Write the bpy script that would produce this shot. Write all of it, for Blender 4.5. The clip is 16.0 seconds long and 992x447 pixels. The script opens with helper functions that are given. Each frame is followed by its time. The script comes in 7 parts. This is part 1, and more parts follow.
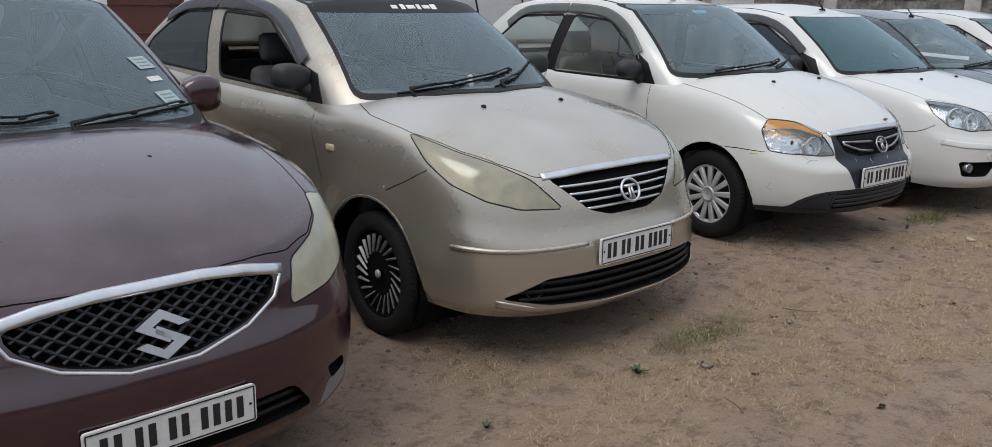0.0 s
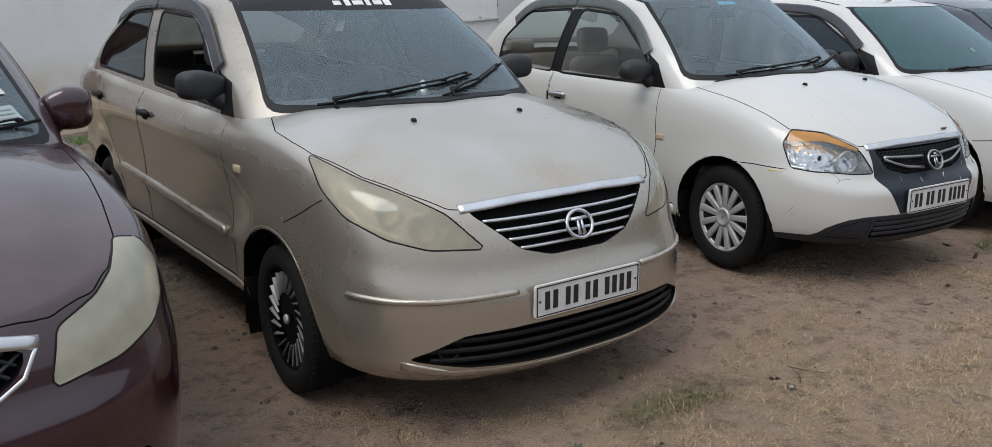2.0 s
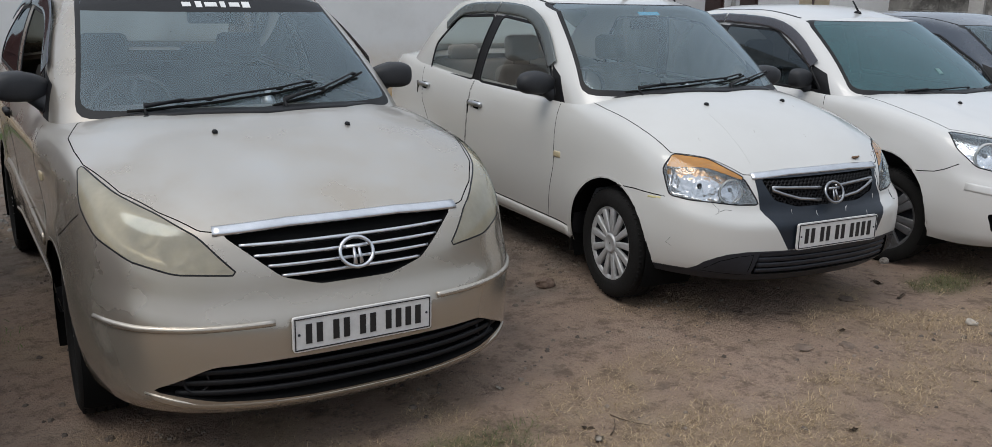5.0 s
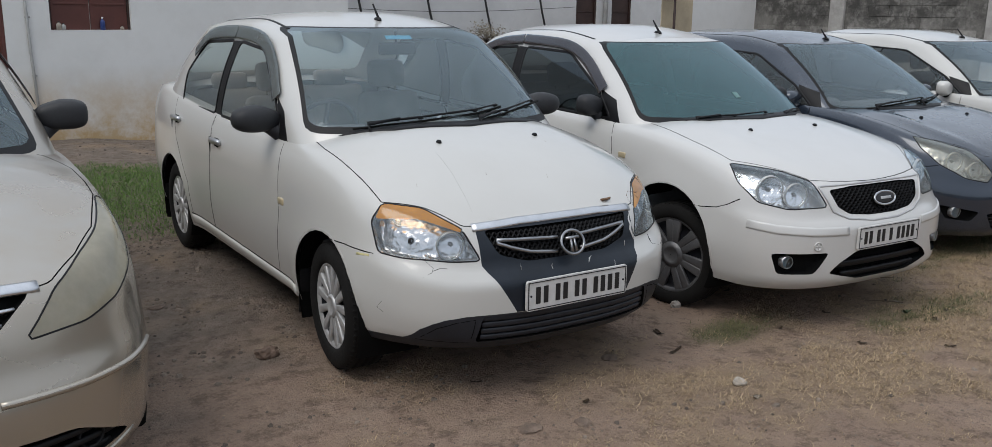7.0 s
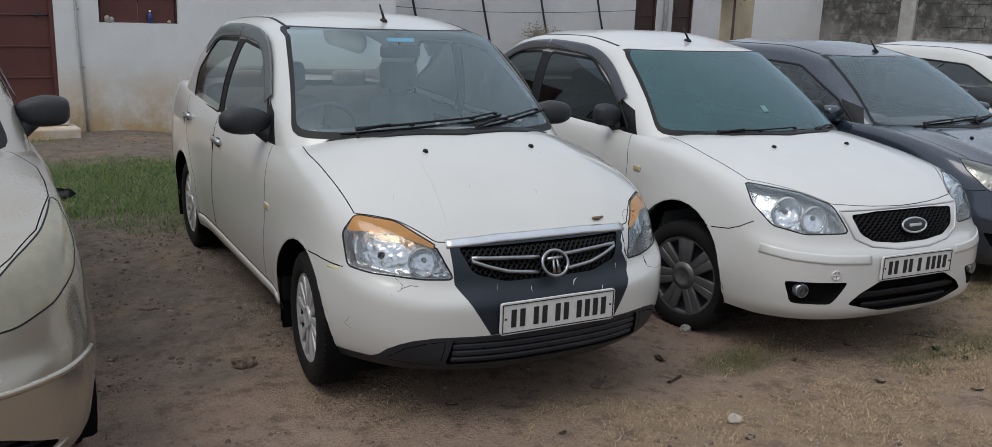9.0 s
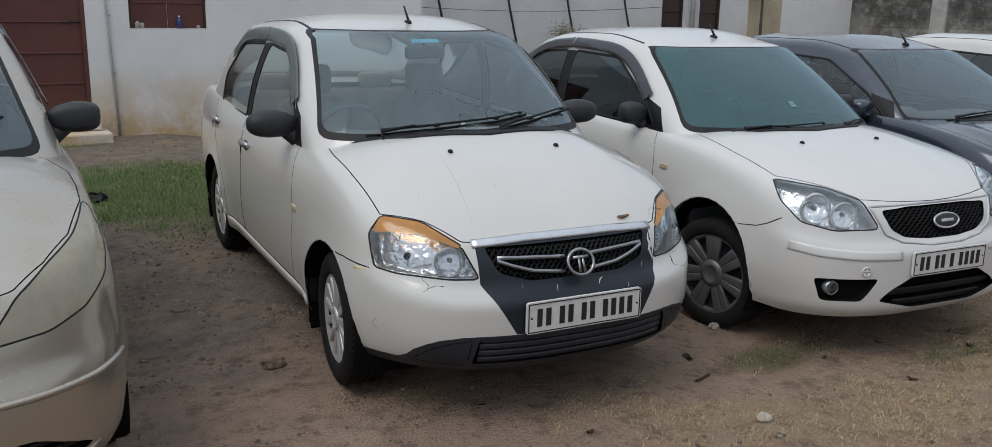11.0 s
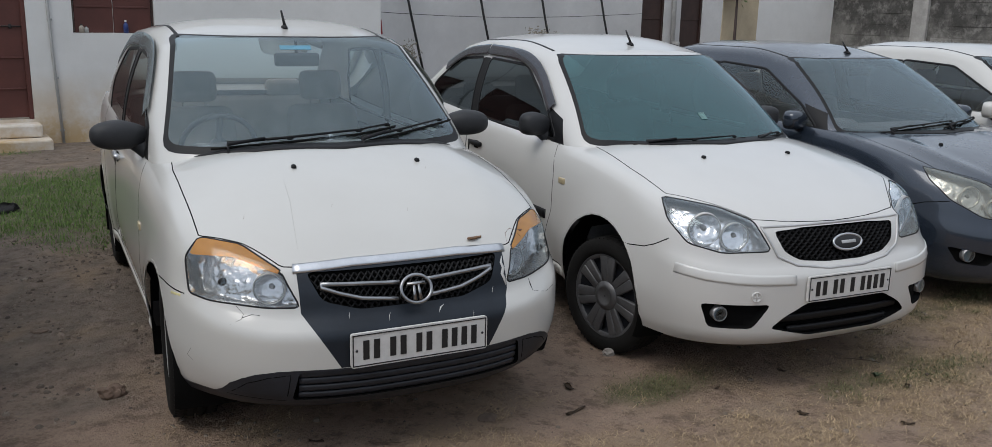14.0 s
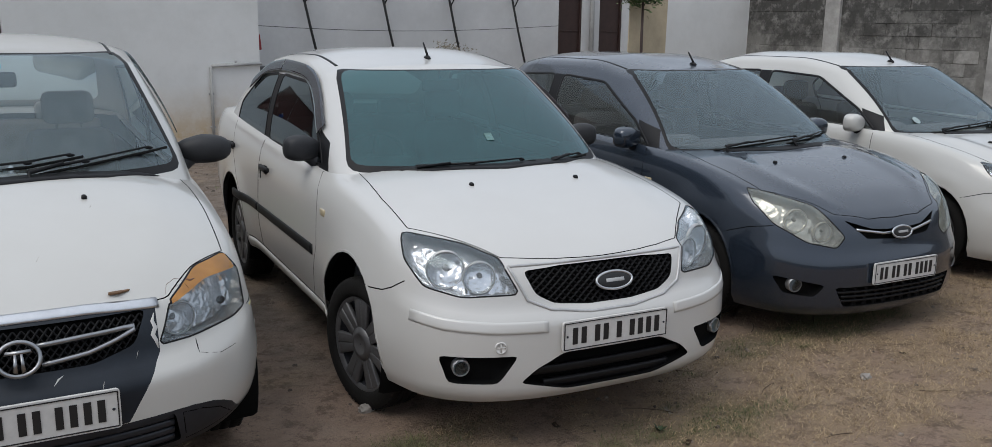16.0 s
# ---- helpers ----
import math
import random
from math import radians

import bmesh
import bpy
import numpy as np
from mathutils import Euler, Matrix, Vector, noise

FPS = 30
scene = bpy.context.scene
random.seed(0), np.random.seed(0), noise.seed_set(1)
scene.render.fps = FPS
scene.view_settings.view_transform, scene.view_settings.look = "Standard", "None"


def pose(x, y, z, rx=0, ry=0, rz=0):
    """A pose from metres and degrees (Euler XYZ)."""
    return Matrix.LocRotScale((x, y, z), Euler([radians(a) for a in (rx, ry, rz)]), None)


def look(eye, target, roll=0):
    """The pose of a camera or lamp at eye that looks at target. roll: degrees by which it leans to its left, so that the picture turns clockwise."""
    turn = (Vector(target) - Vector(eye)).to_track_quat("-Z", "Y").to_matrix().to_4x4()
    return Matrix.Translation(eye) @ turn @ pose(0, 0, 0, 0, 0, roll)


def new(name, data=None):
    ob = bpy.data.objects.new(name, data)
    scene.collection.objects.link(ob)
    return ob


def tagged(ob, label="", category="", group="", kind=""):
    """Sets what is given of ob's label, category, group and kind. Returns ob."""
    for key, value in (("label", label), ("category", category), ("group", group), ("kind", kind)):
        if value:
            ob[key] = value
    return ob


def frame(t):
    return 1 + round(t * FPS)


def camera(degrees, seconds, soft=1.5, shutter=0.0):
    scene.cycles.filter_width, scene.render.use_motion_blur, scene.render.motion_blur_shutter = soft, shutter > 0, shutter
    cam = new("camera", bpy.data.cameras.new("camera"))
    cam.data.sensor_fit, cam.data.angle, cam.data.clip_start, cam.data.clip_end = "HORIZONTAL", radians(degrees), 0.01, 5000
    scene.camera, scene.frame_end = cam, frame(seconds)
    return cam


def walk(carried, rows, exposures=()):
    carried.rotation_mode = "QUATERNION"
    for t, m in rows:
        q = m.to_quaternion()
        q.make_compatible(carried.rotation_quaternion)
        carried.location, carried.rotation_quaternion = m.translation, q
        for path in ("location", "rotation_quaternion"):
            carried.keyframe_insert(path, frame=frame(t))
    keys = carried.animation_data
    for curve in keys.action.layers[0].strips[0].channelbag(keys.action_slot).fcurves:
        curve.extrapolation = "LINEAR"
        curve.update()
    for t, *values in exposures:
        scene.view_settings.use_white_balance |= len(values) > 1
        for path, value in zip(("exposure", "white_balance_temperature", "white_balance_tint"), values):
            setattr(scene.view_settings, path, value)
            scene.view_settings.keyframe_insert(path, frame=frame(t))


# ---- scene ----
cam = camera(56.9, 16.0, soft=0.65)
METRES, EYE, TILT, LEAN, TURN = 5.725, 1.516, 0.0, 0.0, 0.0
ROWS = [
    (0.0, 0.0, 0.0, 0.0, 0.24, -14.08, -0.95),
    (0.5, 0.0368, 0.0352, -0.0013, 2.27, -13.72, 0.28),
    (1.0, 0.0652, 0.0703, -0.0025, 2.83, -14.2, 0.38),
    (1.5, 0.0892, 0.116, -0.0028, 4.58, -14.21, -0.4),
    (2.0, 0.1155, 0.1414, -0.0045, 6.24, -14.24, 0.13),
    (2.5, 0.154, 0.1567, -0.0005, 12.07, -14.21, -0.49),
    (3.0, 0.1851, 0.1796, -0.0001, 14.82, -14.45, -0.01),
    (5.5, 0.3144, 0.2439, 0.007, 8.06, -14.13, -1.58),
    (6.0, 0.3502, 0.2888, 0.01, 5.16, -13.7, -1.44),
    (6.5, 0.3923, 0.3257, 0.0101, 5.5, -13.34, -0.91),
    (7.0, 0.4266, 0.3567, 0.0099, 5.57, -13.25, -0.84),
    (7.5, 0.4504, 0.3921, 0.0112, 7.08, -13.24, -1.76),
    (8.0, 0.4652, 0.4038, 0.0131, 7.53, -13.34, -1.38),
    (8.5, 0.4748, 0.4043, 0.0138, 8.76, -13.26, -1.88),
    (9.0, 0.4805, 0.4016, 0.0143, 10.03, -13.35, -2.07),
    (9.5, 0.4817, 0.3997, 0.0147, 11.02, -13.53, -1.88),
    (12.0, 0.4876, 0.4023, 0.0149, 11.94, -13.34, -0.72),
    (12.5, 0.5056, 0.4014, 0.017, 12.24, -13.18, 0.02),
    (13.0, 0.5296, 0.4105, 0.0143, 11.91, -12.99, 2.0),
    (13.5, 0.555, 0.4488, 0.0127, 12.93, -13.03, -1.29),
    (14.0, 0.5811, 0.4743, 0.016, 12.12, -13.08, -1.31),
    (14.5, 0.6302, 0.4929, 0.0186, 10.87, -12.65, -1.06),
    (15.0, 0.6764, 0.5213, 0.0202, 10.15, -12.31, -1.17),
    (15.5, 0.7035, 0.5704, 0.0166, 9.71, -12.25, -1.39),
    (16.0, 0.7342, 0.6057, 0.0155, 9.86, -12.19, -0.74),
]
walk(cam, [(t, pose(0, 0, EYE, TILT, LEAN, TURN) @ pose(METRES * x, METRES * y, METRES * z, 90 + pitch, roll, yaw)) for t, x, y, z, yaw, pitch, roll in ROWS],
     exposures=[(0.0, 0.45), (3.0, 0.45), (6.0, 0.33), (16.0, 0.22)])


# ---- world, sun ----
world = bpy.data.worlds.new("world")
scene.world = world
world.use_nodes = True
wn = world.node_tree
sky = wn.nodes.new("ShaderNodeTexSky")
sky.sky_type, sky.sun_disc = "NISHITA", False
sky.sun_elevation, sky.sun_rotation = radians(57), radians(214)
sky.air_density, sky.dust_density, sky.ozone_density = 1.0, 1.6, 1.0
cloud = wn.nodes.new("ShaderNodeMix")
cloud.data_type = "RGBA"
cloud.inputs[0].default_value = 0.72
# overcast: twice as bright overhead as at the horizon
coord = wn.nodes.new("ShaderNodeTexCoord")
split = wn.nodes.new("ShaderNodeSeparateXYZ")
wn.links.new(coord.outputs["Generated"], split.inputs[0])
lift = wn.nodes.new("ShaderNodeMapRange")
lift.inputs["To Min"].default_value, lift.inputs["To Max"].default_value = 0.38, 1.0
wn.links.new(split.outputs["Z"], lift.inputs["Value"])
tone = wn.nodes.new("ShaderNodeVectorMath")
tone.operation = "SCALE"
tone.inputs[0].default_value = (8.4, 9.02, 9.85)
wn.links.new(lift.outputs["Result"], tone.inputs["Scale"])
wn.links.new(tone.outputs["Vector"], cloud.inputs[7])
wn.links.new(sky.outputs["Color"], cloud.inputs[6])
wn.links.new(cloud.outputs[2], wn.nodes["Background"].inputs["Color"])
wn.nodes["Background"].inputs["Strength"].default_value = 0.12
sun = new("sun", bpy.data.lights.new("sun", "SUN"))
sun.data.energy, sun.data.angle, sun.data.color = 1.0, radians(35), (1.0, 0.96, 0.90)
sun.matrix_world = look((0, 0, 10), (3.6, 5.4, 0))

# ---- materials ----
def nodes_of(name):
    m = bpy.data.materials.new(name)
    m.use_nodes = True
    t = m.node_tree
    return m, t, t.nodes["Principled BSDF"]


def setin(node, **kw):
    for k, v in kw.items():
        node.inputs[k.replace("_", " ")].default_value = v


def rgba(c):
    return (c[0], c[1], c[2], 1.0)


def noise_ramp(t, coord, scale, lo, hi, detail=4.0, rough=0.6):
    """A noise between 0 and 1, stretched between lo and hi."""
    n = t.nodes.new("ShaderNodeTexNoise")
    n.inputs["Scale"].default_value, n.inputs["Detail"].default_value = scale, detail
    n.inputs["Roughness"].default_value = rough
    t.links.new(coord, n.inputs["Vector"])
    r = t.nodes.new("ShaderNodeMapRange")
    r.inputs["From Min"].default_value, r.inputs["From Max"].default_value = lo, hi
    t.links.new(n.outputs["Fac"], r.inputs["Value"])
    return r.outputs["Result"]


def blend(t, fac, a, b):
    """Mix of two colours; each is a socket or a tuple."""
    m = t.nodes.new("ShaderNodeMix")
    m.data_type = "RGBA"
    for sock, v in ((m.inputs[0], fac), (m.inputs[6], a), (m.inputs[7], b)):
        if hasattr(v, "links"):
            t.links.new(v, sock)
        else:
            sock.default_value = v if isinstance(v, float) else rgba(v)
    return m.outputs[2]


def mul(t, a, b):
    m = t.nodes.new("ShaderNodeMath")
    m.operation = "MULTIPLY"
    for sock, v in ((m.inputs[0], a), (m.inputs[1], b)):
        if hasattr(v, "links"):
            t.links.new(v, sock)
        else:
            sock.default_value = v
    return m.outputs[0]


def bump(t, p, height, strength, dist):
    b = t.nodes.new("ShaderNodeBump")
    b.inputs["Strength"].default_value, b.inputs["Distance"].default_value = strength, dist
    t.links.new(height, b.inputs["Height"])
    t.links.new(b.outputs["Normal"], p.inputs["Normal"])


def plain(name, c, rough=0.5, metal=0.0, var=0.15, scale=9.0, coat=0.0, bumpy=0.0, spec=0.5):
    """An everyday surface: base colour with two scales of variation and a little relief."""
    m, t, p = nodes_of(name)
    co = t.nodes.new("ShaderNodeTexCoord").outputs["Object"]
    big = noise_ramp(t, co, scale, 0.3, 0.7)
    small = noise_ramp(t, co, scale * 11, 0.25, 0.75)
    dark = tuple(v * (1 - var) for v in c)
    light = tuple(min(1.0, v * (1 + var * 0.6)) for v in c)
    col = blend(t, mul(t, small, 0.45), blend(t, big, dark, light), dark)
    t.links.new(col, p.inputs["Base Color"])
    setin(p, Roughness=rough, Metallic=metal, Coat_Weight=coat)
    p.inputs["Specular IOR Level"].default_value = spec
    p.inputs["Coat Roughness"].default_value = 0.12
    if bumpy:
        bump(t, p, small, bumpy, 0.004)
    return m


def paint(name, c, dust_and_sheen, amount, metal=0.0, rough=0.3, coat=0.9):
    """Car paint under a dusty film that also carries painted sky sheen, thicker on faces that look up."""
    m, t, p = nodes_of(name)
    co = t.nodes.new("ShaderNodeTexCoord").outputs["Object"]
    big = noise_ramp(t, co, 2.3, 0.35, 0.7)
    fine = noise_ramp(t, co, 38.0, 0.35, 0.75)
    nrm = t.nodes.new("ShaderNodeNewGeometry")
    sep = t.nodes.new("ShaderNodeSeparateXYZ")
    t.links.new(nrm.outputs["Normal"], sep.inputs[0])
    up = t.nodes.new("ShaderNodeMapRange")
    up.inputs["From Min"].default_value, up.inputs["From Max"].default_value = 0.1, 0.95
    up.inputs["To Min"].default_value, up.inputs["To Max"].default_value = 0.10, 1.0
    t.links.new(sep.outputs["Z"], up.inputs["Value"])
    spots = t.nodes.new("ShaderNodeMath")
    spots.operation = "MULTIPLY_ADD"
    t.links.new(big, spots.inputs[0])
    spots.inputs[1].default_value = 0.8
    t.links.new(mul(t, fine, 0.07), spots.inputs[2])
    fac = mul(t, mul(t, up.outputs["Result"], spots.outputs[0]), amount)
    t.links.new(blend(t, fac, c, dust_and_sheen), p.inputs["Base Color"])
    r = t.nodes.new("ShaderNodeMapRange")
    r.inputs["To Min"].default_value, r.inputs["To Max"].default_value = rough, 0.75
    t.links.new(fac, r.inputs["Value"])
    t.links.new(r.outputs["Result"], p.inputs["Roughness"])
    setin(p, Metallic=metal, Coat_Weight=coat)
    p.inputs["Coat Roughness"].default_value = 0.06
    return m


def glass(name, tint, gloss_rough=0.02, haze_and_sheen=0.0, haze_sheen_colour=(0.6, 0.6, 0.55)):
    """Thin sheet of glass: tinted see-through, with a mirror film by Fresnel, and a veil for dullness and painted
    sheen.
    """
    m, t, p = nodes_of(name)
    t.nodes.remove(p)
    out = t.nodes["Material Output"]
    clear = t.nodes.new("ShaderNodeBsdfTransparent")
    clear.inputs["Color"].default_value = rgba(tint)
    gl = t.nodes.new("ShaderNodeBsdfGlossy")
    gl.inputs["Roughness"].default_value = gloss_rough
    gl.inputs["Color"].default_value = (0.80, 0.93, 1.0, 1.0)
    fr = t.nodes.new("ShaderNodeFresnel")
    fr.inputs["IOR"].default_value = 1.6
    mix = t.nodes.new("ShaderNodeMixShader")
    t.links.new(fr.outputs[0], mix.inputs[0])
    body = clear.outputs[0]
    if haze_and_sheen:
        d = t.nodes.new("ShaderNodeBsdfDiffuse")
        co = t.nodes.new("ShaderNodeTexCoord").outputs["Object"]
        n = noise_ramp(t, co, 7.0, 0.2, 0.8)
        d.inputs["Color"].default_value = rgba(haze_sheen_colour)
        hm = t.nodes.new("ShaderNodeMixShader")
        f = t.nodes.new("ShaderNodeMapRange")
        f.inputs["To Min"].default_value, f.inputs["To Max"].default_value = haze_and_sheen * 0.7, min(1.0, haze_and_sheen * 1.2)
        t.links.new(n, f.inputs["Value"])
        t.links.new(f.outputs["Result"], hm.inputs[0])
        t.links.new(body, hm.inputs[1])
        t.links.new(d.outputs[0], hm.inputs[2])
        body = hm.outputs[0]
    t.links.new(body, mix.inputs[1])
    t.links.new(gl.outputs[0], mix.inputs[2])
    t.links.new(mix.outputs[0], out.inputs["Surface"])
    return m


# second colours of maroon and beige also paint the sky's sheen on upper faces
PAINT_MAROON = paint("maroon_paint", (0.032, 0.0080, 0.0130), (0.17, 0.112, 0.136), 0.45, metal=0.3, rough=0.2, coat=1.0)
PAINT_BEIGE = paint("beige_paint", (0.39, 0.343, 0.28), (0.46, 0.455, 0.44), 1.2, metal=0.68, rough=0.21, coat=0.6)
PAINT_WHITE = paint("white_paint", (0.52, 0.512, 0.485), (0.43, 0.41, 0.375), 0.3)
PAINT_CREAM = paint("cream_white_paint", (0.55, 0.542, 0.522), (0.45, 0.43, 0.40), 0.22)
PAINT_GREY = paint("grey_paint", (0.025, 0.035, 0.052), (0.085, 0.10, 0.125), 0.4, metal=0.4, rough=0.2)
BLACK = plain("black_plastic", (0.007, 0.007, 0.008), 0.5, bumpy=0.05, spec=0.25)
DARKGREY = plain("dark_grey_plastic", (0.020, 0.022, 0.028), 0.45, var=0.3, bumpy=0.05, spec=0.35)
RUBBER = plain("tyre_rubber", (0.012, 0.0115, 0.011), 0.85, var=0.4, scale=5.0, bumpy=0.3, spec=0.2)
CHROME = plain("chrome", (0.62, 0.63, 0.65), 0.32, metal=1.0, var=0.15, scale=14.0)
DULLCHROME = plain("dull_chrome", (0.34, 0.345, 0.355), 0.3, metal=1.0, var=0.25, scale=14.0)
SILVER = plain("silver_plastic", (0.50, 0.50, 0.50), 0.42, metal=0.4, var=0.25)
# near-black for dark parts; also paints the shade in openings and panel gaps
HOLE = plain("black_and_void_shade", (0.004, 0.004, 0.004), 0.9, spec=0.1)
NAVY = plain("navy_mask_paint", (0.011, 0.016, 0.024), 0.38, var=0.3, bumpy=0.03, spec=0.35)
CABIN = plain("grey_cabin_trim", (0.10, 0.102, 0.105), 0.75, var=0.3)
BEIGECLOTH = plain("beige_cloth", (0.30, 0.275, 0.245), 0.9, var=0.25)
GREYCLOTH = plain("grey_cloth", (0.085, 0.085, 0.088), 0.9, var=0.3)
MIRRORGREY = plain("grey_mirror_plastic", (0.026, 0.027, 0.030), 0.55, var=0.25, bumpy=0.08, spec=0.35)
STICKER = plain("permit_paper", (0.34, 0.42, 0.42), 0.6, var=0.12, scale=20.0)
FADED = plain("faded_sticker", (0.13, 0.24, 0.23), 0.5, var=0.4, scale=60.0)
FOGLENS = glass("fog_lens", (0.70, 0.70, 0.70), gloss_rough=0.3)
PLATE = plain("plate_white", (0.62, 0.61, 0.59), 0.45, var=0.15, scale=20.0)
INK = plain("black_ink", (0.012, 0.012, 0.013), 0.5)
WHITEINK = plain("white_letters", (0.72, 0.72, 0.70), 0.5)
# the pale diffuse veil paints the sky's reflection into the windscreens
CLEAR = glass("windscreen_glass", (0.90, 0.94, 0.95), gloss_rough=0.10, haze_and_sheen=0.125, haze_sheen_colour=(0.40, 0.51, 0.55))
TEAL = glass("teal_film_glass", (0.10, 0.19, 0.19), gloss_rough=0.10, haze_and_sheen=0.30, haze_sheen_colour=(0.07, 0.20, 0.21))
SIDEGLASS = glass("side_glass", (0.90, 0.92, 0.91), haze_and_sheen=0.05)
DARKGLASS = glass("dark_film_glass", (0.10, 0.10, 0.10), haze_and_sheen=0.02, haze_sheen_colour=(0.05, 0.05, 0.05))
LENS = glass("clear_lens", (0.96, 0.97, 0.98), haze_and_sheen=0.03, haze_sheen_colour=(0.80, 0.81, 0.82))
HAZYLENS = glass("yellowed_lens", (0.80, 0.73, 0.55), gloss_rough=0.08, haze_and_sheen=0.52, haze_sheen_colour=(0.48, 0.425, 0.31))
PALELENS = glass("cream_hazed_lens", (0.80, 0.75, 0.60), gloss_rough=0.08, haze_and_sheen=0.6, haze_sheen_colour=(0.56, 0.52, 0.40))
AMBERLENS = glass("amber_lens", (0.9, 0.42, 0.08), gloss_rough=0.12, haze_and_sheen=0.55, haze_sheen_colour=(0.66, 0.29, 0.05))
VISOR = glass("smoked_visor", (0.17, 0.135, 0.14), gloss_rough=0.06, haze_and_sheen=0.38, haze_sheen_colour=(0.115, 0.088, 0.094))
GREYVISOR = glass("grey_visor", (0.20, 0.21, 0.20), gloss_rough=0.2, haze_and_sheen=0.7, haze_sheen_colour=(0.115, 0.118, 0.108))


def lamp_metal(name, c, rough, metal, cells):
    """Bright lamp reflector with an uneven mirror skin."""
    m, t, p = nodes_of(name)
    co = t.nodes.new("ShaderNodeTexCoord").outputs["Object"]
    facets = noise_ramp(t, co, cells, 0.3, 0.7, 1.0, 0.4)
    n = noise_ramp(t, co, 12.0, 0.3, 0.7)
    t.links.new(blend(t, n, tuple(k * 0.88 for k in c), c), p.inputs["Base Color"])
    setin(p, Roughness=rough, Metallic=metal)
    bump(t, p, facets, 0.35, 0.012)
    return m


LAMPINNER = lamp_metal("lamp_housing", (0.64, 0.65, 0.66), 0.2, 0.78, 34.0)
REFLECT = lamp_metal("lamp_reflector", (0.84, 0.85, 0.86), 0.16, 0.9, 80.0)
BRIGHTINNER = lamp_metal("bright_lamp_housing", (0.80, 0.81, 0.82), 0.2, 0.8, 34.0)
REPEATER = plain("repeater_lens", (0.46, 0.38, 0.24), 0.3, var=0.15, coat=0.5)
FOGREFLECT = lamp_metal("fog_reflector", (0.42, 0.42, 0.43), 0.3, 0.7, 90.0)

# ---- building tools ----
from mathutils.bvhtree import BVHTree
from mathutils.interpolate import poly_3d_calc as interpolate

def mesh_ob(name, bm, mat, parent=None, label="", smooth=False):
    """Links a bmesh as one mesh object."""
    me = bpy.data.meshes.new(name)
    bm.to_mesh(me)
    bm.free()
    for m in (mat if isinstance(mat, (list, tuple)) else [mat]):
        me.materials.append(m)
    if smooth:
        me.shade_smooth()
    ob = new(name, me)
    ob.parent = parent
    if label:
        ob["label"] = label
    return ob


def part(name, bm, mat, parent, label="", smooth=True):
    return mesh_ob(name, bm, mat, parent, label, smooth)


def pchip(pts):
    """A smooth curve through (x, value) pairs that does not overshoot."""
    xs, ys = [p[0] for p in pts], [p[1] for p in pts]
    n = len(xs)
    d = [(ys[i + 1] - ys[i]) / (xs[i + 1] - xs[i]) for i in range(n - 1)]
    m = [d[0]] + [0.0 if d[i - 1] * d[i] <= 0 else 2 * d[i - 1] * d[i] / (d[i - 1] + d[i]) for i in range(1, n - 1)] + [d[-1]]

    def f(x):
        if x <= xs[0]:
            return ys[0]
        if x >= xs[-1]:
            return ys[-1]
        i = max(j for j in range(n - 1) if xs[j] <= x)
        h = xs[i + 1] - xs[i]
        s = (x - xs[i]) / h
        return ((1 + 2 * s) * (1 - s) ** 2 * ys[i] + s * (1 - s) ** 2 * h * m[i]
                + s * s * (3 - 2 * s) * ys[i + 1] + s * s * (s - 1) * h * m[i + 1])
    return f


def grid_faces(bm, rows, closed=False):
    """Quads between rows of vertices."""
    for a, b in zip(rows, rows[1:]):
        n = len(a)
        for j in range(n if closed else n - 1):
            quad = [a[j], a[(j + 1) % n], b[(j + 1) % n], b[j]]
            if len(set(quad)) == 4:
                bm.faces.new(quad)


def box(bm, sx, sy, sz, at=(0, 0, 0), turn=None, bevel=0.0, taper=1.0):
    """A box centred at a place, with bevelled edges and a top scaled by taper."""
    m = Matrix.Translation(at) @ (turn or Matrix())
    r = bmesh.ops.create_cube(bm, size=1.0)
    vs = r["verts"]
    for v in vs:
        k = taper if v.co.z > 0 else 1.0
        v.co = Vector((v.co.x * sx * k, v.co.y * sy * k, v.co.z * sz))
    if bevel:
        es = list({e for v in vs for e in v.link_edges})
        rb = bmesh.ops.bevel(bm, geom=es, offset=bevel, segments=2, affect="EDGES", profile=0.5)
        vs = list({v for f in rb["faces"] for v in f.verts} | {v for v in vs if v.is_valid})
    for v in vs:
        v.co = m @ v.co
    return vs


def ball(bm, rx, ry, rz, at=(0, 0, 0), turn=None, seg=16):
    m = Matrix.Translation(at) @ (turn or Matrix()) @ Matrix.Diagonal((rx, ry, rz, 1))
    return bmesh.ops.create_uvsphere(bm, u_segments=seg, v_segments=seg // 2 + 2, radius=1.0, matrix=m)["verts"]


def tube(bm, pts, r, seg=8, closed=False, r_end=None):
    """A round bar along points."""
    pts = [Vector(p) for p in pts]
    n = len(pts)
    rings = []
    up = Vector((0, 0, 1))
    for i, p in enumerate(pts):
        a = pts[(i + 1) % n] if closed or i + 1 < n else p
        b = pts[i - 1] if closed or i else p
        t = (a - b).normalized()
        s = t.cross(up)
        if s.length < 0.05:
            s = t.cross(Vector((1, 0, 0)))
        s.normalize()
        u = s.cross(t)
        rr = r if r_end is None else r + (r_end - r) * i / (n - 1)
        rings.append([bm.verts.new(p + (s * math.cos(q) + u * math.sin(q)) * rr) for q in (2 * math.pi * j / seg for j in range(seg))])
    if closed:
        rings.append(rings[0])
    grid_faces(bm, rings, True)
    if not closed:
        bm.faces.new(rings[0][::-1])
        bm.faces.new(rings[-1])


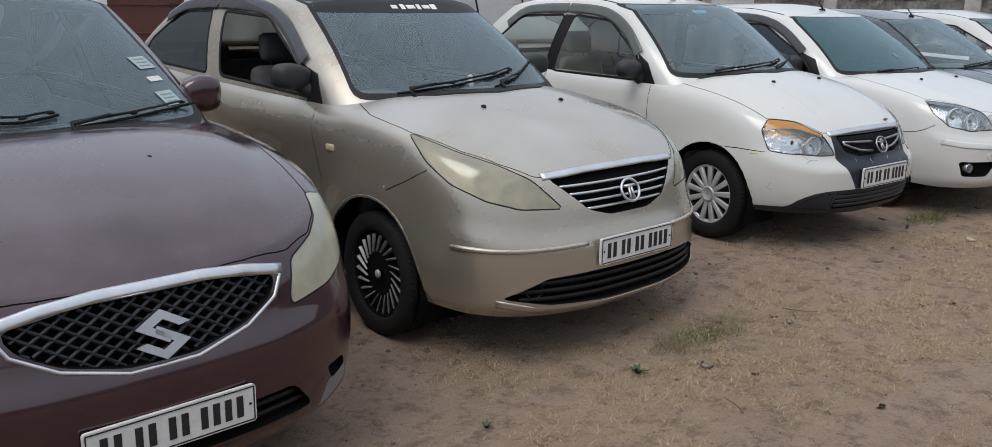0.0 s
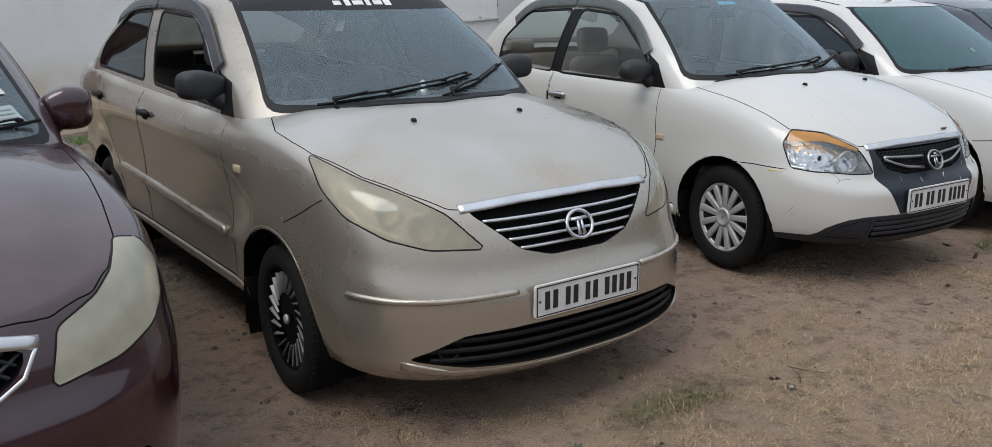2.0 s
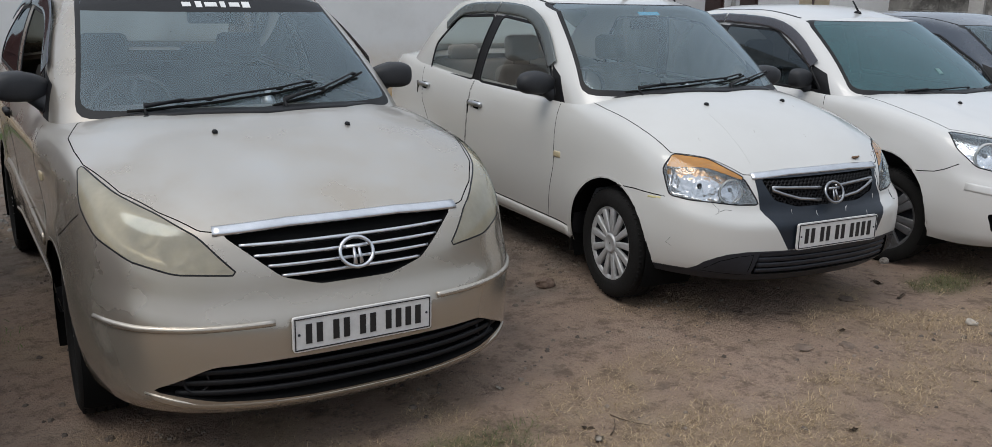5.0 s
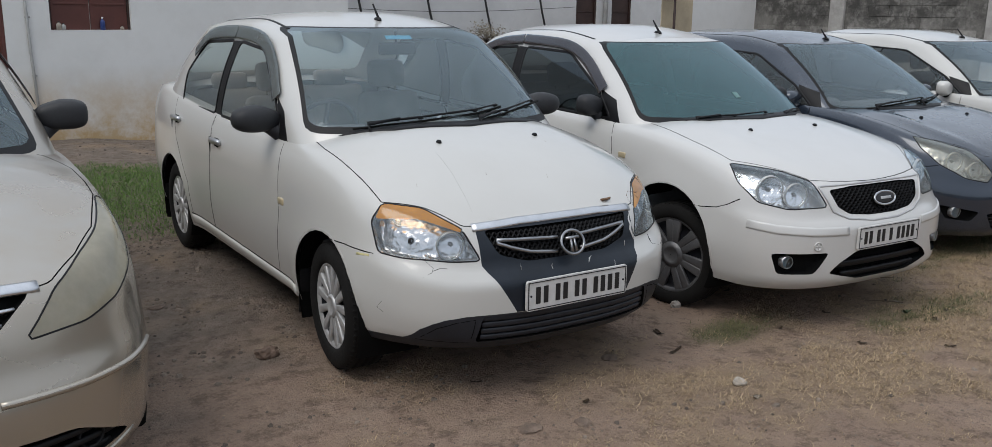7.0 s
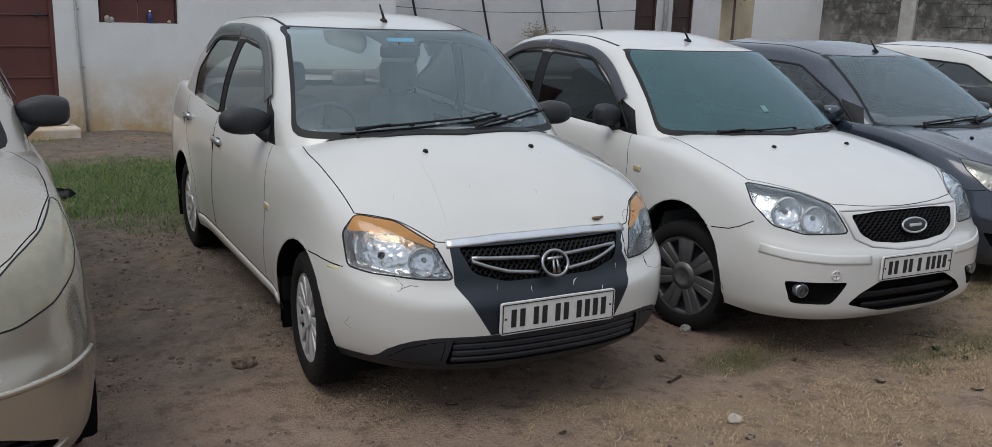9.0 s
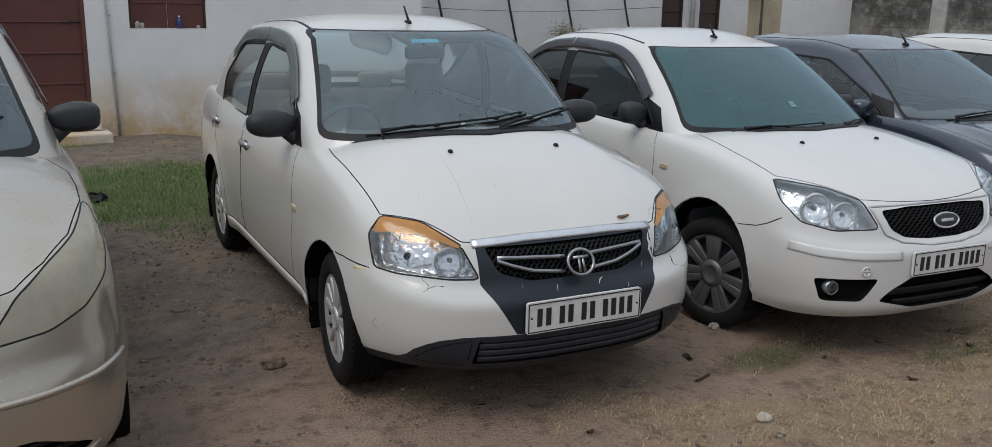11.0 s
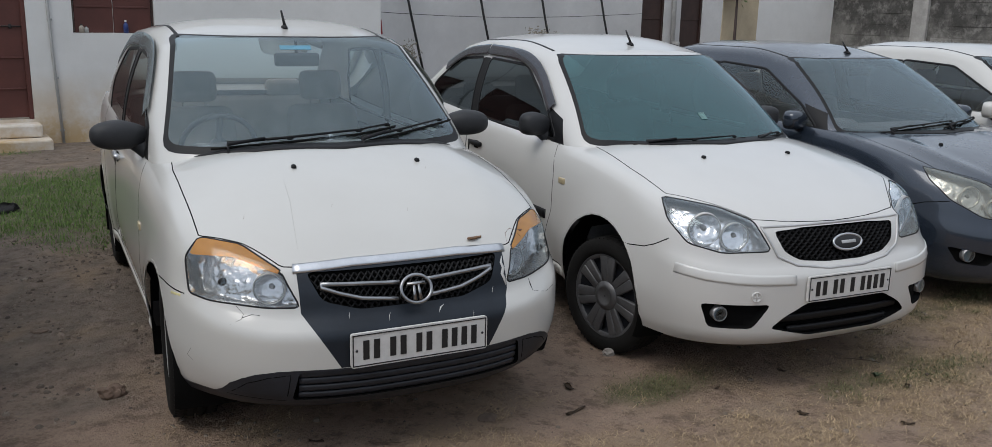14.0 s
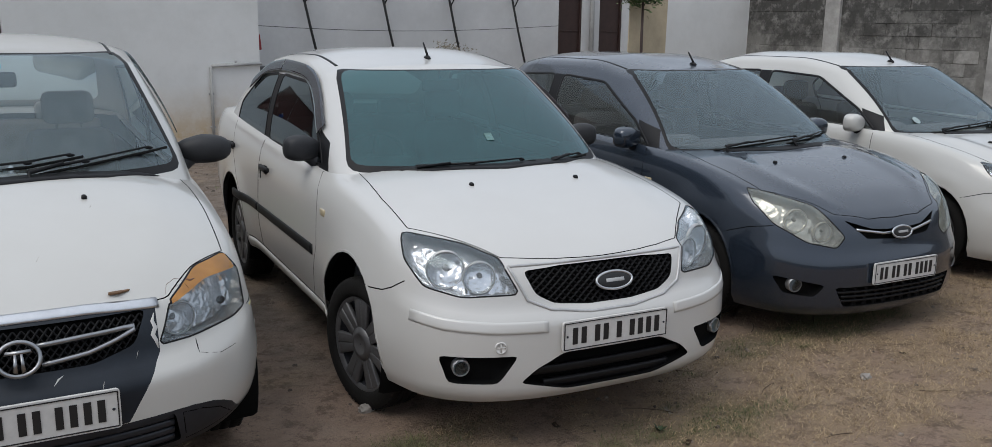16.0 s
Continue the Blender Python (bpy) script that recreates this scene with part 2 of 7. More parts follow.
def lathe(bm, profile, seg=40, axis="x"):
    """Turns (radius, along) pairs about an axis."""
    rings = []
    for r, a in profile:
        ring = []
        for j in range(seg):
            q = 2 * math.pi * j / seg
            c, s = r * math.cos(q), r * math.sin(q)
            ring.append(bm.verts.new((a, c, s) if axis == "x" else (c, a, s) if axis == "y" else (c, s, a)))
        rings.append(ring)
    grid_faces(bm, rings, True)
    return rings


def slab(bm, poly, z0, z1, m=None):
    """A prism over a flat polygon in x, y."""
    m = m or Matrix()
    lo = [bm.verts.new(m @ Vector((x, y, z0))) for x, y in poly]
    hi = [bm.verts.new(m @ Vector((x, y, z1))) for x, y in poly]
    bm.faces.new(lo[::-1])
    bm.faces.new(hi)
    for i in range(len(poly)):
        j = (i + 1) % len(poly)
        bm.faces.new((lo[i], lo[j], hi[j], hi[i]))


def inside(poly, x, y):
    c = False
    for (x0, y0), (x1, y1) in zip(poly, poly[1:] + poly[:1]):
        if (y0 > y) != (y1 > y) and x < (x1 - x0) * (y - y0) / (y1 - y0) + x0:
            c = not c
    return c


def rounded(poly, r, n=4):
    """A polygon with its corners cut round."""
    out = []
    k = len(poly)
    for i in range(k):
        p0, p, p1 = (Vector(poly[(i + j) % k]) for j in (-1, 0, 1))
        a, b = p0 - p, p1 - p
        d = min(r, a.length * 0.45, b.length * 0.45)
        A, B = p + a.normalized() * d, p + b.normalized() * d
        for s in range(n + 1):
            s /= n
            q = A * (1 - s) ** 2 + p * 2 * s * (1 - s) + B * s * s
            out.append(tuple(q))
    return out


class Shell:
    """A smooth skin that can be cut into panels and asked for its surface."""

    def __init__(self, bm):
        bmesh.ops.remove_doubles(bm, verts=bm.verts, dist=1e-5)
        bmesh.ops.recalc_face_normals(bm, faces=bm.faces)
        bm.normal_update()
        self.bm = bm
        base = bm.copy()
        bmesh.ops.triangulate(base, faces=base.faces)
        base.normal_update()
        base.faces.ensure_lookup_table()
        self.base = base
        self.tree = BVHTree.FromBMesh(base)

    def normal(self, co):
        p, n, i, d = self.tree.find_nearest(co)
        if i is None:
            return Vector((0, 0, 1))
        vs = self.base.faces[i].verts
        w = interpolate([v.co for v in vs], p)
        out = Vector()
        for v, k in zip(vs, w):
            out += v.normal * k
        return out.normalized()

    def hit(self, o, d):
        p, n, i, _ = self.tree.ray_cast(Vector(o), Vector(d).normalized())
        return None if p is None else (p, self.normal(p))

    def front(self, x, z):
        return self.hit((x, -2, z), (0, 1, 0))

    def side(self, s, y, z):
        return self.hit((3 * s, y, z), (-s, 0, 0))

    def top(self, x, y):
        return self.hit((x, y, 3), (0, 0, -1))

    def path(self, kind, pts, step=0.03, s=1):
        """Points and normals along a line laid on the skin."""
        out = []
        for (a0, b0), (a1, b1) in zip(pts, pts[1:]):
            n = max(1, int(math.hypot(a1 - a0, b1 - b0) / step))
            for i in range(n + 1 if (a1, b1) == tuple(pts[-1]) else n):
                u = i / n
                a, b = a0 + (a1 - a0) * u, b0 + (b1 - b0) * u
                h = self.front(a, b) if kind == "front" else self.side(s, a, b) if kind == "side" else self.top(a, b)
                if h:
                    out.append(h)
        return out

    def cut(self, poly, face, keep=None):
        """Cuts along a flat polygon of points (x, y, z) seen from a direction; gives the faces inside."""
        D = Vector(face).normalized()
        U = Vector((0, 0, 1)).cross(D)
        U = U.normalized() if U.length > 0.01 else Vector((1, 0, 0))
        V = D.cross(U)
        P = [(U.dot(Vector(p)), V.dot(Vector(p))) for p in poly]
        lo = (min(p[0] for p in P) - 0.002, min(p[1] for p in P) - 0.002)
        hi = (max(p[0] for p in P) + 0.002, max(p[1] for p in P) + 0.002)

        def bounds(f):
            a = [U.dot(v.co) for v in f.verts]
            b = [V.dot(v.co) for v in f.verts]
            return min(a), max(a), min(b), max(b)
        cand = []
        for f in self.bm.faces:
            if f.normal.dot(D) > 0.02 and (keep is None or keep(f.calc_center_median())):
                a0, a1, b0, b1 = bounds(f)
                if a1 > lo[0] and a0 < hi[0] and b1 > lo[1] and b0 < hi[1]:
                    cand.append(f)
        for (u0, v0), (u1, v1) in zip(P, P[1:] + P[:1]):
            near, rest = [], []
            for f in cand:
                a0, a1, b0, b1 = bounds(f)
                hitf = a1 >= min(u0, u1) - 1e-4 and a0 <= max(u0, u1) + 1e-4 and b1 >= min(v0, v1) - 1e-4 and b0 <= max(v0, v1) + 1e-4
                (near if hitf else rest).append(f)
            if not near:
                continue
            co = U * u0 + V * v0
            edge = U * (u1 - u0) + V * (v1 - v0)
            no = edge.cross(D)
            geom = near + list({e for f in near for e in f.edges}) + list({v for f in near for v in f.verts})
            r = bmesh.ops.bisect_plane(self.bm, geom=geom, dist=1e-5, plane_co=co, plane_no=no)
            cand = rest + [g for g in r["geom"] if isinstance(g, bmesh.types.BMFace)]
        cand = [f for f in set(cand) if f.is_valid]
        out = []
        for f in cand:
            c = f.calc_center_median()
            if inside(P, U.dot(c), V.dot(c)):
                out.append(f)
        return out

    def take(self, faces, remove=True):
        """The faces as a bmesh of their own."""
        b = bmesh.new()
        seen = {}
        for f in faces:
            vs = []
            for v in f.verts:
                if v not in seen:
                    seen[v] = b.verts.new(v.co)
                vs.append(seen[v])
            b.faces.new(vs)
        if remove:
            bmesh.ops.delete(self.bm, geom=faces, context="FACES")
        b.normal_update()
        return b

    def rim(self, b):
        """Loops of the open edge of a cut bmesh, as lists of places."""
        nxt = {}
        for e in b.edges:
            if e.is_boundary:
                for v, w in (tuple(e.verts), tuple(e.verts)[::-1]):
                    nxt.setdefault(v, []).append(w)
        loops, used = [], set()
        for v in nxt:
            if v in used:
                continue
            loop, cur = [], v
            while cur is not None:
                used.add(cur)
                loop.append(cur.co.copy())
                cur = next((w for w in nxt[cur] if w not in used), None)
            loops.append(loop)
        return loops

    def add(self, name, b, mat, parent, label="", fold=0.0):
        """Links a piece of skin, with the whole skin's smooth normals."""
        if fold:
            self.folded(b, fold)
        me = bpy.data.meshes.new(name)
        b.to_mesh(me)
        b.free()
        me.materials.append(mat)
        me.shade_smooth()
        if not fold:
            me.normals_split_custom_set_from_vertices([self.normal(v.co) for v in me.vertices])
        ob = new(name, me)
        ob.parent = parent
        if label:
            ob["label"] = label
        return ob

    def folded(self, b, depth):
        edges = [e for e in b.edges if e.is_boundary]
        r = bmesh.ops.extrude_edge_only(b, edges=edges)
        for v in (g for g in r["geom"] if isinstance(g, bmesh.types.BMVert)):
            v.co -= self.normal(v.co) * depth


def ribbon(bm, hits, width, up=0.002, sink=0.004, closed=False, taper=False):
    """A strip with a flat back laid along points and normals."""
    n = len(hits)
    if n < 2:
        return
    rings = []
    for i, (p, nr) in enumerate(hits):
        a = hits[(i + 1) % n][0] if closed or i + 1 < n else p
        b = hits[i - 1][0] if closed or i else p
        t = (a - b)
        s = t.cross(nr)
        if s.length < 1e-7:
            continue
        s.normalize()
        w = width / 2
        if taper:
            w *= max(0.12, math.sin(math.pi * min(1, max(0, i / (n - 1)))) ** 0.5)
        rings.append([bm.verts.new(p + s * x * w + nr * z) for x, z in ((-1, -sink), (-1, up * 0.4), (-0.55, up), (0.55, up), (1, up * 0.4), (1, -sink))])
    if closed:
        rings.append(rings[0])
    grid_faces(bm, rings, True)
    if not closed and len(rings) > 1:
        bm.faces.new(rings[0][::-1])
        bm.faces.new(rings[-1])
    bmesh.ops.recalc_face_normals(bm, faces=bm.faces)


def resample(loop, step):
    """Even steps along a closed loop of places."""
    out = []
    n = len(loop)
    acc = 0.0
    for i in range(n):
        a, b = loop[i], loop[(i + 1) % n]
        d = (b - a).length
        while acc < d:
            out.append(a + (b - a) * (acc / d if d else 0))
            acc += step
        acc -= d
    return out


# ---- cars: skins ----
def body_shell(c):
    """The lower body of a car: a band round it from sill to shoulder, and the bonnet, belt and boot on top."""
    L, W = c["L"], c["W"]
    zb, zs, zc = pchip(c["bottom"]), pchip(c["shoulder"]), pchip(c["centre"])
    sec, nose, tail, plan = pchip(c["section"]), pchip(c["nose"]), pchip(c["tail"]), pchip(c["plan"])
    na, nn, ta, tn = c["nose_round"], c["nose_power"], 0.40, 3.2
    arch = pchip([(0.0, 1.0), (0.345, 0.98), (0.41, 0.5), (0.48, 0.12), (0.6, 0.0)])
    flare = c.get("flare", 0.022)
    he, hh, hw = c.get("ridge", (0.55, 0.0, 0.1))
    flank = pchip(c.get("flank", c["section"]))
    K = 20
    F, S, R = 20, 46, 10
    half = []
    for i in range(F):
        half.append(("f", (i / F) * math.pi / 2))
    for i in range(S + 1):
        half.append(("s", i / S))
    for i in range(1, R + 1):
        half.append(("r", (1 - i / R) * math.pi / 2))

    def at(k, q):
        kind, u = q
        yn, yt = nose(k), L - tail(k)
        if kind == "f":
            y, s = yn + na * (1 - math.cos(u) ** (2 / nn)), math.sin(u) ** (2 / nn)
        elif kind == "s":
            y, s = yn + na + (yt - ta - yn - na) * u, 1.0
        else:
            y, s = yt - ta * (1 - math.cos(u) ** (2 / tn)), math.sin(u) ** (2 / tn)
        z = zb(y) + (zs(y) - zb(y)) * k
        u = min(1.0, max(0.0, (y - 1.0) / 0.45))
        x = W * (sec(k) + (flank(k) - sec(k)) * u * u * (3 - 2 * u)) * plan(y) * s
        for yw in c["axles"]:
            d = math.hypot(y - yw, (z - c["tyre"]) * 1.05)
            x += flare * arch(d) * s * (1 - k) ** 0.5
        return x, y, z
    bm = bmesh.new()
    rows = []
    for k in range(K + 1):
        k /= K
        right = [bm.verts.new(at(k, q)) for q in half]
        left = [bm.verts.new((-x, y, z)) for x, y, z in (at(k, q) for q in half)]
        rows.append(right + left[::-1])
    grid_faces(bm, rows, True)
    rim = [at(1.0, q) for q in half]
    T = 18
    for sgn in (1, -1):
        lines = []
        for j in range(T + 1):
            r = j / T
            e = 1 - r
            line = []
            for x, y, z in rim:
                zz = z + (zc(y) - z) * (1 - e ** c.get("crown", 2.4))
                # a pressed line that runs back over the bonnet
                zz += hh * max(0.0, 1 - abs(e - he) / hw) * min(1.0, max(0.0, (y - 0.16) / 0.25)) * min(1.0, max(0.0, (1.05 - y) / 0.2))
                line.append(bm.verts.new((sgn * x * e, y, zz)))
            lines.append(line)
        grid_faces(bm, lines)
    return Shell(bm)


def cabin_shell(c):
    """The upper body: windows, pillars and roof."""
    g = c["cabin"]
    zs, zc = pchip(c["shoulder"]), pchip(c["centre"])
    roof = pchip(g["roof"])
    F, S, R = 16, 26, 12
    half = [("f", i / F * math.pi / 2) for i in range(F)] + [("s", i / S) for i in range(S + 1)] + [("r", (1 - i / R) * math.pi / 2) for i in range(1, R + 1)]

    def loop(y0, y1, w, a, b, n):
        out = []
        for kind, u in half:
            if kind == "f":
                y, s = y0 + a * (1 - math.cos(u) ** (2 / n)), math.sin(u) ** (2 / n)
            elif kind == "s":
                y, s = y0 + a + (y1 - b - y0 - a) * u, 1.0
            else:
                y, s = y1 - b * (1 - math.cos(u) ** (2 / n)), math.sin(u) ** (2 / n)
            out.append((w * s, y))
        return out
    lo = loop(g["b0"], g["b1"], g["wb"], g["ba"], g.get("bb", 0.35), g.get("n", 3.2))
    hi = loop(g["t0"], g["t1"], g["wt"], g["ta"], g.get("tb", 0.25), g.get("n", 3.2))
    drop = g.get("drop", 0.07)

    def roofz(x, y):
        return roof(y) - drop * (abs(x) / g["wt"]) ** 3.0
    H = 14
    bm = bmesh.new()
    rows = []
    for j in range(H + 1):
        h = j / H
        line = []
        for (x0, y0), (x1, y1) in zip(lo, hi):
            e = min(1.0, x0 / (g["wb"] * 0.9))
            z0 = (zs(y0) * e + zc(y0) * (1 - e)) - 0.03
            z1 = roofz(x1, y1)
            bul = math.sin(math.pi * h) * g.get("bulge", 0.028)
            cx, cy = x0 / g["wb"], (-1.0 if y0 < g["b0"] + g["ba"] * 0.98 else 1.0 if y0 > g["b1"] - 0.34 else 0.0)
            yy = y0 + (y1 - y0) * h
            k = 1.0 - min(1.0, x0 / g["wb"]) ** 4
            line.append((x0 + (x1 - x0) * h + bul * cx, yy + bul * cy * k * 0.8, z0 + (z1 - z0) * h + bul * abs(cy) * k * 0.6))
        rows.append([bm.verts.new(p) for p in line] + [bm.verts.new((-x, y, z)) for x, y, z in line[::-1]])
    grid_faces(bm, rows, True)
    T = 8
    for sgn in (1, -1):
        lines = []
        for j in range(T + 1):
            e = 1 - j / T
            lines.append([bm.verts.new((sgn * x * e, y, roofz(x * e, y))) for x, y in hi])
        grid_faces(bm, lines)
    return Shell(bm)

# ---- cars: shapes ----
def car_shape(**kw):
    """Car sizes in metres: y runs back from the number plate, x to the car's left, z up."""
    c = dict(
        section=[(0, 0.945), (0.1, 0.97), (0.4, 1.0), (0.72, 0.99), (0.9, 0.965), (1, 0.925)],
        nose=[(0, 0.07), (0.1, 0.02), (0.3, 0.015), (0.55, 0.02), (0.68, 0.05), (0.88, 0.08), (1, 0.115)],
        tail=[(0, 0.14), (0.4, 0.02), (0.8, 0.05), (1, 0.12)],
        nose_round=0.58, nose_power=2.55, crown=3.0, tyre=0.29, drop=0.0)
    c.update(kw)
    return c


BEIGE_SALOON = car_shape(
    L=4.4, W=0.845, drop=0.095, ridge=(0.58, 0.004, 0.14), flank=[(0, 0.925), (0.1, 0.95), (0.3, 0.965), (0.36, 0.985), (0.42, 0.968), (0.62, 0.98), (0.80, 1.0), (0.86, 0.998), (0.93, 0.975), (1, 0.93)], nose=[(0, 0.05), (0.1, -0.005), (0.3, 0.005), (0.52, 0.015), (0.66, 0.048), (0.88, 0.08), (1, 0.115)], axles=(0.915, 3.46), tyre=0.305,
    plan=[(0, 0.965), (0.6, 0.985), (1.5, 1.0), (3.2, 1.0), (4.0, 0.96), (4.4, 0.92)],
    bottom=[(0, 0.145), (0.3, 0.15), (0.7, 0.18), (3.8, 0.22), (4.4, 0.3)],
    shoulder=[(0.115, 0.715), (0.2, 0.75), (0.45, 0.83), (0.85, 0.925), (1.3, 0.965), (2.2, 0.985), (3.3, 1.02), (3.8, 1.05), (4.2, 1.035), (4.38, 0.97)],
    centre=[(0.115, 0.715), (0.16, 0.76), (0.35, 0.865), (0.76, 0.985), (1.15, 1.04), (2.2, 1.03), (3.4, 1.06), (3.9, 1.10), (4.2, 1.085), (4.38, 0.98)],
    cabin=dict(b0=1.0, b1=4.05, wb=0.785, ba=0.5, t0=1.78, t1=3.45, wt=0.62, ta=0.2, roof=[(1.78, 1.49), (2.4, 1.56), (3.0, 1.54), (3.45, 1.48)]))
AMBER_SALOON = car_shape(
    nose=[(0, 0.075), (0.1, 0.03), (0.3, 0.012), (0.55, 0.010), (0.62, 0.014), (0.67, 0.035), (0.72, 0.066), (0.88, 0.088), (1, 0.115)], L=4.05, W=0.80, ridge=(0.66, 0.004, 0.12), axles=(0.77, 3.22), tyre=0.285,
    plan=[(0, 0.97), (0.6, 0.985), (1.5, 1.0), (3.0, 1.0), (3.7, 0.985), (4.05, 0.95)],
    bottom=[(0, 0.222), (0.2, 0.235), (0.5, 0.245), (0.9, 0.225), (3.4, 0.22), (3.95, 0.3)],
    shoulder=[(0.115, 0.69), (0.2, 0.72), (0.45, 0.80), (0.85, 0.90), (1.3, 0.945), (2.2, 0.965), (3.1, 1.005), (3.6, 1.04), (3.85, 1.01), (4.03, 0.94)],
    centre=[(0.115, 0.69), (0.16, 0.735), (0.35, 0.86), (0.70, 0.99), (1.0, 1.04), (2.2, 1.02), (3.3, 1.06), (3.6, 1.085), (3.85, 1.05), (4.03, 0.95)],
    cabin=dict(b0=0.9, b1=3.62, wb=0.745, ba=0.45, t0=1.62, t1=3.12, wt=0.60, ta=0.18, roof=[(1.62, 1.465), (2.2, 1.54), (2.8, 1.52), (3.12, 1.46)]))
TEAL_SALOON = car_shape(
    nose=[(0, 0.07), (0.1, 0.02), (0.3, 0.012), (0.55, 0.012), (0.64, 0.018), (0.70, 0.05), (0.75, 0.066), (0.88, 0.085), (1, 0.115)], nose_power=2.9, L=4.28, W=0.835, flare=0.034, ridge=(0.62, 0.004, 0.12), drop=0.085, axles=(0.84, 3.30), tyre=0.30,
    plan=[(0, 0.97), (0.6, 0.985), (1.5, 1.0), (3.2, 1.0), (3.9, 0.99), (4.28, 0.96)],
    bottom=[(0, 0.155), (0.3, 0.155), (0.7, 0.19), (3.7, 0.21), (4.28, 0.3)],
    shoulder=[(0.115, 0.675), (0.2, 0.70), (0.45, 0.77), (0.85, 0.85), (1.3, 0.895), (2.2, 0.92), (3.2, 0.965), (3.8, 1.0), (4.1, 0.99), (4.27, 0.93)],
    centre=[(0.115, 0.675), (0.16, 0.71), (0.35, 0.795), (0.78, 0.905), (1.15, 0.955), (2.2, 0.96), (3.3, 1.0), (3.8, 1.05), (4.1, 1.04), (4.27, 0.94)],
    cabin=dict(b0=1.0, b1=3.9, wb=0.765, ba=0.5, t0=1.78, t1=3.28, wt=0.60, ta=0.2, roof=[(1.78, 1.395), (2.4, 1.472), (2.9, 1.458), (3.28, 1.395)]))
GREY_HATCH = car_shape(
    L=3.78, W=0.83, drop=0.06, flare=0.036, ridge=(0.66, 0.016, 0.14), axles=(0.80, 3.25), tyre=0.285,
    plan=[(0, 0.97), (0.6, 0.985), (1.5, 1.0), (3.0, 1.0), (3.5, 0.97), (3.78, 0.93)],
    bottom=[(0, 0.078), (0.3, 0.088), (0.7, 0.12), (3.3, 0.2), (3.78, 0.3)],
    shoulder=[(0.115, 0.60), (0.2, 0.63), (0.45, 0.72), (0.85, 0.82), (1.3, 0.87), (2.2, 0.90), (3.0, 0.94), (3.4, 0.95), (3.78, 0.93)],
    centre=[(0.115, 0.60), (0.16, 0.635), (0.35, 0.73), (0.78, 0.835), (1.15, 0.88), (2.2, 0.91), (3.0, 0.95), (3.5, 0.96), (3.75, 0.93)],
    cabin=dict(b0=1.0, b1=3.72, wb=0.765, ba=0.5, t0=1.78, t1=3.45, wt=0.59, ta=0.2, roof=[(1.78, 1.335), (2.4, 1.42), (3.0, 1.415), (3.45, 1.35)]))
MAROON_SALOON = car_shape(
    nose_power=2.7, L=4.45, W=0.885, flare=0.045, drop=0.11, axles=(0.90, 3.4), tyre=0.31,
    plan=[(0, 0.965), (0.6, 0.985), (1.5, 1.0), (3.2, 1.0), (4.0, 0.96), (4.45, 0.92)],
    bottom=[(0, 0.12), (0.3, 0.12), (0.7, 0.14), (3.8, 0.16), (4.45, 0.3)],
    shoulder=[(0.115, 0.72), (0.2, 0.75), (0.45, 0.83), (0.85, 0.93), (1.3, 0.97), (2.2, 1.0), (3.3, 1.03), (3.8, 1.03), (4.4, 0.98)],
    centre=[(0.115, 0.72), (0.16, 0.755), (0.35, 0.85), (0.76, 0.975), (1.15, 1.03), (2.2, 1.03), (3.4, 1.05), (3.9, 1.07), (4.2, 1.06), (4.4, 0.99)],
    cabin=dict(b0=1.0, b1=3.95, wb=0.815, ba=0.42, t0=1.78, t1=3.3, wt=0.66, ta=0.2, roof=[(1.78, 1.49), (2.4, 1.55), (3.0, 1.53), (3.3, 1.48)]))

LOTS = dict(maroon=(-0.90, 2.38, 44.0), beige=(0.651, 4.048, 42.7), amber=(2.447, 5.675, 38.9),
            teal=(4.097, 6.99, 36.8), grey=(5.613, 8.666, 37.6), hatch=(7.28, 10.12, 38.0))

# ---- cars: parts ----
def mirrored(poly, s):
    """A side view or corner outline for the car's left (1) or right (-1)."""
    return [(p[0] * s, *p[1:]) for p in poly]


def trim_loop(shell, b, width, up, mat, parent, name, label=""):
    bm = bmesh.new()
    for loop in shell.rim(b):
        if len(loop) > 5:
            pts = resample(loop, 0.018)
            ribbon(bm, [(p, shell.normal(p)) for p in pts], width, up, 0.004, closed=True)
    return part(name, bm, mat, parent, label)


def strip(shell, kind, pts, width, mat, parent, name, up=0.003, s=1, label="", taper=False, sink=0.004):
    bm = bmesh.new()
    ribbon(bm, shell.path(kind, pts, 0.025, s), width, up, sink, taper=taper)
    return part(name, bm, mat, parent, label)


def recess(shell, poly, depth, mat, parent, name, label="", ymax=0.6):
    """A hollow behind an opening in the nose."""
    b = shell.take(shell.cut([(x, 0, z) for x, z in poly], (0, -1, 0), lambda c: c.y < ymax))
    inner = list(b.verts)
    bmesh.ops.extrude_edge_only(b, edges=[e for e in b.edges if e.is_boundary])
    for v in inner:
        v.co.y += depth
    return part(name, b, mat, parent, label)


def runs(poly, a, b, step):
    """The stretches of a line inside a polygon."""
    n = max(2, int(math.hypot(b[0] - a[0], b[1] - a[1]) / step))
    cur, out = [], []
    for i in range(n + 1):
        u = i / n
        p = (a[0] + (b[0] - a[0]) * u, a[1] + (b[1] - a[1]) * u)
        if inside(poly, *p):
            cur.append(p)
        else:
            if len(cur) > 1:
                out.append(cur)
            cur = []
    if len(cur) > 1:
        out.append(cur)
    return out


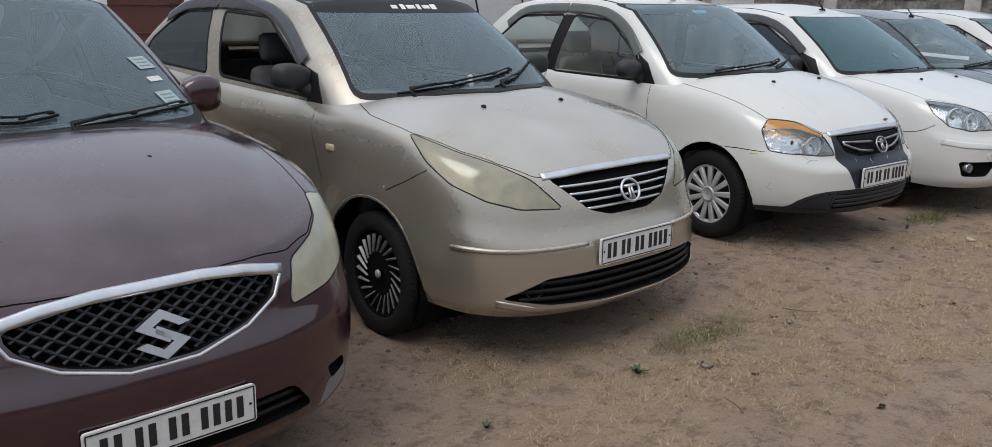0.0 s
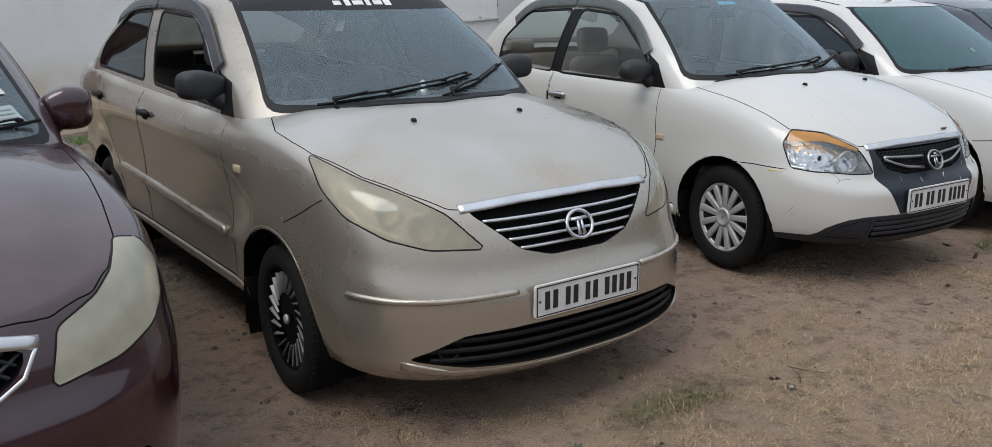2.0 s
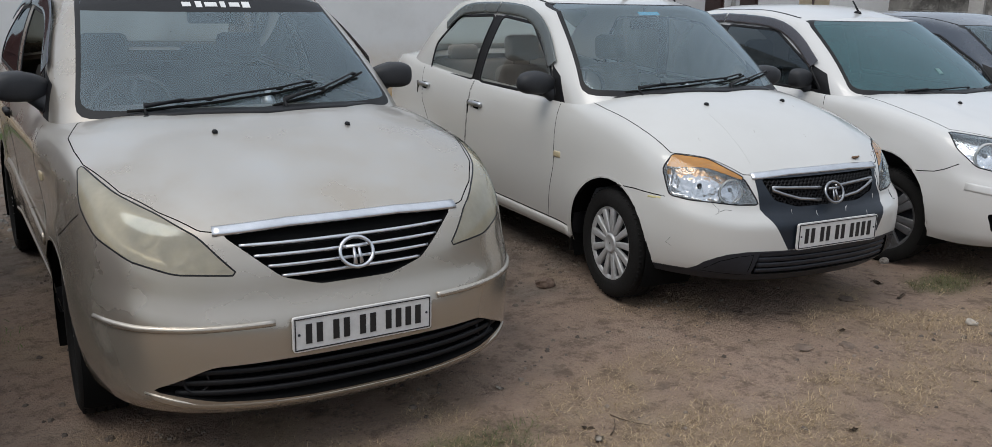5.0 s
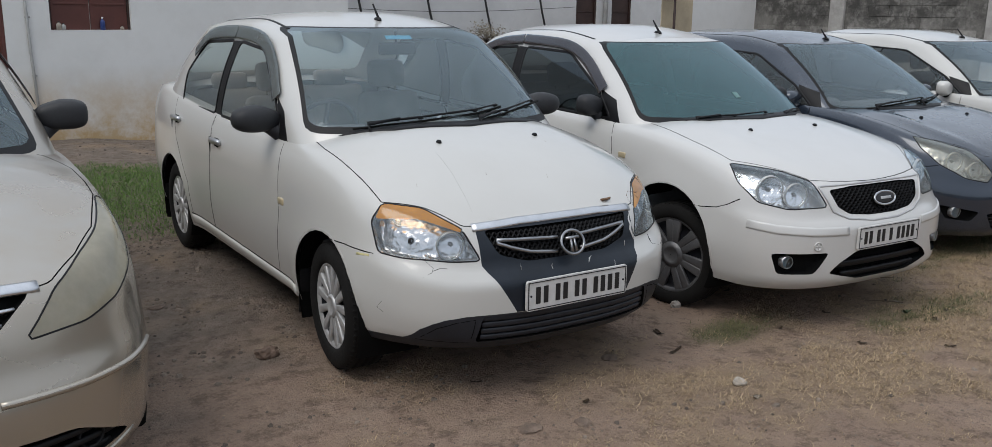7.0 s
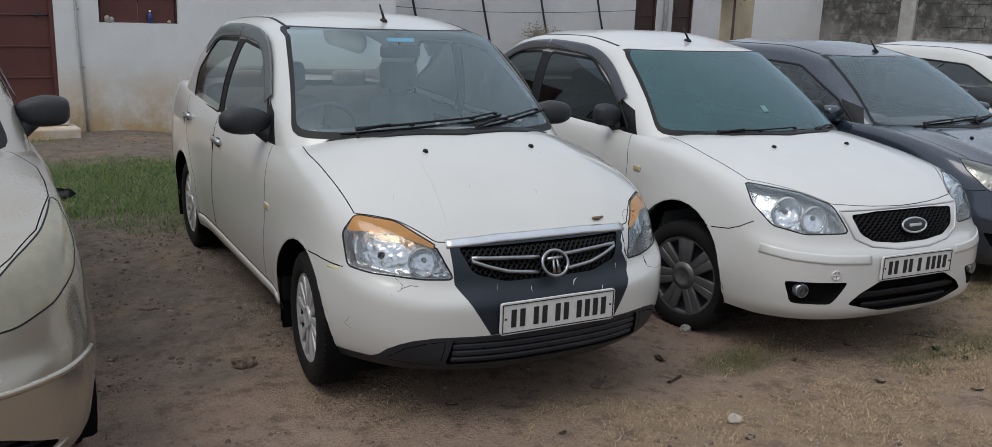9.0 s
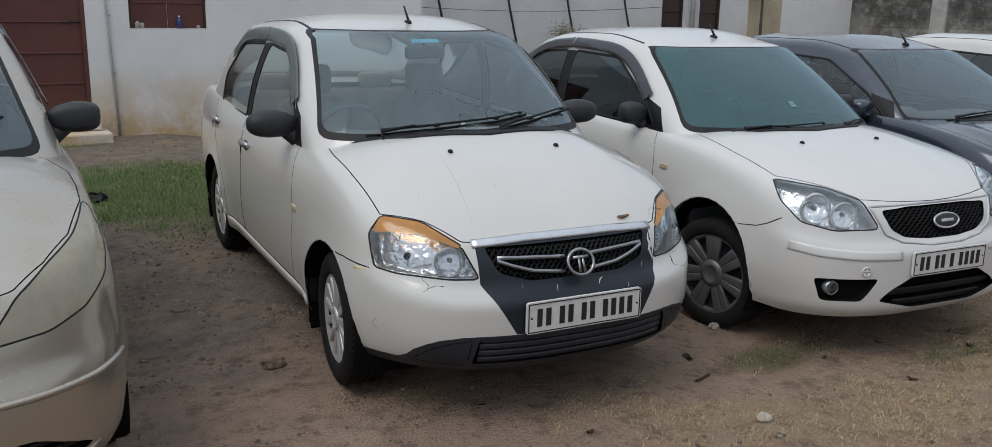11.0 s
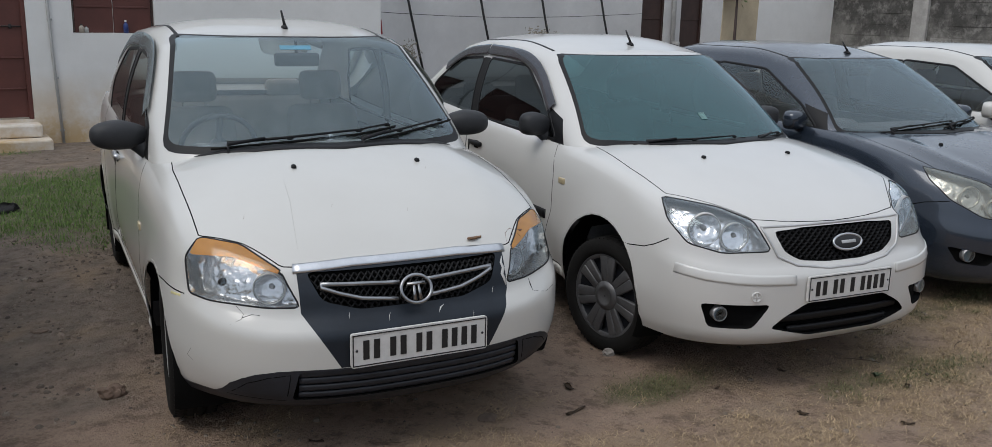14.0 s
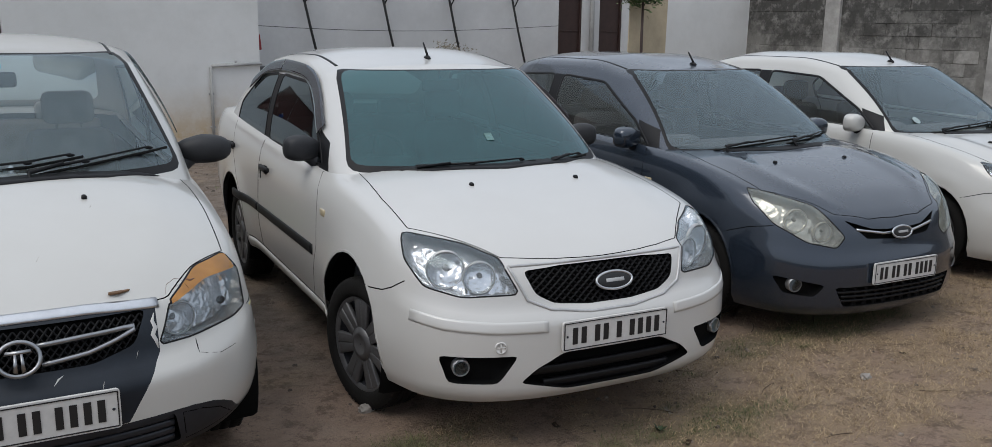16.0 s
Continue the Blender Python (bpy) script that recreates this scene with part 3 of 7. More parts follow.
def lattice(shell, poly, pitch, slope, width, mat, parent, name, back=0.012, label=""):
    """Crossing bars in an opening of the nose."""
    xs, zs = [p[0] for p in poly], [p[1] for p in poly]
    x0, x1, z0, z1 = min(xs), max(xs), min(zs), max(zs)
    bm = bmesh.new()
    h = z1 - z0
    for sg in (1, -1):
        x = x0 - h / slope
        while x < x1 + h / slope:
            a, b = (x, z0 if sg > 0 else z1), (x + h / slope, z1 if sg > 0 else z0)
            for run in runs(poly, a, b, 0.012):
                hits = [shell.front(*p) for p in run[::2] + ([run[-1]] if len(run) % 2 == 0 else [])]
                hits = [(q[0] + Vector((0, back, 0)), q[1]) for q in hits if q]
                ribbon_light(bm, hits, width)
            x += pitch
    return part(name, bm, mat, parent, label)


def ribbon_light(bm, hits, width):
    """A narrow ridge along points."""
    rings = []
    for i, (p, nr) in enumerate(hits):
        a = hits[min(i + 1, len(hits) - 1)][0]
        b = hits[max(i - 1, 0)][0]
        s = (a - b).cross(nr)
        if s.length < 1e-7:
            continue
        s = s.normalized() * width / 2
        rings.append([bm.verts.new(p - s - nr * 0.012), bm.verts.new(p + nr * 0.002), bm.verts.new(p + s - nr * 0.012)])
    grid_faces(bm, rings)


def slats(shell, poly, zs, width, mat, parent, name, back=0.015, up=0.004):
    """Bars that run across an opening, each a part."""
    x0, x1 = min(p[0] for p in poly), max(p[0] for p in poly)
    for z in zs:
        for run in runs(poly, (x0, z), (x1, z), 0.02):
            hits = [(q[0] + Vector((0, back, 0)), q[1]) for q in (shell.front(*p) for p in run) if q]
            bm = bmesh.new()
            ribbon(bm, hits, width, up, 0.02)
            part(name, bm, mat, parent)


def eased(pts, turns=2):
    """A closed outline with its corners rounded off."""
    pts = [Vector(p) for p in pts]
    for _ in range(turns):
        pts = [a + (b - a) * u for a, b in zip(pts, pts[1:] + pts[:1]) for u in (0.09, 0.91)]
    return [tuple(p) for p in pts]


def headlamp(shell, poly, s, lens, parent, bowls, amber=None, housing=None, label=""):
    """One headlamp: lens, housing, reflectors, bulbs and seal."""
    D = Vector((s * 0.62, -0.75, 0.28))
    top = None
    if amber:
        fs = shell.cut(eased(mirrored(amber, s), 1), D, lambda c: c.x * s > 0 and c.y < 0.9)
        top = shell.take(fs)
    b = shell.take(shell.cut(eased(mirrored(poly, s)), D, lambda c: c.x * s > 0 and c.y < 0.9))
    whole = b.copy()
    if top:
        tmp = bpy.data.meshes.new("tmp")
        top.to_mesh(tmp)
        whole.from_mesh(tmp)
        bpy.data.meshes.remove(tmp)
        bmesh.ops.remove_doubles(whole, verts=whole.verts, dist=1e-4)
    lamp = shell.add("headlamp", b, lens, parent, label)
    lamp.visible_shadow = False
    trim_loop(shell, whole, 0.006, 0.001, BLACK, lamp, "seal")
    if top:
        o = shell.add("indicator_lens", top, AMBERLENS, lamp, "amber indicator strip")
        o.visible_shadow = False
    mid = sum((v.co for v in whole.verts), Vector()) / len(whole.verts)
    inner = list(whole.verts)
    bmesh.ops.extrude_edge_only(whole, edges=[e for e in whole.edges if e.is_boundary])
    for v in inner:
        v.co = mid + (v.co - mid) * 0.93 - D * 0.08
    part("housing", whole, housing or LAMPINNER, lamp)
    for x, z, r in bowls:
        q = shell.front(x * s, z)
        if not q:
            continue
        bm = bmesh.new()
        lathe(bm, [(r, -0.004), (r * 1.03, 0.0), (r * 0.97, 0.004), (r * 0.92, 0.018), (r * 0.78, 0.034), (r * 0.56, 0.048), (r * 0.3, 0.056), (r * 0.14, 0.058)], 18, "y")
        turn = Matrix.Rotation(s * 0.32, 4, "Z")
        for v in bm.verts:
            v.co = q[0] + D * -0.042 + Vector((0, 0.014, 0)) + turn @ v.co
        bowl = part("reflector", bm, REFLECT, lamp, smooth=False)
        bm = bmesh.new()
        lathe(bm, [(r * 1.0, 0.006), (r * 1.03, -0.006), (r * 1.09, -0.006), (r * 1.12, 0.01)], 32, "y")
        for v in bm.verts:
            v.co = q[0] + D * -0.042 + Vector((0, 0.014, 0)) + turn @ v.co
        part("reflector_ring", bm, SILVER, lamp)
        bm = bmesh.new()
        ball(bm, r * 0.2, 0.022, r * 0.2, q[0] + D * -0.042 + turn @ Vector((0, 0.05, 0)), seg=10)
        part("bulb", bm, DARKSILVER, lamp)
    return lamp


def wheel(c, s, y, kind, parent):
    """A road wheel with tyre and trim; s is the side it faces."""
    R = c["tyre"]
    z = R - c["drop"]
    at = Vector((s * (c["W"] - 0.115), y, z))
    rr = R * {"turbine": 0.68, "spokes": 0.65, "wide": 0.70}[kind]

    def put(bm):
        for v in bm.verts:
            v.co = Vector((at.x + s * v.co.x, at.y + v.co.y, at.z + v.co.z))
        if s < 0:
            bmesh.ops.reverse_faces(bm, faces=bm.faces)
        return bm
    bm = bmesh.new()
    lathe(bm, [(0.012, 0.045), (rr * 0.5, 0.05), (rr * 0.9, 0.035), (rr * 0.97, 0.072), (rr * 1.03, 0.072), (rr * 1.0, 0.02), (rr * 1.0, -0.09), (0.02, -0.09)], 44)
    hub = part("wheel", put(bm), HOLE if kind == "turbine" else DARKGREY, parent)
    bm = bmesh.new()
    prof = [(rr, 0.06), (rr * 1.03, 0.083), (rr * 1.12, 0.092), (R * 0.87, 0.094), (R * 0.93, 0.088), (R * 0.975, 0.078), (R, 0.058)]
    for g in (0.036, 0.0, -0.036):
        prof += [(R, g + 0.006), (R - 0.008, g + 0.004), (R - 0.008, g - 0.004), (R, g - 0.006)]
    prof += [(R, -0.058), (R * 0.975, -0.078), (R * 0.87, -0.094), (rr, -0.08)]
    lathe(bm, prof, 64)
    for i in range(64):
        q = 2 * math.pi * i / 64
        for g in (-0.066, 0.066):
            vs = box(bm, 0.026, 0.010, 0.007)
            m = Matrix.Rotation(q, 4, "X") @ Matrix.Translation((g, 0, R * 0.979)) @ Matrix.Rotation(0.4, 4, "Z")
            for v in vs:
                v.co = m @ v.co
    part("tyre", put(bm), RUBBER, hub, "dusty black tyre")
    def blade(nm, bm, mat, label, turns):
        """One spoke, then its fellows round the hub."""
        me = None
        for q in turns:
            if me is None:
                ob = part(nm, bm, mat, hub, label)
                me = ob.data
            else:
                ob = new(nm, me)
                ob.parent = hub
                ob["label"] = label
            ob.matrix_local = Matrix.Translation(at) @ Matrix.Rotation(q, 4, "X")

    def side(bm):
        for v in bm.verts:
            v.co.x *= s
        if s < 0:
            bmesh.ops.reverse_faces(bm, faces=bm.faces)
        return bm
    bm = bmesh.new()
    if kind == "turbine":
        box(bm, 0.010, 0.0045, rr * 0.46, (0.064, 0.0, rr * 0.72), Matrix.Rotation(-s * 0.42, 4, "X") @ Matrix.Rotation(0.5, 4, "Z"), 0.002, 1.9)
        blade("wheel_fin", side(bm), DARKSILVER, "dull silver slanted fin", [2 * math.pi * i / 22 for i in range(22)])
        bm = bmesh.new()
        ball(bm, 0.012, 0.021, 0.021, (0.07, 0, 0), seg=14)
        part("centre_cap", put(bm), SILVER, hub)
        return hub
    n = 13 if kind == "spokes" else 7
    mat, lab = (SILVER, "scuffed silver hubcap") if kind == "spokes" else (HUBGREY, "dull grey hubcap")
    lathe(bm, [(rr * 0.93, 0.066), (rr * 1.0, 0.081), (rr * 1.06, 0.077), (rr * 1.06, 0.06)], 44)
    part("hubcap_rim", put(bm), mat, hub, lab)
    bm = bmesh.new()
    lathe(bm, [(0.004, 0.08), (rr * 0.2, 0.08), (rr * 0.22, 0.086), (rr * 0.26, 0.082), (rr * (0.28 if kind == "spokes" else 0.36), 0.074), (rr * (0.3 if kind == "spokes" else 0.38), 0.05)], 30)
    part("hubcap_centre", put(bm), mat, hub, lab)
    bm = bmesh.new()
    if kind == "spokes":
        box(bm, 0.018, rr * 0.155, rr * 0.76, (0.066, 0, rr * 0.6), None, 0.006, 1.35)
    else:
        for k in (-1, 1):
            box(bm, 0.018, rr * 0.18, rr * 0.66, (0.064, k * rr * 0.105, rr * 0.64), Matrix.Rotation(-k * 0.07, 4, "X"), 0.006, 1.4)
        box(bm, 0.012, rr * 0.2, rr * 0.62, (0.06, 0, rr * 0.6), None, 0.003)
    blade("spoke", side(bm), mat, lab, [2 * math.pi * i / n for i in range(n)])
    return hub


def door_mirror(at, s, mat, parent, size=1.0, label="", shape=(0.092, 0.062, 0.062, 0.66)):
    """Door mirror: a rounded shell on a swept foot, with its glass."""
    hx, hy, hz, power = shape
    hx, hy, hz = hx * size, hy * size, hz * size
    bm = bmesh.new()
    vs = ball(bm, 1, 1, 1, (0, 0, 0), seg=24)
    for v in vs:
        q = [math.copysign(abs(k) ** power, k) for k in v.co]
        inner = max(0.0, -q[0])
        v.co = Vector((q[0] * hx, q[1] * hy, q[2] * hz * (1 - 0.22 * inner) - 0.012 * inner))
        if v.co.y > 0.45 * hy:
            v.co.y = 0.45 * hy
    m = Matrix.Translation((at[0] + s * (hx - 0.01), at[1], at[2] + 0.05)) @ Matrix.Rotation(-s * 0.22, 4, "Z")
    for v in bm.verts:
        v.co = m @ Vector((v.co.x * s, v.co.y, v.co.z))
    if s < 0:
        bmesh.ops.reverse_faces(bm, faces=bm.faces)
    shell = part("door_mirror", bm, mat, parent, label)
    # the foot sweeps from the shell's lower inner corner down to the door
    bm = bmesh.new()
    ends = [Vector((at[0] + s * 0.085, at[1] - 0.008, at[2] + 0.022)), Vector((at[0] + s * 0.045, at[1] - 0.004, at[2] + 0.0)), Vector((at[0] + s * 0.01, at[1] - 0.012, at[2] - 0.02)), Vector((at[0] - s * 0.02, at[1] - 0.02, at[2] - 0.032))]
    tube(bm, ends, 0.026 * size, 14, r_end=0.05 * size)
    part("mirror_foot", bm, MIRRORGREY if mat is MIRRORGREY else BLACK, shell)
    bm = bmesh.new()
    vs = ball(bm, hx * 0.9, 0.004, hz * 0.84, m @ Vector((0, 0.47 * hy, 0)), Matrix.Rotation(-s * 0.22, 4, "Z"), seg=16)
    part("mirror_glass", bm, CHROME, shell)
    return shell


def plate(shell, z, groups, parent, w=0.5, h=0.12, y=0.0, tilt=0.0, serif=False, x=0.0):
    """Number plate: white sheet with a raised rim, bolts and plain bars for its characters."""
    m = Matrix.Translation((x, y, z)) @ Matrix.Rotation(tilt, 4, "X") @ Matrix.Rotation(math.pi / 2, 4, "X")
    bm = bmesh.new()
    slab(bm, rounded([(-w / 2, -h / 2), (w / 2, -h / 2), (w / 2, h / 2), (-w / 2, h / 2)], 0.012), -0.012, 0.0, m)
    p = part("number_plate", bm, PLATE, parent, "white number plate with black bars", smooth=False)
    bm = bmesh.new()
    for sx, sy, cx, cy in ((w - 0.012, 0.0035, 0, h / 2 - 0.007), (w - 0.012, 0.0035, 0, -h / 2 + 0.007), (0.0035, h - 0.012, w / 2 - 0.007, 0), (0.0035, h - 0.012, -w / 2 + 0.007, 0)):
        box(bm, sx, sy, 0.003, m @ Vector((cx, cy, 0.001)), m.to_3x3().to_4x4())
    part("border", bm, INK, p, smooth=False)
    n = sum(groups) + 0.55 * (len(groups) - 1)
    step = (w - 0.07) / n
    x = -(w - 0.07) / 2
    for g in groups:
        for i in range(g):
            bm = bmesh.new()
            box(bm, step * 0.56, h * 0.56, 0.003, m @ Vector((x + step * 0.5, 0, 0.0012)), m.to_3x3().to_4x4())
            part("character_bar", bm, INK, p, smooth=False)
            x += step
        x += step * 0.55
    for sx in (-1, 1):
        bm = bmesh.new()
        ball(bm, 0.005, 0.005, 0.003, m @ Vector((sx * (w / 2 - 0.02), 0, 0.001)), m.to_3x3().to_4x4(), 8)
        part("bolt", bm, DARKGREY, p)
    return p


def wiper(shell_b, shell_c, pts, parent):
    """Wiper arm and blade resting on the screen."""
    hits = []
    for x, z in pts:
        q = shell_c.front(x, z)
        if q:
            hits.append(q[0] + q[1] * 0.02)
    if len(hits) < 2:
        return
    bm = bmesh.new()
    tube(bm, [h + Vector((0, -0.004, 0.012)) for h in hits], 0.007, 6, r_end=0.004)
    a = hits[0] + Vector((0, -0.05, -0.035))
    tube(bm, [a, hits[0] + Vector((0, -0.012, 0.006)), hits[0].lerp(hits[1], 0.6) + Vector((0, -0.012, 0.018))], 0.010, 7, r_end=0.007)
    ball(bm, 0.018, 0.015, 0.012, a, seg=8)
    for p in hits[1:]:
        ball(bm, 0.016, 0.006, 0.007, p + Vector((0, -0.004, 0.006)), seg=8)
    w = part("wiper", bm, BLACK, parent)
    bm = bmesh.new()
    tube(bm, [hits[0] + (hits[0] - hits[1]) * 0.25 + Vector((0, 0.004, -0.008))] + [h + Vector((0, 0.004, -0.010)) for h in hits] + [hits[-1] + (hits[-1] - hits[-2]) * 0.3 + Vector((0, 0.004, -0.008))], 0.006, 5)
    part("wiper_blade", bm, RUBBER, w)


def seat(x, y, z, mat, parent, high=0.62):
    """Front seat with cushion, backrest and headrest."""
    bm = bmesh.new()
    box(bm, 0.48, 0.5, 0.14, (x, y, z), None, 0.05)
    base = part("seat_cushion", bm, mat, parent)
    bm = bmesh.new()
    box(bm, 0.47, 0.13, high, (x, y + 0.27, z + high / 2), Matrix.Rotation(-0.22, 4, "X"), 0.055, 0.88)
    part("backrest", bm, mat, base)
    bm = bmesh.new()
    box(bm, 0.25, 0.09, 0.17, (x, y + 0.36, z + high + 0.1), Matrix.Rotation(-0.15, 4, "X"), 0.04)
    for k in (-0.06, 0.06):
        tube(bm, [(x + k, y + 0.345, z + high - 0.06), (x + k, y + 0.355, z + high + 0.04)], 0.006, 6)
    part("headrest", bm, mat, base)


def interior(c, cloth, parent, belt, seats=True):
    g = c["cabin"]
    y0 = g["b0"]
    W = g["wb"] - 0.06
    bm = bmesh.new()
    box(bm, 2 * W, g["b1"] - y0 - 0.3, 0.04, (0, (g["b1"] + y0) / 2 + 0.1, 0.3))
    for s in (1, -1):
        box(bm, 0.03, g["b1"] - y0 - 0.55, belt - 0.36, (s * (W + 0.01), (g["b1"] + y0) / 2 + 0.15, (belt + 0.28) / 2), None, 0.01)
    box(bm, 2 * W, 0.05, belt - 0.3, (0, y0 + 0.16, (belt + 0.2) / 2))
    part("cabin_tub", bm, CABIN, parent)
    bm = bmesh.new()
    box(bm, 2 * W - 0.1, 0.5, 0.22, (0, y0 + 0.46, belt - 0.13), Matrix.Rotation(0.06, 4, "X"), 0.06)
    box(bm, 0.36, 0.2, 0.1, (-0.36, y0 + 0.62, belt - 0.02), None, 0.045)
    dash = part("dashboard", bm, CABIN, parent)
    bm = bmesh.new()
    ctr, turn = Vector((-0.36, y0 + 0.86, belt - 0.02)), Matrix.Rotation(-1.15, 4, "X")
    tube(bm, [ctr + turn @ Vector((0.18 * math.cos(q), 0.18 * math.sin(q), 0)) for q in (2 * math.pi * i / 32 for i in range(32))], 0.014, 8, True)
    for q in (0.0, math.pi, -math.pi / 2):
        tube(bm, [ctr, ctr + turn @ Vector((0.175 * math.cos(q), 0.175 * math.sin(q), 0))], 0.016, 6)
    ball(bm, 0.055, 0.055, 0.03, ctr, turn, 12)
    part("steering_wheel", bm, CABIN, parent)
    if seats:
        for sx in (-1, 1):
            seat(sx * 0.36, y0 + 1.2, 0.5 + (belt - 1.0), cloth, parent)
        bm = bmesh.new()
        box(bm, 1.2, 0.5, 0.16, (0, y0 + 2.1, 0.5), None, 0.05)
        box(bm, 1.22, 0.14, 0.62, (0, y0 + 2.4, 0.78 + (belt - 1.0)), Matrix.Rotation(-0.25, 4, "X"), 0.05)
        bench = part("rear_bench", bm, cloth, parent)
        for sx in (-1, 1):
            bm = bmesh.new()
            box(bm, 0.24, 0.09, 0.13, (sx * 0.36, y0 + 2.46, 1.12 + (belt - 1.0)), None, 0.035)
            part("headrest", bm, cloth, bench)
        bm = bmesh.new()
        box(bm, 1.25, max(0.2, g["b1"] - y0 - 2.65), 0.03, (0, (g["b1"] + y0 + 2.45) / 2, belt - 0.02))
        part("parcel_shelf", bm, CABIN, parent)
    bm = bmesh.new()
    zt = g["roof"][0][1]
    box(bm, 0.22, 0.03, 0.065, (0.0, g["t0"] - 0.02, zt - 0.11), None, 0.014)
    tube(bm, [(0, g["t0"] - 0.01, zt - 0.09), (0, g["t0"] + 0.0, zt - 0.02)], 0.008, 6)
    part("rear_view_mirror", bm, BLACK, parent)


def car(name, c, lot, o, label, group="parked cars"):
    """One whole car from its shape and its details."""
    e = new(name)
    e.matrix_world = pose(lot[0], lot[1], 0, 0, 0, lot[2])
    tagged(e, label, "car", group)
    B, G = body_shell(c), cabin_shell(c)
    W, g, paintm = c["W"], c["cabin"], o["paint"]
    axz = c["tyre"] - c["drop"]
    # wheel arches and wheels
    for s in (1, -1):
        for i, yw in enumerate(c["axles"]):
            r, lift = c["tyre"] + o.get("arch_gap", 0.045), o.get("arch_lift", 0.012)
            ring = [(math.cos(q), math.sin(q)) for q in (2 * math.pi * k / 32 for k in range(32))]
            piece = B.take(B.cut([(s, yw + r * a, axz + lift + r * b) for a, b in ring], (s, 0, 0), lambda p: p.x * s > 0.3))
            piece.free()
            bm = bmesh.new()
            rows = []
            for x, k in ((W - 0.012, 0.0), (W - 0.03, 0.012), (W - 0.30, 0.02)):
                rows.append([bm.verts.new((s * x, yw + (r + k) * math.cos(q), axz + lift + (r + k) * math.sin(q))) for q in (math.pi * (-0.15 + 1.3 * j / 24) for j in range(25))])
            grid_faces(bm, rows)
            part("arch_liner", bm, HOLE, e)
            strip(B, "side", [(yw + (r + 0.008) * math.cos(q), axz + lift + (r + 0.008) * math.sin(q)) for q in (math.pi * (-0.02 + 1.04 * j / 18) for j in range(19))],
                  0.008, paintm, e, "arch_lip", 0.0008, s)
            hub = wheel(c, s, yw, o["wheel"], e)
            if i == 0 and o.get("steer"):
                mid = Vector((s * (W - 0.115), yw, axz))
                hub.matrix_local = Matrix.Translation(mid) @ Matrix.Rotation(math.radians(o["steer"]), 4, "Z") @ Matrix.Translation(-mid)
            if o.get("flaps"):
                bm = bmesh.new()
                box(bm, 0.18, 0.012, 0.22, (s * (W - 0.11), yw + r + 0.015, axz - 0.02), Matrix.Rotation(0.12, 4, "X"), 0.004)
                part("mud_flap", bm, BLACK, e)
    bm = bmesh.new()
    box(bm, 2 * W - 0.5, c["L"] - 0.4, 0.06, (0, c["L"] / 2, max(0.2, c["bottom"][2][1] + 0.05)), None, 0.02)
    box(bm, 2 * W - 0.16, c["axles"][1] - c["axles"][0] - 0.75, 0.05, (0, sum(c["axles"]) / 2, c["bottom"][2][1] + 0.06), None, 0.02)
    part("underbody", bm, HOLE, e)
    for s in (1, -1):
        y0, y1 = c["axles"][0] + c["tyre"] + 0.09, c["axles"][1] - c["tyre"] - 0.09
        z0 = pchip(c["bottom"])(1.5) + 0.036
        strip(B, "side", [(y0, z0), (y1, z0 + 0.012)], 0.058, paintm, e, "sill", 0.010, s)
        strip(B, "side", [(y0, z0 + 0.036), (y1, z0 + 0.048)], 0.006, HOLE, e, "sill_gap", 0.0008, s)
    # open cabin well
    zs = pchip(c["shoulder"])
    well = [(-g["wb"] + 0.05, g["b0"] + 0.35, 0), (-0.4, g["b0"] + 0.12, 0), (0.4, g["b0"] + 0.12, 0), (g["wb"] - 0.05, g["b0"] + 0.35, 0), (g["wb"] - 0.05, g["b1"] - 0.3, 0), (-g["wb"] + 0.05, g["b1"] - 0.3, 0)]
    B.take(B.cut(well, (0, 0, 1), lambda p: p.z > 0.6)).free()
    # nose: lamps, openings, coloured panels
    for s in (-1, 1):
        headlamp(B, o["head"], s, o["lens"], e, o["bowls"], o.get("amber"), o.get("housing"), o.get("lens_label", ""))
    for nm, poly, depth, mat in o.get("holes", ()):
        recess(B, poly, depth, mat, e, nm)
    for nm, poly, mat, lab in o.get("panels", ()):
        b = B.take(B.cut([(x, 0, z) for x, z in poly], (0, -1, 0), lambda p: p.y < 0.75))
        B.add(nm, b, mat, e, lab)
    # bonnet, bumper, doors
    b = B.take(B.cut([(x, y, 0) for x, y in o["bonnet"]] + [(-x, y, 0) for x, y in o["bonnet"][::-1] if x > 0], (0, 0, 1), lambda p: p.z > 0.5 and p.y < 1.6))
    # black ribbons laid on the skin paint the shade of the panel gaps
    trim_loop(B, b, 0.0045, 0.0006, HOLE, e, "bonnet_gap")
    hood = B.add("bonnet", b, paintm, e, o.get("bonnet_label", ""))
    bl = o["bumper_line"]
    poly = [(-1.2, 0, 0), (1.2, 0, 0)] + [(x, 0, z) for x, z in bl] + [(-x, 0, z) for x, z in bl[::-1]]
    b = B.take(B.cut(poly, (0, -1, 0), lambda p: p.y < 0.75))
    bump_ob = B.add("front_bumper", b, paintm, e)
    for s in (1, -1):
        for pts in o["seams"]:
            strip(B, "side", pts, 0.005, HOLE, bump_ob, "bumper_gap", 0.0006, s)
    for s in (1, -1):
        for nm, poly in (("front_door", o["door_f"]), ("rear_door", o["door_r"])):
            b = B.take(B.cut([(s, y, z) for y, z in poly], (s, 0, 0), lambda p: p.x * s > W * 0.7))
            gap = bmesh.new()
            for loop in B.rim(b):
                if len(loop) > 5:
                    ribbon(gap, [(p, B.normal(p)) for p in resample(loop, 0.03)], 0.0045, 0.0006, 0.004, closed=True)
            d = B.add(nm, b, paintm, e)
            part("door_gap", gap, HOLE, d)
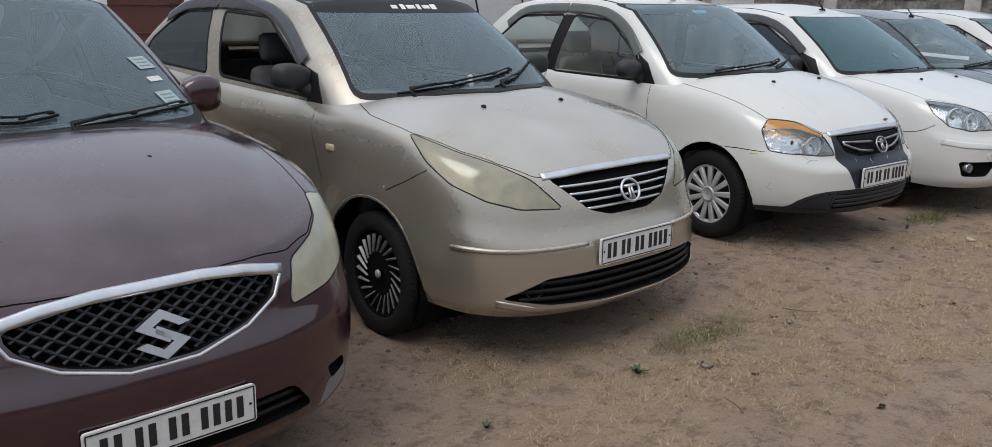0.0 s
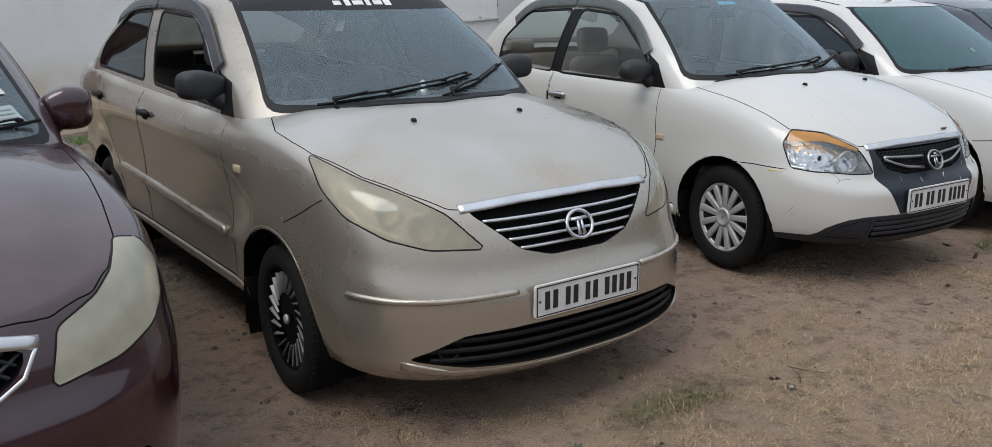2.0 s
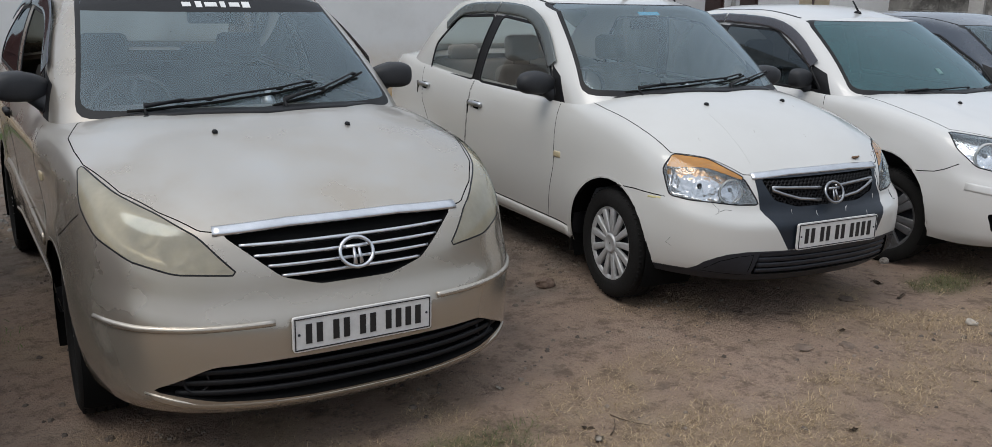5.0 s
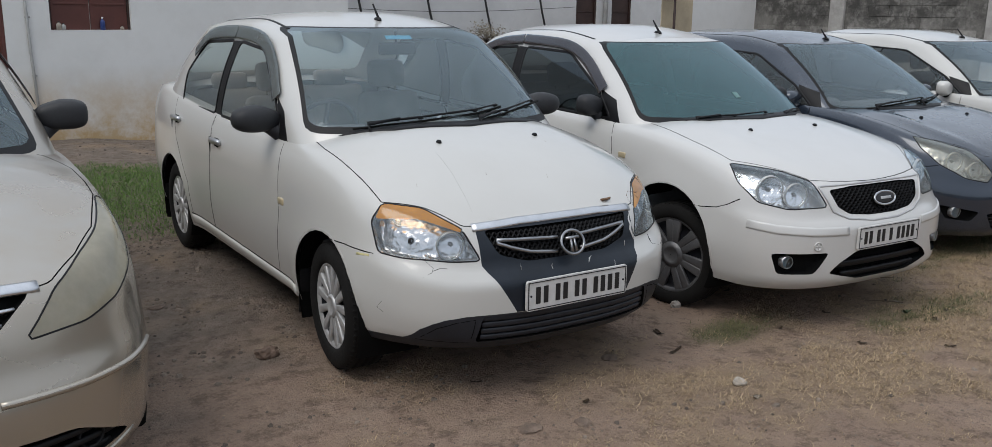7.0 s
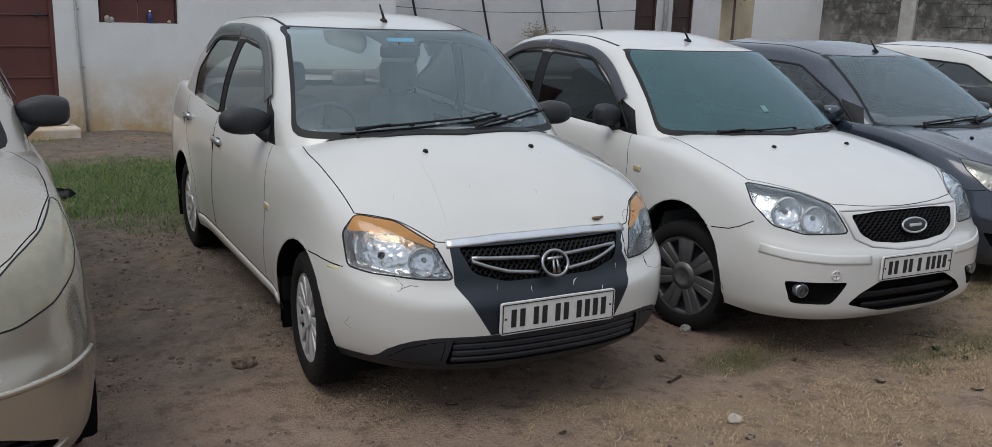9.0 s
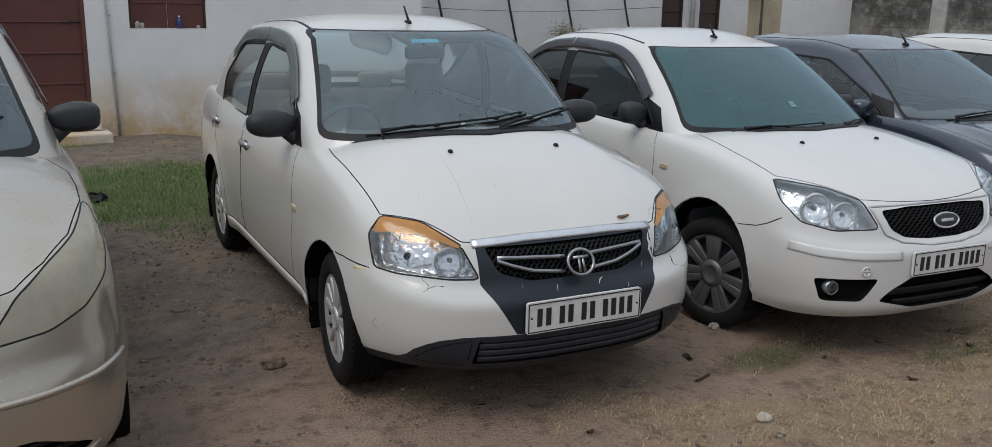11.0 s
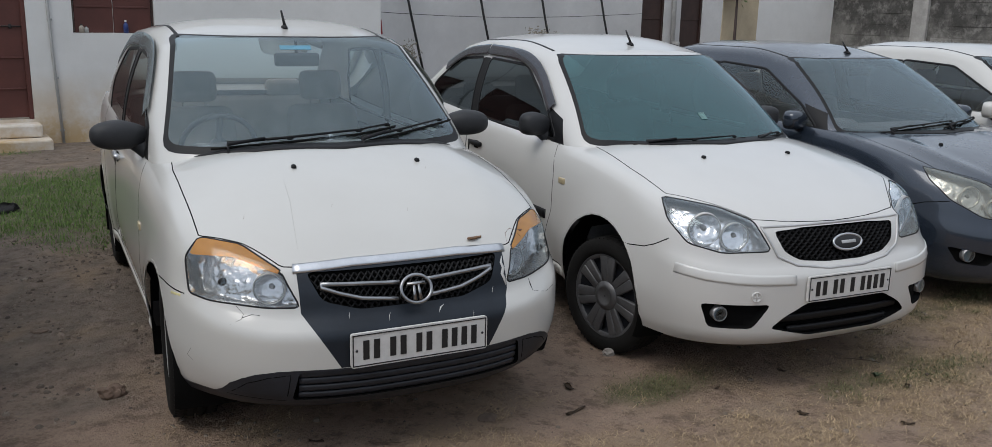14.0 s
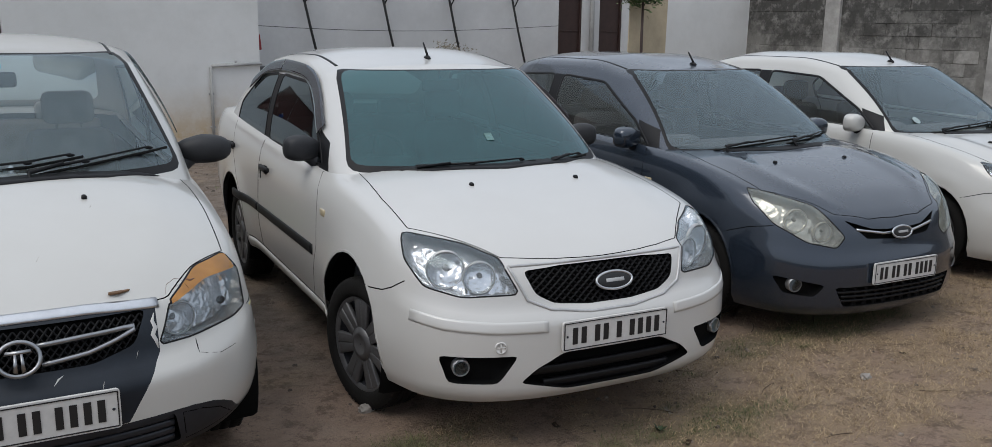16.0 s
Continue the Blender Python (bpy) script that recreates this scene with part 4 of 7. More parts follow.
            if o.get("handle"):
                hy, hz = o["handle"][0 if nm == "front_door" else 1]
                q = B.side(s, hy, hz)
                bm = bmesh.new()
                box(bm, 0.03, 0.17, 0.032, q[0] + Vector((s * 0.012, 0, 0)), None, 0.011)
                h = part("door_handle", bm, o.get("handle_mat", paintm), d)
                bm = bmesh.new()
                box(bm, 0.016, 0.07, 0.05, q[0] + Vector((s * 0.0, 0, -0.008)), None, 0.007)
                part("handle_cup", bm, HOLE, h)
                if o.get("keyflap"):
                    bm = bmesh.new()
                    box(bm, 0.012, 0.016, 0.085, q[0] + Vector((s * 0.004, 0.115, -0.03)), None, 0.004)
                    part("edge_guard", bm, BLACK, d)
            if o.get("side_mould"):
                (ya, za), (yb, zb2) = o["side_mould"]
                lo_, hi_ = min(p[0] for p in poly) + 0.015, max(p[0] for p in poly) - 0.015
                f = lambda y: za + (zb2 - za) * (y - ya) / (yb - ya)
                u0, u1 = max(lo_, ya), min(hi_, yb)
                if u1 > u0:
                    strip(B, "side", [(u0, f(u0)), (u1, f(u1))], 0.052, o.get("mould_mat", BLACK), d, "side_moulding", 0.010, s)
        if o.get("repeater"):
            q = B.side(s, *o["repeater"])
            bm = bmesh.new()
            box(bm, 0.014, 0.066, 0.034, q[0], None, 0.006)
            part("side_indicator", bm, REPEATER, e)
    body = B.add("body", B.take(list(B.bm.faces)), paintm, e)
    # washer jets and bumper trims
    for x in (-1, 1):
        nx, ny = o["jets"]
        q = B.top(x * nx, ny)
        bm = bmesh.new()
        box(bm, 0.022, 0.03, 0.016, q[0] + Vector((0, 0, 0.005)), None, 0.006, 0.7)
        part("washer_jet", bm, BLACK, hood)
    for nm, kind, pts, w, mat, up in o.get("strips", ()):
        strip(B, kind, pts, w, mat, bump_ob, nm, up)
    for nm, pts, w, mat, up in o.get("mirror_strips", ()):
        for s in (-1, 1):
            strip(B, "front", [(x * s, z) for x, z in pts], w, mat, bump_ob, nm, up)
    for nm, poly, pitch, slope, w, mat, back in o.get("lattices", ()):
        lattice(B, poly, pitch, slope, w, mat, e, nm, back)
    for nm, poly, zz, w, mat, back in o.get("slats", ()):
        slats(B, poly, zz, w, mat, e, nm, back)
    for x, z, r in o.get("fog_blanks", ()):
        for s in (-1, 1):
            q = B.front(x * s, z)
            bm = bmesh.new()
            lathe(bm, [(r * 1.2, 0.05), (r * 1.2, 0.0), (r * 1.05, -0.004), (r * 0.95, 0.004), (r * 0.8, 0.03), (0.003, 0.034)], 22, "y")
            for v in bm.verts:
                v.co = q[0] + Vector((0, 0.02, 0)) + Matrix.Rotation(s * 0.3, 4, "Z") @ v.co
            part("fog_blank", bm, BLACK, e, "round black fog lamp blank")
    for x, z, r in o.get("fogs", ()):
        for s in (-1, 1):
            q = B.front(x * s, z)
            bm = bmesh.new()
            lathe(bm, [(r * 1.15, 0.03), (r * 1.15, -0.004), (r, -0.008), (r * 0.92, 0.0), (r * 0.6, 0.02), (0.003, 0.028)], 22, "y")
            for v in bm.verts:
                v.co = q[0] + Vector((0, 0.014, 0)) + Matrix.Rotation(s * 0.25, 4, "Z") @ v.co
            f = part("fog_lamp", bm, FOGREFLECT, e, "round fog lamp in the bumper")
            bm = bmesh.new()
            ball(bm, r, 0.004, r, q[0] + Vector((0, 0.009, 0)), Matrix.Rotation(s * 0.25, 4, "Z"), 14)
            part("fog_glass", bm, FOGLENS, f)
    # windows
    scr = o["screen"]
    n = len(scr)
    outer = rounded([(x, z) for x, z in scr] + [(-x, z) for x, z in scr[::-1]], 0.05, 3)
    cx, cz = 0.0, sum(p[1] for p in scr) / n
    inner = [(x * 0.966, cz + 0.012 + (z - cz) * 0.925) for x, z in outer]
    front_only = lambda p: p.y < g["t0"] + 0.45
    if o.get("sunstrip"):
        z0 = o["sunstrip"]
        b = G.take(G.cut([(-0.9, 0, z0), (0.9, 0, z0), (0.9, 0, 9), (-0.9, 0, 9)], (0, -1, 0), lambda p: front_only(p) and inside(inner, p.x, p.z)))
        G.add("sun_strip", b, BLACK, e, "black sun strip across the windscreen")
    b = G.take(G.cut([(x, 0, z) for x, z in inner], (0, -1, 0), front_only))
    ws = G.add("windscreen", b, o.get("screen_glass", CLEAR), e, o.get("screen_label", ""))
    ws.visible_shadow = False
    b = G.take(G.cut([(x, 0, z) for x, z in outer], (0, -1, 0), front_only))
    G.add("screen_seal", b, BLACK, ws)
    b = G.take(G.cut([(x, 0, z) for x, z in rounded([(-g["wt"] * 0.95, g["roof"][-1][1] - 0.06), (g["wt"] * 0.95, g["roof"][-1][1] - 0.06), (g["wb"] * 0.82, zs(g["b1"] - 0.2) + 0.09), (-g["wb"] * 0.82, zs(g["b1"] - 0.2) + 0.09)], 0.05, 3)], (0, 1, 0), lambda p: p.y > g["t1"] - 0.4))
    rw = G.add("rear_window", b, o.get("rear_glass", SIDEGLASS), e)
    rw.visible_shadow = False
    for s in (1, -1):
        for nm, poly in (("front_window", o["win_f"]), ("rear_side_window", o["win_r"])):
            b = G.take(G.cut([(s, y, z) for y, z in rounded(poly, 0.04, 3)], (s, 0, 0.15), lambda p: p.x * s > 0.25))
            trim_loop(G, b, o.get("seal", 0.018), 0.003, BLACK, e, "window_seal")
            if nm == "front_window" and s in o.get("lowered", ()):
                b.free()
                continue
            w = G.add(nm, b, o.get("side_glass", SIDEGLASS), e)
            w.visible_shadow = False
        (fy, fz), (by, bz) = o["win_f"][0], o["win_f"][-1]
        ry, rz = o["win_r"][0]
        tf, tr = o["win_f"][-2], o["win_r"][1]
        sail = ("mirror_sail", [(fy - 0.10, fz - 0.03), (fy + 0.0, fz + 0.12), (o["win_f"][1][0] - 0.02, o["win_f"][1][1] + 0.01), (fy + 0.04, fz - 0.03)], BLACK)
        post = ("door_post", [(by, bz - 0.02), tf, tr, (ry, rz - 0.02)], o.get("post", BLACK))
        for nm, poly, mat in (sail, post):
            b = G.take(G.cut([(s, y, z) for y, z in poly], (s, 0, 0.15), lambda p: p.x * s > 0.25))
            G.add(nm, b, mat, e)
        door_mirror((s * (g["wb"] - 0.035), o["mirror"][0], o["mirror"][1]), s, o.get("mirror_mat", MIRRORGREY), e, o.get("mirror_size", 1.0), shape=o.get("mirror_shape", (0.092, 0.062, 0.062, 0.66)))
        for pts in o.get("visors", ()):
            for _ in range(3):
                pts = [pts[0]] + [(a[0] + (b[0] - a[0]) * u, a[1] + (b[1] - a[1]) * u) for a, b in zip(pts, pts[1:]) for u in (0.25, 0.75)] + [pts[-1]]
            hits = G.path("side", pts, 0.05, s)
            up_ = sum((nr for p, nr in hits), Vector()).normalized()
            hits = [(p + up_ * 0.014, up_) for p, nr in hits]
            bm = bmesh.new()
            ribbon(bm, hits, 0.074, 0.003, 0.001)
            part("rain_visor", bm, o.get("visor_mat", VISOR), e, "smoked plastic rain visor")
        roofx = g["wt"] * 0.86
        strip(G, "top", [(s * roofx, g["t0"] + 0.2), (s * roofx * 1.0, g["t1"] - 0.1)], 0.016, BLACK, e, "roof_channel", 0.002)
    roof = G.add("roof", G.take(list(G.bm.faces)), paintm, e)
    if o.get("antenna"):
        ax, ay = o["antenna"]
        q = G.top(ax, ay)
        bm = bmesh.new()
        box(bm, 0.03, 0.075, 0.022, q[0] + Vector((0, 0, 0.006)), None, 0.009, 0.6)
        tube(bm, [q[0] + Vector((0, -0.01, 0.01)), q[0] + Vector((0, 0.055, 0.085))], 0.008, 6, r_end=0.005)
        part("antenna", bm, BLACK, e)
    for pts in o.get("wipers", ()):
        wiper(B, G, pts, e)
    strip(B, "top", o.get("cowl", [(-0.62, g["b0"] + 0.26), (-0.35, g["b0"] + 0.06), (0, g["b0"] + 0.0), (0.35, g["b0"] + 0.06), (0.62, g["b0"] + 0.26)]), 0.09, BLACK, e, "cowl", 0.006)
    if o.get("plate"):
        plate(B, parent=e, **o["plate"])
    interior(c, o.get("cloth", GREYCLOTH), e, zs(1.5) - 0.01, o.get("seats", True))
    return e, B, G

HUBGREY = plain("hubcap_grey", (0.135, 0.135, 0.14), 0.45, metal=0.5, var=0.3)
DARKSILVER = plain("dull_silver", (0.27, 0.27, 0.27), 0.5, metal=0.5, var=0.25)


def emblem(kind, at, tilt, parent, r=0.05, mat=CHROME):
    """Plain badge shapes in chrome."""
    m = Matrix.Translation(at) @ Matrix.Rotation(tilt, 4, "X") @ Matrix.Rotation(math.pi / 2, 4, "X")
    bm = bmesh.new()
    if kind == "ring":
        tube(bm, [m @ Vector((r * 1.15 * math.cos(q), r * math.sin(q), 0)) for q in (2 * math.pi * i / 28 for i in range(28))], 0.007, 8, True)
        slab(bm, [(-r * 0.75, r * 0.28), (r * 0.75, r * 0.28), (r * 0.65, r * 0.5), (-r * 0.65, r * 0.5)], -0.004, 0.006, m)
        for s in (-1, 1):
            slab(bm, [(s * r * 0.1, -r * 0.85), (s * r * 0.34, -r * 0.75), (s * r * 0.24, r * 0.28), (s * r * 0.1, r * 0.28)][::s], -0.004, 0.006, m)
    elif kind == "oval":
        tube(bm, [m @ Vector((r * 1.7 * math.cos(q), r * 0.72 * math.sin(q), 0)) for q in (2 * math.pi * i / 28 for i in range(28))], 0.006, 8, True)
    else:
        k = r / 0.05
        for a in (1, -1):
            pts = [(0.066, 0.018), (0.0, 0.058), (-0.062, 0.022), (0.012, -0.022), (0.02, -0.006), (-0.022, 0.02), (0.004, 0.034), (0.04, 0.012)]
            slab(bm, [(x * a * k, y * a * k) for x, y in pts], -0.006, 0.010, m)
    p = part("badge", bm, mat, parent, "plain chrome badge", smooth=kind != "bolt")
    if kind == "oval":
        bm = bmesh.new()
        ball(bm, r * 1.66, r * 0.7, 0.008, m @ Vector((0, 0, 0)), m.to_3x3().to_4x4(), 20)
        part("badge_field", bm, INK, p)
        bm = bmesh.new()
        box(bm, r * 1.7, r * 0.3, 0.004, m @ Vector((0, 0, 0.007)), m.to_3x3().to_4x4(), 0.001)
        part("badge_bar", bm, SILVER, p)
    return p


# ---- maroon saloon ----
GR = rounded([(-0.40, 0.655), (-0.2, 0.685), (0.2, 0.685), (0.40, 0.655), (0.375, 0.60), (0.27, 0.54), (0.1, 0.50), (-0.1, 0.50), (-0.27, 0.54), (-0.375, 0.60)], 0.03, 2)
LOW = rounded([(-0.42, 0.30), (0.42, 0.30), (0.5, 0.2), (-0.5, 0.2)], 0.03, 2)
e, B, G = car("maroon_saloon_car", MAROON_SALOON, LOTS["maroon"], dict(
    paint=PAINT_MAROON, wheel="spokes", lens=PALELENS, housing=SILVER, lens_label="yellowed hazy headlamp lens",
    head=[(0.70, 0.40, 0.83), (0.775, 0.43, 0.805), (0.815, 0.43, 0.735), (0.80, 0.36, 0.655), (0.745, 0.271, 0.60), (0.632, 0.173, 0.564), (0.455, 0.099, 0.546), (0.445, 0.10, 0.566), (0.475, 0.146, 0.684), (0.590, 0.212, 0.730), (0.652, 0.277, 0.777)],
    bowls=[(0.53, 0.62, 0.05), (0.68, 0.69, 0.06)],
    holes=[("grille", GR, 0.05, HOLE), ("air_intake", LOW, 0.06, HOLE)] + [("fog_recess", rounded([(s * 0.575, 0.30), (s * 0.672, 0.302), (s * 0.69, 0.26), (s * 0.60, 0.245)], 0.015, 2), 0.05, HOLE) for s in (-1, 1)],
    panels=[("fog_surround", rounded([(s * 0.58, 0.246), (s * 0.69, 0.262), (s * 0.70, 0.21), (s * 0.53, 0.165)], 0.01, 2), DARKSILVER, "light grey fog lamp surround") for s in (-1, 1)],
    lattices=[("grille_mesh", GR, 0.06, 0.62, 0.012, DARKGREY, 0.012)],
    strips=[("grille_strip", "front", [(-0.43, 0.664), (-0.3, 0.69), (-0.15, 0.703), (0.15, 0.703), (0.3, 0.69), (0.43, 0.664)], 0.036, CHROME, 0.006),
            ("grille_rim", "front", [(0.425, 0.66), (0.385, 0.59), (0.275, 0.53), (0.1, 0.488), (-0.1, 0.488), (-0.275, 0.53), (-0.385, 0.59), (-0.425, 0.66)], 0.012, CHROME, 0.004)],
    slats=[("intake_slat", LOW, (0.235, 0.27), 0.014, BLACK, 0.02)],
    bonnet=[(0.752, 1.14), (0.745, 0.8), (0.728, 0.60), (0.70, 0.398), (0.648, 0.277), (0.585, 0.212), (0.47, 0.156), (0.43, 0.147), (0.3, 0.126), (0.2, 0.116), (0.0, 0.111)],
    bumper_line=[(1.2, 0.65), (0.80, 0.65), (0.745, 0.597), (0.632, 0.56), (0.44, 0.543), (0.43, 0.67), (0.2, 0.70)],
    seams=[[(0.40, 0.655), (0.54, 0.65)]],
    door_f=[(1.45, 0.22), (1.38, 0.6), (1.42, 1.1), (2.5, 1.1), (2.55, 0.22)], door_r=[(2.56, 0.22), (2.51, 1.1), (3.45, 1.12), (3.35, 0.75), (3.05, 0.5), (3.0, 0.22)],
    handle=[(2.38, 0.86), (3.25, 0.9)], repeater=(1.27, 0.72), jets=(0.27, 0.68),
    screen=[(0.755, 0.985), (0.605, 1.48)], win_f=[(1.5, 1.03), (1.75, 1.22), (2.15, 1.43), (2.62, 1.45), (2.58, 1.06)], win_r=[(2.7, 1.06), (2.72, 1.45), (3.1, 1.43), (3.4, 1.22), (3.45, 1.08)],
    mirror=(1.50, 1.02), mirror_mat=PAINT_MAROON, mirror_shape=(0.092, 0.065, 0.082, 0.62), flaps=True,
    wipers=[[(-0.55, 1.04), (-0.3, 1.06), (0.0, 1.05), (0.1, 1.06)], [(0.15, 1.02), (0.40, 1.035), (0.64, 1.05)]],
    plate=dict(z=0.305, groups=(2, 2, 2, 4), y=0.002, w=0.51, h=0.12), cloth=GREYCLOTH, post=BLACK),
    "dusty maroon saloon car with hazy headlamps parked on earth")
emblem("bolt", (0, 0.045, 0.575), -0.25, e, 0.062)
hood = [o for o in e.children if o.name.startswith("bonnet") and "gap" not in o.name][0]
for v in hood.data.vertices:
    x, y = abs(v.co.x), v.co.y
    line = 0.45 + 0.2 * min(1.0, max(0.0, (y - 0.17) / 0.6))
    k = min(1.0, max(0.0, (line + 0.05 - x) / 0.05)) * min(1.0, max(0.0, (y - 0.2) / 0.15)) * min(1.0, max(0.0, (1.1 - y) / 0.2))
    v.co.z += 0.011 * k
for x, z, w, h, m in ((0.585, 1.215, 0.10, 0.075, STICKER), (0.60, 1.155, 0.08, 0.028, PLATE), (0.615, 1.085, 0.10, 0.08, STICKER)):
    q = G.front(x, z)
    bm = bmesh.new()
    nr = q[1]
    sd = Vector((0, 0, 1)).cross(nr).normalized()
    up = nr.cross(sd)
    slab(bm, [(-w / 2, -h / 2), (w / 2, -h / 2), (w / 2, h / 2), (-w / 2, h / 2)], 0.002, 0.004, Matrix.Translation(q[0]) @ Matrix((sd, up, nr)).transposed().to_4x4())
    st = part("permit_sticker", bm, m, e, "pale paper permit sticker on the windscreen", smooth=False)
    if m is STICKER:
        for k in range(3):
            bm = bmesh.new()
            mm = Matrix.Translation(q[0] + nr * 0.005 + up * (0.02 - 0.02 * k)) @ Matrix((sd, up, nr)).transposed().to_4x4()
            box(bm, w * 0.7, 0.006, 0.001, mm.translation, mm.to_3x3().to_4x4())
            part("text_bar", bm, DARKSILVER, st, smooth=False)

# ---- beige saloon ----
GR = rounded([(-0.425, 0.742), (-0.2, 0.756), (0.2, 0.756), (0.425, 0.742), (0.255, 0.60), (0.13, 0.565), (-0.13, 0.565), (-0.255, 0.60)], 0.02, 2)
LOW = rounded([(-0.68, 0.245), (-0.5, 0.33), (-0.25, 0.338), (0.25, 0.338), (0.5, 0.33), (0.68, 0.245), (0.5, 0.212), (0.2, 0.20), (-0.2, 0.20), (-0.5, 0.212)], 0.03, 2)
e, B, G = car("beige_saloon_car", BEIGE_SALOON, LOTS["beige"], dict(
    paint=PAINT_BEIGE, wheel="turbine", lens=HAZYLENS, housing=SILVER, lens_label="yellowed hazy headlamp lens", side_glass=DARKGLASS, arch_gap=0.062, arch_lift=0.012, steer=-3, lowered=(-1,), rear_glass=DARKGLASS, mirror_shape=(0.098, 0.062, 0.058, 0.6),
    head=[(0.757, 0.73, 0.91), (0.687, 0.467, 0.847), (0.591, 0.314, 0.800), (0.493, 0.202, 0.739), (0.383, 0.114, 0.614), (0.57, 0.189, 0.622), (0.685, 0.284, 0.658), (0.768, 0.422, 0.721), (0.79, 0.56, 0.802)],
    bowls=[(0.665, 0.75, 0.045), (0.58, 0.70, 0.05), (0.49, 0.66, 0.04)],
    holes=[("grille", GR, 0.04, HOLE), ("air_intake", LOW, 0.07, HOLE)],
    fog_blanks=[(0.545, 0.275, 0.036)],
    slats=[("grille_bar", GR, (0.603, 0.637, 0.671, 0.706), 0.0115, CHROME, 0.006), ("intake_slat", LOW, (0.235, 0.27, 0.305), 0.018, BLACK, 0.02)],
    strips=[("bonnet_chrome", "front", [(-0.45, 0.752), (-0.2, 0.763), (0.2, 0.763), (0.45, 0.752)], 0.04, CHROME, 0.008),
            ("chin_strip", "front", [(-0.69, 0.222), (-0.55, 0.19), (-0.2, 0.177), (0.2, 0.177), (0.55, 0.19), (0.69, 0.222)], 0.034, PAINT_BEIGE, 0.004)],
    mirror_strips=[("bumper_moulding", [(0.80, 0.462), (0.7, 0.455), (0.55, 0.455), (0.30, 0.462)], 0.022, PAINT_BEIGE, 0.010)],
    bonnet=[(0.69, 1.21), (0.752, 1.03), (0.756, 0.86), (0.748, 0.715), (0.675, 0.462), (0.585, 0.312), (0.488, 0.205), (0.44, 0.186), (0.2, 0.149), (0.0, 0.145)],
    bumper_line=[(1.2, 0.72), (0.79, 0.70), (0.685, 0.655), (0.57, 0.615), (0.38, 0.61), (0.4, 0.76)],
    seams=[[(0.54, 0.77), (0.66, 0.705), (0.79, 0.645)]],
    door_f=[(1.42, 0.27), (1.36, 0.6), (1.45, 1.08), (2.62, 1.1), (2.66, 0.27)], door_r=[(2.67, 0.27), (2.63, 1.1), (3.5, 1.12), (3.42, 0.8), (3.12, 0.52), (3.08, 0.27)],
    handle=[(2.49, 0.885), (3.4, 0.905)], side_mould=[(1.46, 0.465), (3.1, 0.52)], mould_mat=PAINT_BEIGE, handle_mat=BLACK, repeater=(1.25, 0.78), jets=(0.27, 0.77),
    screen=[(0.695, 1.0), (0.565, 1.49)], sunstrip=1.405, post=PAINT_BEIGE, win_f=[(1.50, 1.03), (1.68, 1.19), (2.1, 1.425), (2.62, 1.445), (2.51, 1.065)], win_r=[(2.68, 1.07), (2.78, 1.445), (3.2, 1.425), (3.52, 1.23), (3.6, 1.095)],
    mirror=(1.58, 1.05), mirror_size=1.1, flaps=True, visors=[[(1.62, 1.16), (1.88, 1.33), (2.12, 1.42), (2.4, 1.435), (2.69, 1.437)], [(2.705, 1.437), (3.15, 1.42), (3.35, 1.33)]],
    wipers=[[(-0.45, 1.03), (-0.2, 1.05), (0.1, 1.08), (0.25, 1.1)], [(0.1, 1.04), (0.3, 1.07), (0.5, 1.12)]],
    plate=dict(z=0.42, groups=(2, 2, 2, 4), y=-0.002, w=0.51, h=0.122), cloth=GREYCLOTH),
    "dusty beige metallic saloon car with black finned wheels")
emblem("ring", (0, 0.06, 0.66), -0.42, e, 0.052)
for k, w in enumerate((0.05, 0.035, 0.07, 0.03, 0.06, 0.045)):
    q = G.front(-0.13 + 0.055 * k, 1.435)
    bm = bmesh.new()
    box(bm, w * 0.8, 0.004, 0.03 + 0.012 * (k % 2), q[0] + q[1] * 0.003, Matrix.Rotation(-0.9, 4, "X"), 0.001)
    part("letter_bar", bm, WHITEINK, e, "white bar lettering on the sun strip", smooth=False)
bm = bmesh.new()
lathe(bm, [(0.004, 0.085), (0.016, 0.075), (0.012, 0.055), (0.028, 0.04), (0.034, 0.01), (0.03, 0.0)], 14, "z")
for v in bm.verts:
    v.co += Vector((0.12, 1.32, 1.0))
part("dashboard_ornament", bm, CHROME, e, "small silver ornament on the dashboard")

# ---- white saloon with amber lamps ----
MASK = [(-0.40, 0.718), (0.40, 0.718), (0.40, 0.575), (0.285, 0.39), (-0.285, 0.39), (-0.40, 0.575)]
GR = rounded([(-0.37, 0.708), (0.37, 0.708), (0.325, 0.613), (0.2, 0.578), (-0.2, 0.578), (-0.325, 0.613)], 0.02, 2)
CHIN = [(x * s, z) for s, side in ((-1, 1), (1, -1)) for x, z in [(0.9, 0.05), (0.9, 0.268), (0.79, 0.272), (0.74, 0.281), (0.675, 0.283), (0.655, 0.30), (0.635, 0.33), (0.60, 0.355), (0.56, 0.373), (0.49, 0.386), (0.43, 0.389)][::side]]
LOW = rounded([(-0.425, 0.381), (0.425, 0.381), (0.445, 0.272), (-0.445, 0.272)], 0.015, 2)
